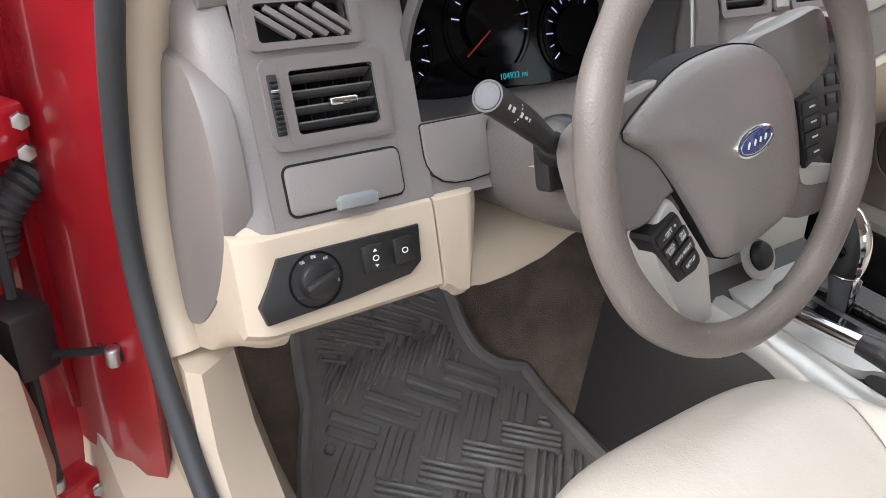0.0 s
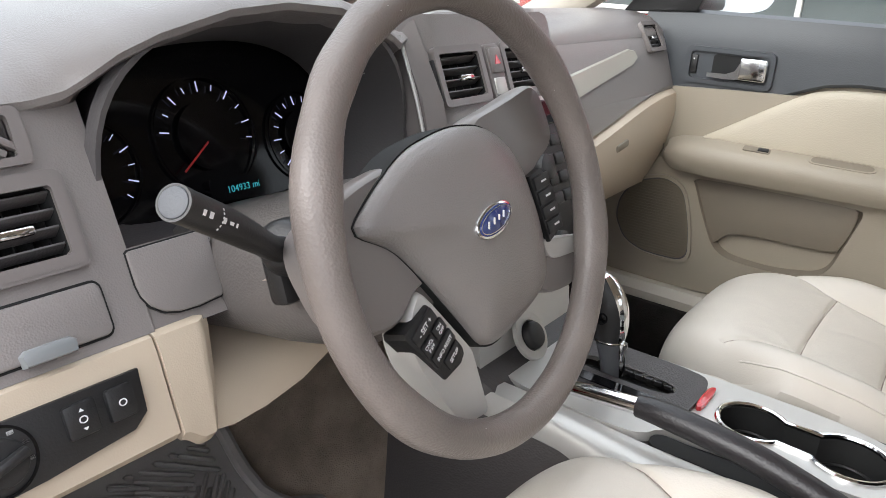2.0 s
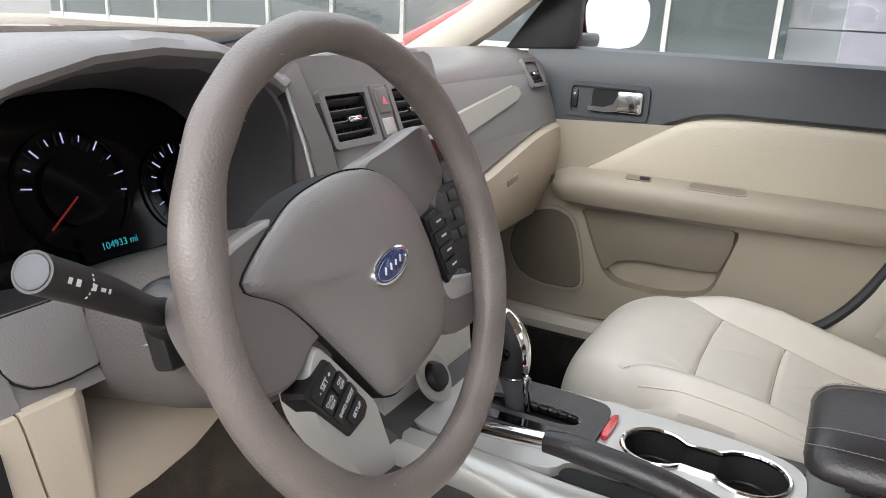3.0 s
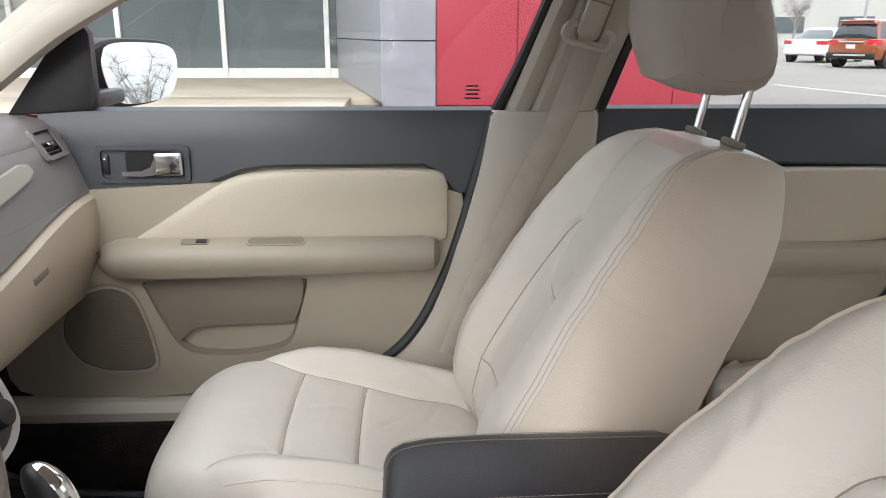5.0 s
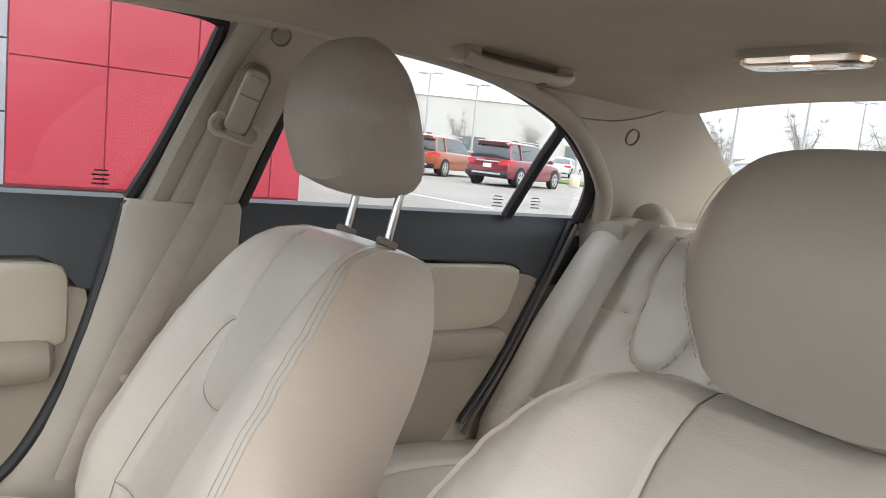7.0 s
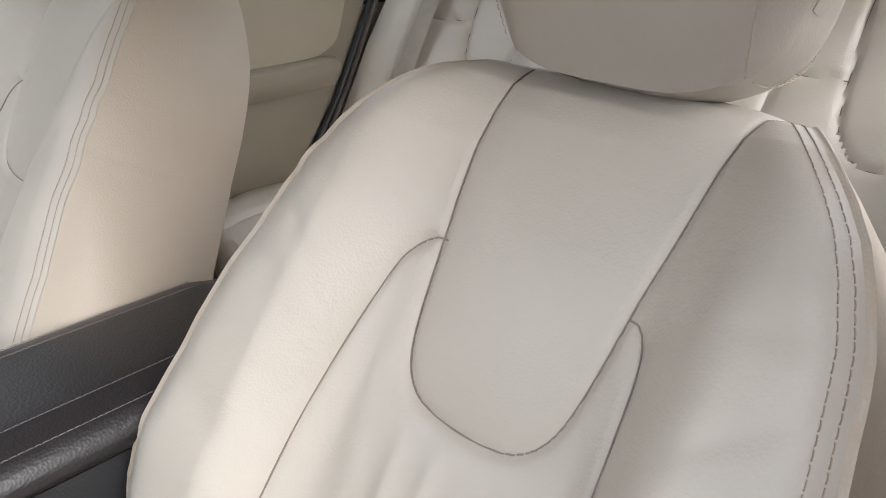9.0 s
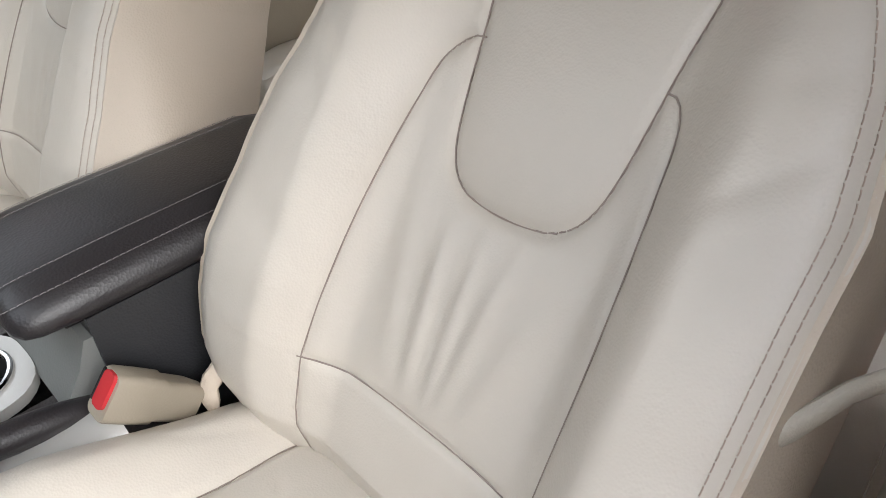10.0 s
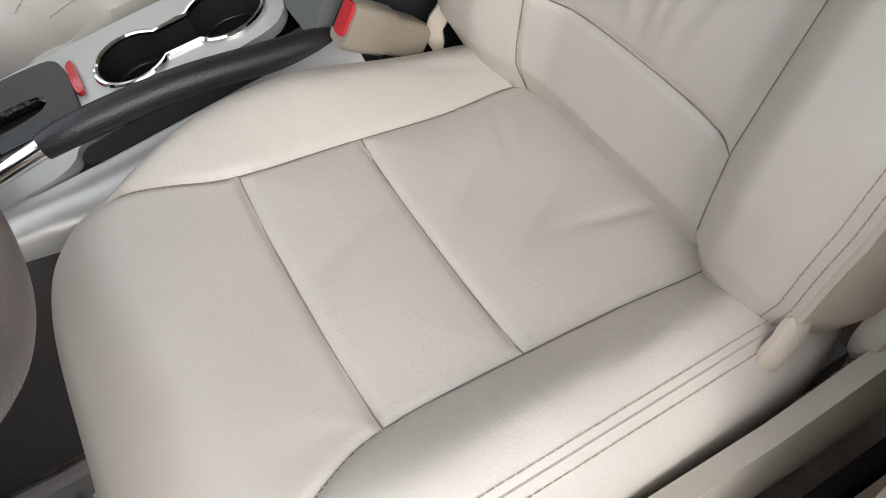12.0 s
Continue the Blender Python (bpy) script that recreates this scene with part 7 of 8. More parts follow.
for text, x, y, size in words:
    w = 0.031 if abs(x) < 0.001 else 0.015
    if y < -0.015:
        w = 0.022
    x = 0.85 * x + 0.10 * (0.02 - y)
    key = part("pad_key", rbox(w, 0.0108, 0.003, 0.001, pm @ pose(x, y, 0.0005)), black, pad)
    writing("legend", text, size, pm @ pose(x, y, 0.0022), white_ink, key)
bracket([(0.092, -0.066), (0.107, -0.073), (0.140, -0.086), (0.166, -0.094), (0.154, -0.108), (0.139, -0.103), (0.095, -0.090)], "satin silver lower spoke")
pad = switch_pad([(0.096, -0.006), (0.119, -0.006), (0.131, -0.034), (0.124, -0.068), (0.098, -0.072)])
for k in range(4):
    key = part("pad_key", rbox(0.026, 0.0125, 0.003, 0.001, WR @ pose(0.112, -0.017 - 0.0145 * k, -0.012, 0, 0, -6)), black, pad)
    part("legend_bar", rbox(0.009, 0.0018, 0.0003, 0, WR @ pose(0.114, -0.017 - 0.0145 * k, -0.0103, 0, 0, -6)), white_ink, key, smooth=False)
part("hub", rod(0.055, 0.06, WM @ pose(0, 0, -0.085), 32, 0.065, 0.006), taupe_smooth, SW)
# small wear chips on the rim
rnd = random.Random(4)
chips = bmesh.new()
for _ in range(26):
    a, b = rnd.uniform(0.0, 2 * math.pi), rnd.uniform(0.2, 1.3)
    rr = 0.0157
    p = WR @ Vector(((R0 + rr * math.cos(b) * rnd.choice((-1, 1))) * math.cos(a), (R0 + rr * math.cos(b) * rnd.choice((-1, 1))) * math.sin(a), rr * math.sin(b)))
    rbox(rnd.uniform(0.0006, 0.0016), 0.0008, 0.0006, 0, Matrix.Translation(p), bm=chips)
part("rim_specks", chips, mat("worn_speck", (0.45, 0.42, 0.40), 0.8), SW, "tiny pale wear specks")
# ---- centre console ----
CON = thing("centre_console", "dark taupe centre console with satin silver top", "centre console")
dark_taupe = mat("dark_taupe_plastic", (0.052, 0.046, 0.046), 0.5, var=0.06, scale=5, grain=0.0005, grain_scale=330, grain_kind="CELL")
loops = []
for y, zt, wl, wr, deep in ((0.62, 0.575, 0.150, 0.125, 0), (0.52, 0.525, 0.150, 0.118, 0), (0.46, 0.498, 0.148, 0.112, 0), (0.40, 0.494, 0.146, 0.108, 0.0), (0.27, 0.492, 0.144, 0.104, 0.11), (0.15, 0.492, 0.140, 0.100, 0.11), (0.045, 0.492, 0.132, 0.098, 0.11), (-0.02, 0.492, 0.124, 0.096, 0)):
    loops.append([(-wl - 0.012, y, 0.18), (-wl - 0.006, y, 0.34), (-wl, y, zt - 0.02), (-wl + 0.010, y, zt - 0.003), (-0.060, y, zt - 0.003), (-0.052, y, zt - 0.003 - deep), (0.056, y, zt - 0.003 - deep), (0.064, y, zt - 0.003), (wr - 0.010, y, zt - 0.003), (wr, y, zt - 0.02), (wr + 0.01, y, 0.34), (wr + 0.012, y, 0.18)])
part("body", loft(loops), dark_taupe, CON, "grained dark taupe tunnel side")
# silver top plate with openings for cups and lever
plate = soft_outline([(-0.112, 0.30), (-0.108, 0.46), (-0.085, 0.50), (0.060, 0.50), (0.078, 0.46), (0.078, 0.05), (-0.060, 0.045), (-0.066, 0.18), (-0.074, 0.285)], 96)
def cups(r1, r2):
    """A figure-of-eight outline round both cups."""
    out = []
    for cy, r, a0, a1 in ((0.208, r1, -52, 232), (0.106, r2, 128, 412)):
        for a in np.linspace(radians(a0), radians(a1), 32):
            out.append((0.002 + r * math.cos(a), cy + r * math.sin(a)))
    return out
def plate_with_holes(outer, inners, z, thick):
    bm = bmesh.new()
    edges = []
    first = None
    for line in [outer] + inners:
        v = [bm.verts.new((x, y, z)) for x, y in line]
        first = first or v
        edges += [bm.edges.new((v[i], v[(i + 1) % len(v)])) for i in range(len(v))]
    bmesh.ops.triangle_fill(bm, use_beauty=True, use_dissolve=False, edges=edges, normal=(0, 0, 1))
    w = [bm.verts.new((p.co.x, p.co.y, z - thick)) for p in first]
    for i in range(len(w)):
        bm.faces.new((first[i], first[(i + 1) % len(w)], w[(i + 1) % len(w)], w[i]))
    bmesh.ops.recalc_face_normals(bm, faces=bm.faces[:])
    return bm
CUP = cups(0.039, 0.043)
slot = soft_outline([(-0.018, 0.300), (-0.018, 0.43), (0.016, 0.43), (0.016, 0.300)], 32)
part("top_plate", plate_with_holes(plate, [CUP, slot], 0.5025, 0.012), silver, CON, "satin silver top plate")
loops = []
for y, k in ((0.50, 0.0), (0.42, 0.0), (0.375, 0.05), (0.345, 0.25), (0.320, 0.65), (0.29, 0.95), (0.25, 1.0), (0.15, 1.0), (0.08, 0.95), (0.02, 0.85)):
    loops.append([(-0.112, y, 0.470), (-0.112, y, 0.501 - 0.004 * k), (-0.126, y, 0.5015 - 0.004 * k), (-0.140 - 0.004 * k, y, 0.499 - 0.005 * k), (-0.146 - 0.012 * k, y, 0.492 - 0.010 * k), (-0.150 - 0.015 * k, y, 0.480 - 0.020 * k), (-0.150 - 0.013 * k, y, 0.472 - 0.034 * k), (-0.144, y, 0.466 - 0.038 * k)])
part("side_rail", loft(loops), silver, CON, "satin silver rail swelling beside the hand brake")
part("cup_ring", sweep([(x, y, 0.5035) for x, y in CUP], 0.0035, 8, closed=True), chrome, CON, "polished chrome cup ring")
well = bmesh.new()
lo = [[(x, y, 0.503) for x, y in CUP], [(0.002 + (x - 0.002) * 0.93, 0.155 + (y - 0.155) * 0.97, 0.46) for x, y in CUP], [(0.002 + (x - 0.002) * 0.88, 0.155 + (y - 0.155) * 0.94, 0.400) for x, y in CUP]]
rows = [[well.verts.new(p) for p in l] for l in lo]
for a, b in zip(rows, rows[1:]):
    for i in range(len(a)):
        well.faces.new((a[i], a[(i + 1) % len(a)], b[(i + 1) % len(a)], b[i]))
well.faces.new(rows[-1])
part("cup_well", well, void_black, CON, "deep black cup wells")
for cy, r in ((0.208, 0.028), (0.106, 0.031)):
    part("cup_mat", rod(r, 0.004, pose(0.002, cy, 0.4005), 28, bevel=0.001), void_black, CON, "rubber cup mat")
    part("cup_lip", sweep([(0.002 + (r + 0.006) * math.cos(a), cy + (r + 0.006) * math.sin(a), 0.470) for a in np.linspace(0, 2 * math.pi, 32, endpoint=False)], 0.0016, 6, closed=True), black, CON)
# selector plate
sel = soft_outline([(-0.064, 0.285), (-0.066, 0.43), (-0.045, 0.452), (0.05, 0.452), (0.068, 0.43), (0.066, 0.285), (0.04, 0.272), (-0.045, 0.272)], 64)
sp = part("selector_plate", plate_with_holes(sel, [slot], 0.508, 0.008), dark_taupe, CON, "dark gear selector plate")
part("selector_slot", prism(slot, 0.486, 0.4935), void_black, sp, "dark selector gate")
for k in range(8):
    part("gate_tooth", rbox(0.006, 0.009, 0.006, 0.001, pose(0.013, 0.312 + 0.013 * k, 0.503)), black, sp, smooth=False)
part("side_slot", prism(rrect(0.018, 0.120, 0.008, 4, -0.040, 0.360), 0.5075, 0.5092), black_gloss, sp, "gear position window")
part("marker", prism(soft_outline([(-0.018, 0.262), (0.046, 0.262), (0.040, 0.272), (-0.014, 0.272)], 24), 0.503, 0.5085, r=0.001), red_lens, CON, "red reflector strip behind the selector")
oc = part("outlet_cap", rod(0.020, 0.012, axes((-0.030, 0.488, 0.528), (1, 0, 0), (0, 0.55, 0.83)), 28, 0.017, 0.003), black, CON, "black power outlet cap")
part("outlet_ring", ring(rrect(0.064, 0.064, 0.0319, 12), rrect(0.042, 0.042, 0.0209, 12), -0.001, 0.005, axes((-0.030, 0.490, 0.527), (1, 0, 0), (0, 0.55, 0.83))), silver, oc)
part("tray_face", loft([[(x, 0.500, 0.503), (x, 0.506, 0.55), (x, 0.526, 0.590), (x, 0.60, 0.585), (x, 0.60, 0.50)] for x in (-0.125, 0.0, 0.105)]), silver, CON, "silver tray face below the stack")

# armrest box
AY = [-0.296, -0.285, -0.25, -0.05, 0.010, 0.040, 0.052, 0.058, 0.061]
def lid_section(y):
    """The lid's outline across the car at one place along it."""
    z0 = float(np.interp(y, AY, [0.590, 0.582, 0.576, 0.575, 0.575, 0.5755, 0.577, 0.581, 0.588]))
    z1 = float(np.interp(y, AY, [0.604, 0.614, 0.622, 0.621, 0.6185, 0.615, 0.610, 0.603, 0.594]))
    x0 = float(np.interp(y, AY, [-0.085, -0.098, -0.104, -0.107, -0.106, -0.103, -0.098, -0.090, -0.076]))
    x1 = float(np.interp(y, AY, [0.065, 0.078, 0.086, 0.088, 0.087, 0.082, 0.076, 0.066, 0.052]))
    t = z1 - z0
    left = [(0.012, 0.0), (0.004, 0.10), (0.0005, 0.28), (0.002, 0.46), (0.008, 0.65), (0.018, 0.81), (0.031, 0.92), (0.044, 0.975), (0.056, 1.0)]
    out = [(x0 + a, y, z0 + t * b) for a, b in left] + [(0.5 * (x0 + x1), y, z1 + 0.0015)]
    return out + [(x1 - a, y, z0 + t * b) for a, b in reversed(left)]
AR = part("armrest", loft([lid_section(y) for y in (-0.296, -0.285, -0.25, -0.15, -0.05, -0.01, 0.010, 0.025, 0.040, 0.047, 0.052, 0.055, 0.058, 0.0598, 0.061)]), armrest_dark, CON, "dark leather armrest lid with rounded shoulders")
grey_thread = mat("grey_thread", (0.20, 0.185, 0.185), 0.8)
for side in (1, -1):
    for k in (5, 7):
        pts = np.array([lid_section(y)[k if side > 0 else -1 - k] for y in (-0.25, -0.15, -0.05, 0.010, 0.040, 0.052, 0.058, 0.061)])
        pts = curve_points(pts, 60)
        nrm = np.stack([np.full(60, -0.45 * side), np.interp(pts[:, 1], [0.0, 0.04, 0.061], [0, 0.4, 1.6]), np.full(60, 0.8)], 1)
        part("stitching", thread_run(pts, nrm, 0.0062, 0.0042, 0.0008), grey_thread, AR, "pale double stitching")
box_dark = mat("dark_box_plastic", (0.021, 0.0215, 0.024), 0.45, var=0.08, scale=6, grain=0.0003, grain_scale=380, grain_kind="CELL")
part("box_side", loft([[(-0.108, y, z0), (-0.104, y, 0.48), (-0.100, y, 0.576), (0.080, y, 0.576), (0.085, y, 0.48), (0.09, y, z0)] for y, z0 in ((0.006, 0.30), (-0.02, 0.22), (-0.28, 0.22))]), box_dark, CON, "dark grained side of the armrest box")
part("box_front", loft([[(x, 0.050, 0.497), (x, 0.026, 0.530), (x, 0.014, 0.556), (x, 0.0, 0.556), (x, 0.0, 0.49)] for x in (-0.098, -0.09, 0.07, 0.078)]), mat("grey_moulding", (0.15, 0.155, 0.15), 0.5, grain=0.0003, grain_scale=400), CON, "grey slanting front of the armrest box")
part("latch", rbox(0.030, 0.012, 0.010, 0.003, pose(-0.045, 0.034, 0.576)), black, CON, "black armrest latch")
part("hinge_clip", rbox(0.008, 0.020, 0.008, 0.002, pose(-0.088, 0.012, 0.574)), black, CON)

# gear lever
GL = thing("gear_lever", "black and chrome gear lever in its gate", "gear lever")
part("stem", loft([[(rx * math.cos(a), y + ry * math.sin(a), z) for a in np.linspace(0, 2 * math.pi, 20, endpoint=False)] for y, z, rx, ry in ((0.384, 0.494, 0.012, 0.013), (0.386, 0.515, 0.012, 0.014), (0.390, 0.532, 0.014, 0.0165), (0.393, 0.545, 0.0155, 0.018))]), grey_cap, GL, "grey lever collar")
part("stem_fin", sweep([(0.0, 0.370, 0.497), (0.0, 0.371, 0.515), (0.0, 0.374, 0.532), (0.0, 0.375, 0.546)], [0.004, 0.0055, 0.0065, 0.007], 10), chrome, GL, "chrome rib down the collar")
kn = [(0.394, 0.545, 0.0155, 0.0185), (0.394, 0.552, 0.0175, 0.0205), (0.395, 0.568, 0.0190, 0.0225), (0.398, 0.588, 0.0195, 0.0230), (0.403, 0.605, 0.0180, 0.0215), (0.408, 0.618, 0.0150, 0.0180), (0.412, 0.627, 0.0100, 0.0120), (0.414, 0.631, 0.0035, 0.0042)]
kn = curve_points(kn, 26)
loops = [[(rx * math.cos(a), y + ry * math.sin(a), z) for a in np.linspace(0, 2 * math.pi, 28, endpoint=False)] for y, z, rx, ry in kn]
part("knob", loft(loops), black, GL, "black leather knob")
loops = []
for k, (y, z, rx, ry) in enumerate(kn):
    half = 34 + 30 * (k / 25) ** 2
    a = np.radians(np.linspace(-90 - half, -90 + half, 11))
    loops.append([(rx * math.cos(t) * 1.04, y + ry * math.sin(t) * 1.06, z + 0.0008) for t in a] + [(rx * math.cos(t) * 0.9, y + ry * math.sin(t) * 0.9, z + 0.0008) for t in a[::-1]])
part("chrome_inlay", loft(loops), chrome, GL, "bright chrome spine over the knob")
part("chrome_ring", sweep([(0.0165 * math.cos(a), 0.394 + 0.0195 * math.sin(a), 0.5465) for a in np.linspace(0, 2 * math.pi, 28, endpoint=False)], 0.0018, 8, closed=True), chrome, GL, "chrome ring under the knob")
part("release_button", rod(0.0075, 0.005, axes((-0.0185, 0.398, 0.580), (0, 1, 0), (0, 0, 1)) @ pose(0, 0, 0, 180), 18, bevel=0.001), black_gloss, GL)

# hand brake
HB = thing("hand_brake", "dark hand brake lever with a chrome end", "hand brake")
part("chrome_end", sweep([(-0.103, 0.420, 0.520), (-0.103, 0.412, 0.521), (-0.104, 0.36, 0.528), (-0.105, 0.305, 0.535)], [0.004, 0.0080, 0.0098, 0.0105], 14), chrome, HB, "bright chrome end")
part("grip", sweep(curve_points([(-0.105, 0.307, 0.535), (-0.105, 0.27, 0.536), (-0.105, 0.18, 0.528), (-0.105, 0.10, 0.509), (-0.104, 0.045, 0.495), (-0.103, 0.015, 0.482)], 16), [0.0125, 0.0142] + [0.0150] * 11 + [0.0145, 0.013, 0.010], 16), armrest_dark, HB, "dark leather grip")
part("slot", prism(rrect(0.028, 0.270, 0.013, 4, -0.098, 0.155), 0.485, 0.4985), void_black, HB, "dark slot under the lever")

# belt buckle of the driver's seat
BK = thing("belt_buckle", "beige belt buckle with a red press button", "belt buckle")
out = rrect(0.046, 0.031, 0.008, 5)
ax3 = Vector((0.0, 0.74, 0.67)).normalized()
sx3 = Vector((1, 0, 0))
sy3 = ax3.cross(sx3)
bo = Vector((-0.136, 0.020, 0.524))
part("housing", loft([[bo + ax3 * d + sy3 * (x * k) + sx3 * (y * k) for x, y in out] for d, k in ((-0.088, 0.70), (-0.070, 0.84), (-0.045, 0.88), (-0.042, 0.97), (-0.02, 1.0), (0.0, 1.0), (0.004, 0.94))]), door_beige, BK, "beige plastic buckle housing")
part("press_button", loft([[bo + ax3 * d + sy3 * (x * 0.72 - 0.005) + sx3 * (y * 0.56 - 0.002) for x, y in out] for d in (0.002, 0.0075)]), red_lens, BK, "red press button")
part("tongue_slot", loft([[bo + ax3 * d + sy3 * (x * 0.66 - 0.004) + sx3 * (y * 0.12 + 0.0115) for x, y in out] for d in (0.002, 0.0052)]), void_black, BK)
# loose flap of leather at the root of the backrest
for sgn, xx in ((1, -0.150), (-1, -0.578)):
    fl = thing("seat_skirt", "gathered beige leather skirt at the backrest's root", "seat skirt")
    pts = curve_points([(xx, -0.055, 0.455), (xx + sgn * 0.006, -0.060, 0.478), (xx + sgn * 0.002, -0.085, 0.500), (xx - sgn * 0.012, -0.105, 0.512)], 12)
    part("fold", sweep(pts, [0.006, 0.009, 0.010, 0.009, 0.010, 0.009, 0.010, 0.009, 0.008, 0.007, 0.006, 0.004], 9, flat=0.6), leather_side, fl)
    part("tail", sweep(curve_points([(xx - sgn * 0.010, -0.050, 0.458), (xx, -0.03, 0.444), (xx + sgn * 0.004, -0.015, 0.430)], 8), [0.006, 0.008, 0.008, 0.007, 0.006, 0.005, 0.004, 0.003], 8, flat=0.5), leather_side, fl)

# ---- rubber mats ----
def floor_at(y):
    return float(np.interp(y, [-0.1, 0.45, 0.70, 0.85, 1.0], [0.170, 0.170, 0.185, 0.24, 0.36]))

def floor_pose(x, y, turn, lift=0.0):
    g = (floor_at(y + 0.02) - floor_at(y - 0.02)) / 0.04
    m = axes((x, y, floor_at(y) + lift), (1, 0, 0), (0, 1, g))
    return m @ pose(0, 0, 0, 0, 0, turn)

def clear_of(x, y, edge, gap=0.026):
    """Which places lie inside an outline and off its border."""
    inside = np.zeros(x.shape, bool)
    for (xa, ya), (xb, yb) in zip(edge, edge[1:]):
        if ya != yb:
            inside ^= ((ya > y) != (yb > y)) & (x < xa + (y - ya) / (yb - ya) * (xb - xa))
    return inside & (line_distance(x, y, edge) > gap)

def rubber_mat(label, outline, ribs, material):
    matt = thing("rubber_mat", label, "floor mat", group="floor mats")
    bm = bmesh.new()
    line = resample(outline, 90)
    v = [bm.verts.new((x, y, 0)) for x, y in line]
    bmesh.ops.triangle_fill(bm, use_beauty=True, edges=[bm.edges.new((v[i], v[(i + 1) % len(v)])) for i in range(len(v))], normal=(0, 0, 1))
    for k in (0.70, 0.75, 0.80, 0.85, 0.9):
        bmesh.ops.bisect_plane(bm, geom=bm.verts[:] + bm.edges[:] + bm.faces[:], plane_co=(0, k, 0), plane_no=(0, 1, 0))
    for p in bm.verts:
        p.co.z = floor_at(p.co.y) + 0.012
    part("sheet", bm, material, matt, "ribbed rubber sheet")
    part("raised_edge", sweep([(x, y, floor_at(y) + 0.016) for x, y in line], 0.011, 8, closed=True), material, matt, "raised rubber edge")
    edge = list(line) + [line[0]]
    for x, y, turn, n, long, wide, tall in ribs:
        bl = bmesh.new()
        pitch = 0.0475 / n
        a = radians(turn)
        for k in range(n):
            off = (k - (n - 1) / 2) * pitch
            cx, cy = x - off * math.sin(a), y + off * math.cos(a)
            # each rib stops short of the mat's border
            steps = np.linspace(-long / 2, long / 2, 13)
            keep = steps[clear_of(cx + steps * math.cos(a), cy + steps * math.sin(a), edge)]
            if len(keep) > 2:
                mid, run = (keep[0] + keep[-1]) / 2, keep[-1] - keep[0]
                rbox(run, pitch * wide, 0.012, min(0.0028, tall * 0.6), floor_pose(cx + mid * math.cos(a), cy + mid * math.sin(a), turn, 0.006 + tall), 1, bl)
        if bl.verts:
            part("rib_block", bl, material, matt)
        else:
            bl.free()
    return matt

drv = [(-0.215, 0.93), (-0.475, 0.93), (-0.500, 0.90), (-0.530, 0.80), (-0.575, 0.72), (-0.600, 0.66), (-0.605, 0.30), (-0.175, 0.30), (-0.180, 0.52), (-0.172, 0.66), (-0.165, 0.735), (-0.215, 0.762), (-0.228, 0.80)]
# rows of rib blocks, each row turned across the one before it
ribs = []
for row, (y, x, turn, n, wide, tall) in enumerate(((0.753, -0.489, -43, 2, 0.62, 0.0075), (0.692, -0.446, 45, 2, 0.66, 0.0070), (0.620, -0.398, -43, 4, 0.60, 0.0085), (0.553, -0.424, 45, 4, 0.55, 0.0080), (0.482, -0.40, -43, 4, 0.60, 0.0085), (0.414, -0.42, 45, 4, 0.55, 0.0080), (0.345, -0.40, -43, 4, 0.60, 0.0085))):
    for k in range(-3, 5):
        ribs.append((x + 0.0745 * k, y, turn, n, 0.092, wide, tall))
for k in range(10):
    ribs.append((-0.560 + 0.034 * k, 0.828, 45, 3, 0.085, 0.42, 0.0048))
for k in range(4):
    for j in range(2):
        ribs.append((-0.470 + 0.070 * k, 0.880 + 0.042 * j, -26 - 3 * k, 4, 0.085, 0.50, 0.0070))
rubber_mat("dark grey rubber floor mat with a basket-weave rib pattern", drv, ribs, rubber)
pas = [(0.21, 0.90), (0.55, 0.90), (0.60, 0.75), (0.60, 0.25), (0.17, 0.25), (0.17, 0.70)]
rubber_mat("black rubber floor mat before the passenger seat", pas, [(0.26 + 0.09 * i, 0.35 + 0.09 * j, 45 if (i + j) % 2 else -45, 4, 0.075, 0.55, 0.008) for i in range(4) for j in range(5)], mat("black_rubber", (0.018, 0.018, 0.019), 0.45, var=0.15, scale=10, grain=0.0004, grain_scale=300))
# pedals
for x, w, z, lab in ((-0.24, 0.055, 0.40, "black accelerator pedal on its arm"), (-0.33, 0.090, 0.43, "black brake pedal on its arm")):
    pd = thing("pedal", lab, "pedal", group="pedals")
    part("pad", rbox(w, 0.012, 0.075, 0.005, pose(x, 0.90, z, -35)), black, pd)
    part("arm", sweep([(x, 0.915, z), (x, 0.95, z + 0.12), (x, 0.99, z + 0.25)], 0.008, 8), black, pd)
# ---- outside: showroom, car park, distance ----
KERB = GROUND + 0.13
structure("pavement", span(11.8, 40.0, -0.55, 30.0, GROUND - 0.1, KERB, 0.02), concrete, "pale concrete pavement before the showroom", "pavement")
structure("pavement_strip", span(10.1, 11.8, 0.9, 30.0, GROUND - 0.1, KERB, 0.02), concrete, "pale concrete pavement before the showroom", "pavement")
SH = thing("showroom", "showroom with red and grey metal cladding and tall glazing", "building")
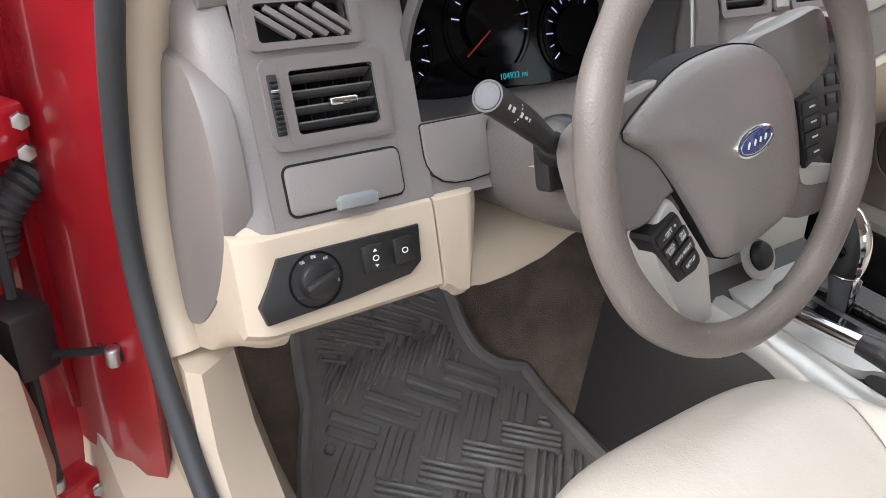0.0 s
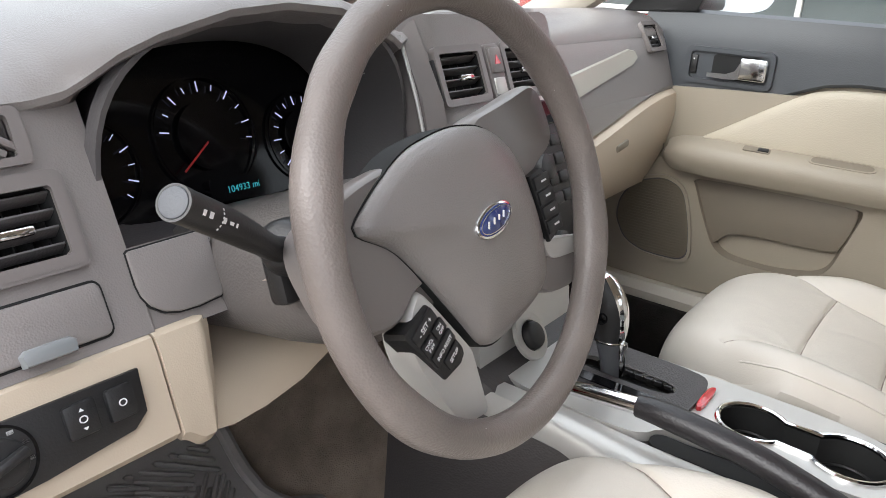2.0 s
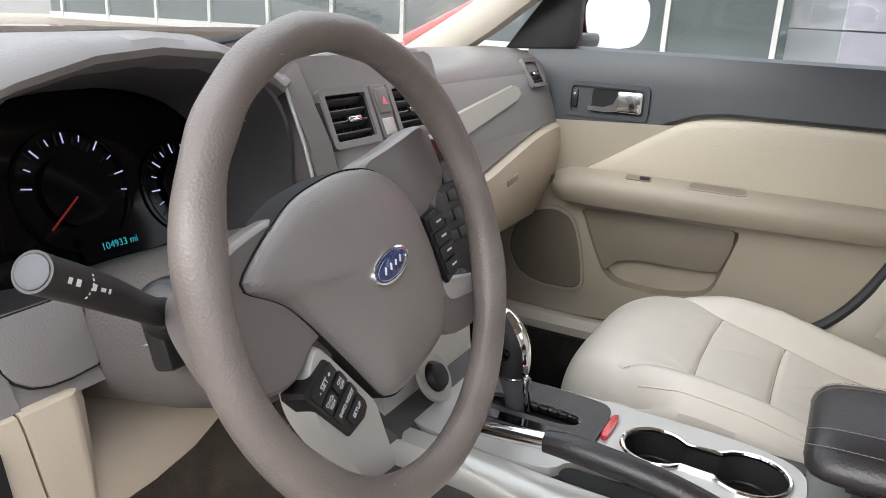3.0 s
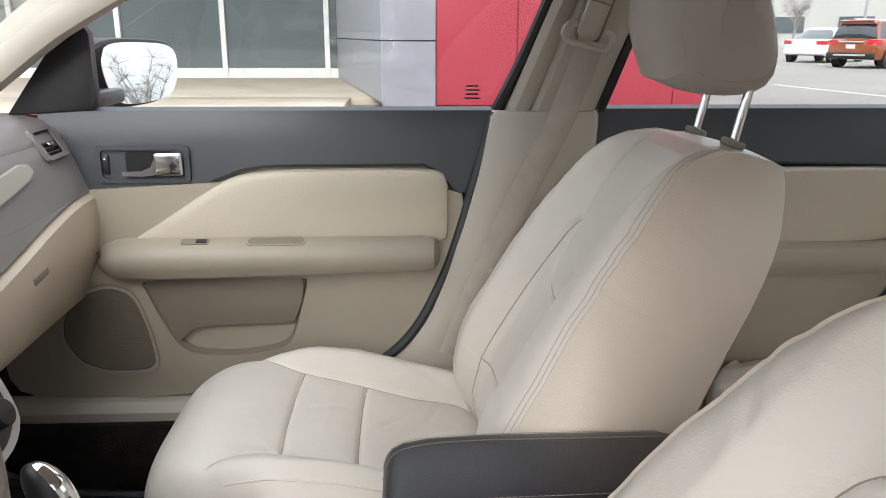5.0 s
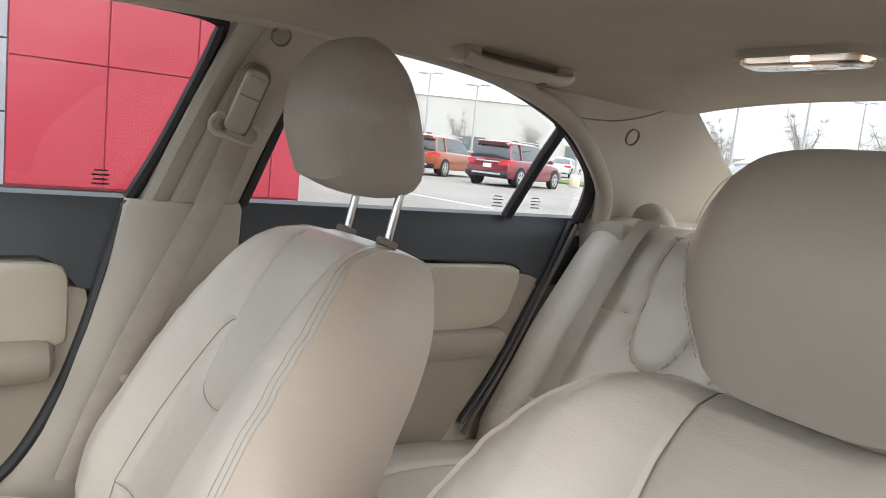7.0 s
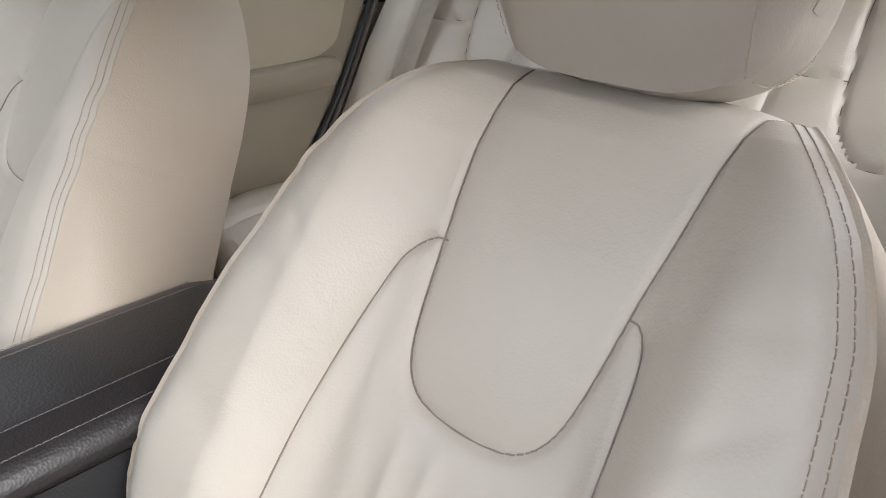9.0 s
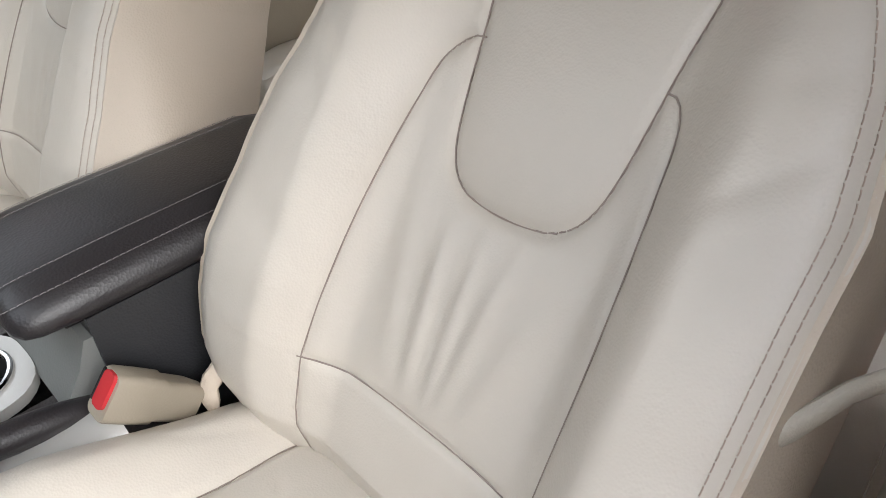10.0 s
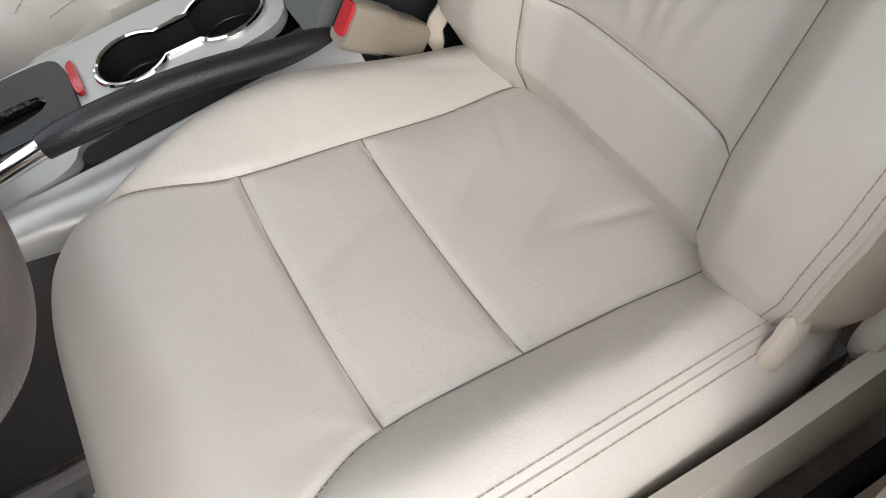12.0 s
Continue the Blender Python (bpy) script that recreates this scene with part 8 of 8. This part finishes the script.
def clad(name, corners, z0, z1, nu, zs, material, gap=0.022):
    """Cladding panels between two ground points, split into nu columns and at heights zs."""
    (ax, ay), (bx, by) = corners
    L = math.hypot(bx - ax, by - ay)
    d = Vector(((bx - ax) / L, (by - ay) / L, 0))
    m = axes((ax, ay, 0), d, (0, 0, 1))
    core = part(name, prism([(0, z0), (L, z0), (L, z1), (0, z1)], -0.3, -0.022, m), panel_gap_red if material is red_panel else panel_gap, SH, smooth=False)
    cols = np.linspace(0, L, nu + 1)
    rows = [z0] + list(zs) + [z1]
    for a, b in zip(cols, cols[1:]):
        for c, e in zip(rows, rows[1:]):
            part("panel", prism([(a + gap / 2, c + gap / 2), (b - gap / 2, c + gap / 2), (b - gap / 2, e - gap / 2), (a + gap / 2, e - gap / 2)], -0.03, 0.0, m, 0.003), material, core, smooth=False)
    return m
clad("red_wall", ((10.5, -0.43), (10.5, -4.43)), 0.03, 6.2, 1, (), red_panel)
SHW = SH.children[-1]
for ob in list(SHW.children):
    bpy.data.objects.remove(ob)
m = axes((10.5, -0.43, 0), (0, -1, 0), (0, 0, 1))
for a, b in ((0, 1.17), (1.17, 2.34), (2.34, 3.51), (3.51, 4.0)):
    for c, e in ((0.05, 1.69), (1.69, 3.4), (3.4, 5.1), (5.1, 6.2)):
        part("panel", prism([(a + 0.010, c + 0.010), (b - 0.010, c + 0.010), (b - 0.010, e - 0.010), (a + 0.010, e - 0.010)], -0.03, 0.0, m, 0.003), red_panel, SHW, smooth=False)
clad("red_return", ((10.53, -4.427), (15.0, -4.427)), 0.03, 6.2, 4, (1.69, 3.4, 5.1), red_panel)
clad("grey_pier", ((10.5, 0.36), (10.5, -0.43)), 0.03, 6.2, 1, (0.97, 1.88, 2.8, 3.7, 4.6, 5.5), mid_panel)
clad("grey_return", ((17.4, 1.57), (10.5, 0.36)), 0.08, 6.2, 2, (0.97, 1.88, 2.8, 3.7, 4.6, 5.5), grey_panel)
part("glazing", span(17.45, 17.5, 1.5, 26.0, 0.30, 5.8), store_glass, SH, "dark reflecting shop glazing", smooth=False)
part("plinth", span(17.38, 17.55, 1.5, 26.0, 0.07, 0.30, 0.01), white_frame, SH, "pale plinth under the glazing", smooth=False)
for y in np.arange(1.80, 26.0, 2.35):
    part("mullion", span(17.36, 17.46, y - 0.06, y + 0.06, 0.08, 5.8, 0.01), white_frame, SH, "pale window mullion", smooth=False)
part("transom", span(17.37, 17.45, 1.5, 26.0, 2.85, 2.95), white_frame, SH, smooth=False)
part("inner_post", span(17.46, 17.56, 4.2, 5.3, 0.10, 3.2), red_panel, SH, "red display panel behind the glass", smooth=False)
part("fascia", span(17.0, 17.6, 1.4, 26.0, 5.8, 7.0, 0.02), grey_panel, SH, smooth=False)
part("roof", span(10.6, 30, -4.3, 26, 6.1, 6.2), grey_panel, SH, smooth=False)
structure("planting_strip", span(9.9, 10.48, -4.4, 0.9, GROUND - 0.05, GROUND + 0.06, 0.01), mat("mulch", (0.10, 0.07, 0.05), 1.0, var=0.3, scale=20, grain=0.02, grain_scale=60), "dark mulch strip along the wall", "planting strip")

# parking bay lines
for k in (0, 3):
    structure("bay_line", rbox(5.0, 0.11, 0.006, 0, pose(14.5 + 0.9 * k * 0.2, -9.0 - 2.7 * k, GROUND + 0.004, 0, 0, 8)), line_paint, "faded white bay line on the asphalt", "bay line", smooth=False)
structure("grass_verge", span(26, 33, -70, -26.5, GROUND - 0.05, GROUND + 0.10, 0.02), grass, "short green grass verge with a kerb", "grass")

# parked cars
def section(w, z0, z1, crown=0.0, tuck=0.06, n=7):
    """Half of a rounded cross-section of a car body, from its sill over the shoulder to the middle."""
    side = [(w - tuck, z0), (w - 0.01, z0 + 0.12 * (z1 - z0)), (w, z0 + 0.42 * (z1 - z0)), (w - 0.015, z0 + 0.72 * (z1 - z0)), (w - 0.05, z0 + 0.92 * (z1 - z0)), (w - 0.13, z1), (0.0, z1 + crown)]
    return side[:-1] + [(0.4 * w, z1 + 0.8 * crown)] + [(-0.4 * w, z1 + 0.8 * crown)] + [(-a, b) for a, b in reversed(side[:-1])]


def parked_car(label, x, y, turn, paint, long=4.8, tall=1.75, wide=1.9, suv=True):
    car = thing("parked_car", label, "car", group="parked cars")
    m = Matrix.Translation((x, y, GROUND)) @ pose(0, 0, 0, 0, 0, turn)
    L, W = long / 2, wide / 2
    belt = 0.60 * tall if suv else 0.64 * tall
    # lower body: tail, flank, bonnet and nose
    if suv:
        run = [(-L, 0.42, 0.72, 0.80), (-L + 0.04, 0.36, belt * 0.92, 0.90), (-L + 0.14, 0.32, belt, 0.96), (-L + 0.9, 0.28, belt + 0.02, 1.0), (0.0, 0.27, belt, 1.0), (L - 1.35, 0.28, belt - 0.03, 1.0),
               (L - 0.75, 0.28, belt - 0.10, 0.98), (L - 0.25, 0.30, belt * 0.80, 0.93), (L - 0.06, 0.34, belt * 0.66, 0.84), (L, 0.40, 0.58, 0.74)]
    else:
        run = [(-L, 0.42, 0.66, 0.78), (-L + 0.05, 0.34, belt * 0.96, 0.88), (-L + 0.25, 0.30, belt + 0.02, 0.95), (-L + 0.95, 0.28, belt + 0.03, 1.0), (0.0, 0.27, belt, 1.0), (L - 1.35, 0.28, belt - 0.05, 1.0),
               (L - 0.75, 0.28, belt - 0.12, 0.98), (L - 0.25, 0.30, belt * 0.76, 0.92), (L - 0.06, 0.34, belt * 0.62, 0.84), (L, 0.40, 0.55, 0.74)]
    part("body", loft([[m @ Vector((px, a, b)) for a, b in section(W * k, z0, z1, 0.02)] for px, z0, z1, k in run]), paint, car)
    # glasshouse: dark glass all round under a painted roof
    back = -L + 0.16 if suv else -L + 0.75
    if suv:
        house = [(back, belt - 0.03, 0.02, 0.86), (back + 0.10, belt - 0.03, 0.62, 0.84), (back + 0.22, belt - 0.03, 0.90, 0.82), (back + 0.6, belt - 0.03, 1.0, 0.82), (L - 2.3, belt - 0.03, 1.0, 0.82), (L - 1.85, belt - 0.03, 0.88, 0.82), (L - 1.15, belt - 0.06, 0.05, 0.80)]
    else:
        house = [(back, belt - 0.03, 0.05, 0.80), (back + 0.55, belt - 0.03, 0.80, 0.80), (back + 0.95, belt - 0.03, 1.0, 0.81), (L - 2.3, belt - 0.03, 0.98, 0.81), (L - 1.95, belt - 0.03, 0.80, 0.81), (L - 1.2, belt - 0.06, 0.05, 0.79)]
    rise = tall - belt - 0.04
    def rib(px, z0, k, w, grow=0.0):
        z1 = z0 + 0.03 + rise * k
        t = W * w + grow
        return [m @ Vector((px, a, b)) for a, b in ((t, z0), (t - 0.10 * k, z0 + 0.62 * (z1 - z0)), (t - 0.17 * k, z1 - 0.05 * k), (t - 0.26 * k, z1), (0.35 * t, z1 + 0.03 * k), (-0.35 * t, z1 + 0.03 * k), (-t + 0.26 * k, z1), (-t + 0.17 * k, z1 - 0.05 * k), (-t + 0.10 * k, z0 + 0.62 * (z1 - z0)), (-t, z0))]
    part("glasshouse", loft([rib(*row) for row in house]), car_glass, car, "dark car windows")
    cap = [r for r in house if r[2] > 0.75]
    def cap_rib(px, z0, k, w):
        z1 = z0 + 0.03 + rise * k + 0.012
        t = W * w
        return [m @ Vector((px, a, b)) for a, b in ((t - 0.155 * k, z1 - 0.085), (t - 0.165 * k, z1 - 0.045), (t - 0.25 * k, z1), (0.35 * t, z1 + 0.03 * k), (-0.35 * t, z1 + 0.03 * k), (-t + 0.25 * k, z1), (-t + 0.165 * k, z1 - 0.045), (-t + 0.155 * k, z1 - 0.085))]
    part("roof", loft([cap_rib(*r) for r in ([(cap[0][0] - (0.10 if suv else 0.0), *cap[0][1:])] + cap[1:])]), paint, car)
    for s in (-1, 1):
        t = W * house[1][3]
        def pillar(p0, p1, w0, w1):
            """A painted pillar from the belt at p0 to the roof at p1."""
            lo, hi = belt - 0.01, belt + rise * 0.95
            q = [(p0 - w0, t + 0.012, lo), (p0 + w0, t + 0.012, lo), ((p0 + p1) / 2 + (w0 + w1) / 2, t - 0.075, (lo + hi) / 2 + 0.05), (p1 + w1, t - 0.135, hi), (p1 - w1, t - 0.135, hi), ((p0 + p1) / 2 - (w0 + w1) / 2, t - 0.075, (lo + hi) / 2 + 0.05)]
            part("pillar", loft([[m @ Vector((a, s * b, c)) for a, b, c in q], [m @ Vector((a, s * (b - 0.05), c)) for a, b, c in q]]), paint, car, smooth=False)
        if suv:
            pillar(back + 0.10, back + 0.30, 0.10, 0.09)
            pillar(back + 1.05, back + 1.02, 0.05, 0.04)
        else:
            pillar(back + 0.45, back + 0.85, 0.20, 0.09)
        part("tail_light", loft([[m @ Vector((px, s * py, z)) for px, py in ((-L + 0.015, W - 0.42), (-L + 0.01, W - 0.20), (-L + 0.10, W - 0.045), (-L + 0.32, W - 0.005), (-L + 0.30, W - 0.06), (-L + 0.12, W - 0.30))] for z in (belt * 0.80, belt * 0.86, belt * 0.97)]), red_lens, car, "red wrap-round tail light")
        part("headlight", rbox(0.26, 0.32, 0.14, 0.04, m @ pose(L - 0.17, s * (W - 0.24), belt * 0.68)), chrome, car)
        part("door_handle", rbox(0.18, 0.03, 0.03, 0.01, m @ pose(-0.30, s * (W + 0.002), belt * 0.86)), paint, car)
        part("door_mirror", rbox(0.14, 0.20, 0.14, 0.04, m @ pose(L - 1.60, s * (W + 0.06), belt + 0.05)), paint, car)
        for px in (-L + 0.90, L - 0.95):
            wm_ = m @ pose(px, s * (W - 0.215), 0.35) @ pose(0, 0, 0, 90 if s < 0 else -90)
            part("wheel_arch", rod(0.405, 0.02, wm_ @ pose(0, 0, 0.20), 32), void_black, car, "dark wheel arch")
            w = part("wheel", rod(0.345, 0.225, wm_, 32, bevel=0.03), tyre_black, car, "dark road wheel")
            part("rim", ring(oval(0.245, 0.245), oval(0.215, 0.215), 0.19, 0.236, wm_), car_silver, w, "bright wheel rim")
            for k in range(5):
                part("spoke", rbox(0.20, 0.07, 0.02, 0.006, wm_ @ pose(0, 0, 0, 0, 0, 72 * k + 20) @ pose(0.115, 0, 0.230)), car_silver, w)
    if suv:
        part("rear_bumper", rbox(0.16, wide * 0.93, 0.22, 0.06, m @ pose(-L + 0.03, 0, 0.44), 3), black, car, "dark lower rear bumper")
        part("bumper_strip", rbox(0.03, wide * 0.62, 0.06, 0.01, m @ pose(-L - 0.045, 0, 0.46)), car_silver, car, "silver bumper strip")
        part("tail_strip", rbox(0.05, wide * 0.50, 0.05, 0.015, m @ pose(-L + 0.01, 0, belt * 0.90)), car_silver, car, "bright strip across the tailgate")
        part("spoiler", rbox(0.26, wide * 0.64, 0.04, 0.015, m @ pose(back + 0.10, 0, tall - 0.05, 0, -6)), paint, car)
        for s in (-1, 1):
            part("roof_bar", rbox(long * 0.42, 0.04, 0.035, 0.012, m @ pose(-0.35, s * W * 0.62, tall + 0.03)), car_silver, car)
    else:
        part("rear_bumper", rbox(0.16, wide * 0.90, 0.20, 0.06, m @ pose(-L + 0.04, 0, 0.44), 3), paint, car)
    part("plate_bar", rbox(0.02, 0.34, 0.14, 0.005, m @ pose(-L - 0.012, 0, belt * 0.74)), white_frame, car)
    part("front_bumper", rbox(0.16, wide * 0.86, 0.20, 0.06, m @ pose(L - 0.07, 0, 0.44), 3), black, car)
    return car


parked_car("copper orange sport utility car parked on the lot", 27.6, -18.0, -60, car_orange, 4.8, 1.70)
parked_car("dark red sport utility car parked on the lot", 22.6, -18.3, -65, car_maroon, 4.9, 1.66)
parked_car("white car parked at the back of the lot", 33.5, -19.0, -52, car_white, 4.7, 1.5, suv=False)
parked_car("white car parked at the back of the lot", 36.0, -41.0, -55, car_white, 4.7, 1.5, suv=False)
parked_car("silver car parked at the back of the lot", 43.0, -39.0, -55, car_silver, 4.7, 1.5, suv=False)
# next car is never in view: added to close the driver's side, reflects light
parked_car("unseen white car added beyond the open driver's door", -6.5, 2.0, 90, car_white, 4.7, 1.5, suv=False)
parked_car("white car parked before the showroom", 6.3, -10.5, 100, car_white, 4.7, 1.5, suv=False)

# far buildings, lamp posts, bare trees
def far_hall(label, x, y, w, d, h, turn, material, bands):
    b = thing("far_building", label, "building", group="far buildings")
    m = Matrix.Translation((x, y, GROUND)) @ pose(0, 0, 0, 0, 0, turn)
    part("wall", rbox(w, d, h, 0.0, m @ pose(0, 0, h / 2)), material, b, smooth=False)
    part("parapet", rbox(w + 0.4, d + 0.4, 0.5, 0.05, m @ pose(0, 0, h + 0.15)), white_frame, b, smooth=False)
    for k in range(bands):
        part("window", rbox(w / bands * 0.5, 0.2, h * 0.22, 0, m @ pose(-w / 2 + (k + 0.5) * w / bands, -d / 2 - 0.02, h * 0.30)), store_glass, b, "dark window", smooth=False)
        part("window", rbox(w / bands * 0.5, 0.2, h * 0.22, 0, m @ pose(-w / 2 + (k + 0.5) * w / bands, d / 2 + 0.02, h * 0.30)), store_glass, b, "dark window", smooth=False)
    return b
far_hall("long tan commercial hall far behind the car park", 84, -58, 46, 20, 7.6, 58, tan_wall, 7)
far_hall("pale commercial hall with a blue sign band, far off", 100, -40, 30, 18, 5.5, 60, mat("pale_wall", (0.55, 0.55, 0.54), 0.8, var=0.05, scale=0.3), 6)
far_hall("low brick shop across the road behind the camera", -45, 5, 18, 50, 6.0, 0, tan_wall, 5)

def lamp_post(x, y, h):
    lp = thing("lamp_post", "grey lamp post with twin heads over the lot", "lamp post", group="lamp posts")
    part("mast", rod(0.09, h, pose(x, y, GROUND), 12, 0.06), pole_grey, lp)
    part("footing", rod(0.25, 0.6, pose(x, y, GROUND), 16, bevel=0.03), concrete, lp)
    for s in (-1, 1):
        part("arm", sweep([(x, y, GROUND + h - 0.1), (x + s * 0.35, y + s * 0.18, GROUND + h)], 0.04, 8), pole_grey, lp)
        part("head", rbox(0.60, 0.30, 0.12, 0.03, pose(x + s * 0.55, y + s * 0.28, GROUND + h, 0, 0, 27)), pole_grey, lp)
for x, y, h in ((45, -27.5, 6.3), (43, -30.2, 5.8), (28, -38.5, 5.8), (26, -24.5, 7.5), (22, -36, 6.0), (18, -40, 6.6), (34, -63, 8.5)):
    lamp_post(x, y, h)

def bare_tree(x, y, h, seed):
    """A leafless tree: tapered trunk, limbs and a fine crown of twigs."""
    t = thing("bare_tree", "leafless grey-brown tree beyond the car park", "tree", group="bare trees")
    r = random.Random(seed)
    part("trunk", sweep([(x, y, GROUND), (x + 0.05, y, h * 0.2), (x + r.uniform(-.2, .2), y, h * 0.45)], [h * 0.022, h * 0.018, h * 0.012], 8), bark, t)
    limbs, crown = bmesh.new(), bmesh.new()
    tips = []
    for k in range(9):
        a = r.uniform(0, 6.28)
        z0 = h * r.uniform(0.18, 0.42)
        e = Vector((x + math.cos(a) * h * r.uniform(.15, .3), y + math.sin(a) * h * r.uniform(.15, .3), h * r.uniform(.6, .92)))
        s = Vector((x, y, z0))
        mid = s.lerp(e, 0.5) + Vector((r.uniform(-.3, .3), r.uniform(-.3, .3), 0.2))
        sweep([s, mid, e], [h * 0.008, h * 0.005, h * 0.002], 5, bm=limbs)
        tips += [(s.lerp(mid, 0.7), a), (mid, a), (mid.lerp(e, 0.5), a), (e, a)]
    verts, faces = [], []
    for p, a in tips:
        for _ in range(26):
            d = Vector((r.gauss(0, 1), r.gauss(0, 1), r.gauss(0.5, 0.8))).normalized() * h * r.uniform(0.07, 0.19)
            w = d.cross(Vector((r.gauss(0, 1), r.gauss(0, 1), r.gauss(0, 1)))).normalized() * h * 0.0016
            n = len(verts)
            verts += [tuple(p - w), tuple(p + w), tuple(p + d + w * 0.4), tuple(p + d - w * 0.4)]
            faces.append((n, n + 1, n + 2, n + 3))
    part("limbs", limbs, bark, t)
    me = bpy.data.meshes.new("twigs")
    me.from_pydata(verts, [], faces)
    bm = bmesh.new()
    bm.from_mesh(me)
    bpy.data.meshes.remove(me)
    part("twigs", bm, bark, t, "fine bare twigs", smooth=False)
k = 0
for x, y, h in ((58, -39, 5.0), (50, -41, 4.2), (47, -44, 4.4), (42, -56, 6.5), (37, -60, 7.5), (31, -62, 8.0), (25, -58, 7.0), (20, -64, 8.5), (13, -66, 8.0), (5, -66, 9.0), (66, -34, 5.5)):
    k += 1
    bare_tree(x, y, h, k)
hedge_rows = []
for i, a in enumerate(np.linspace(0, 1, 60)):
    px, py = 120 - 150 * a, -75 - 65 * math.sin(a * 2.2)
    hh = 4.5 + 1.5 * noise.noise((i * 0.35, 0, 0)) + 0.9 * noise.noise((i * 1.7, 3, 0))
    hedge_rows.append([(px, py, GROUND - 0.1), (px + 0.3, py + 0.6, hh * 0.6), (px, py, hh), (px - 0.5, py - 1.2, GROUND - 0.1)])
tagged(ob_from("far_woods", loft(hedge_rows), mat("far_wood", (0.22, 0.20, 0.18), 1.0, var=0.35, scale=0.8, grain=0.3, grain_scale=3), None, "", False), label="grey-brown leafless woods along the horizon", category="woods", kind="stuff")
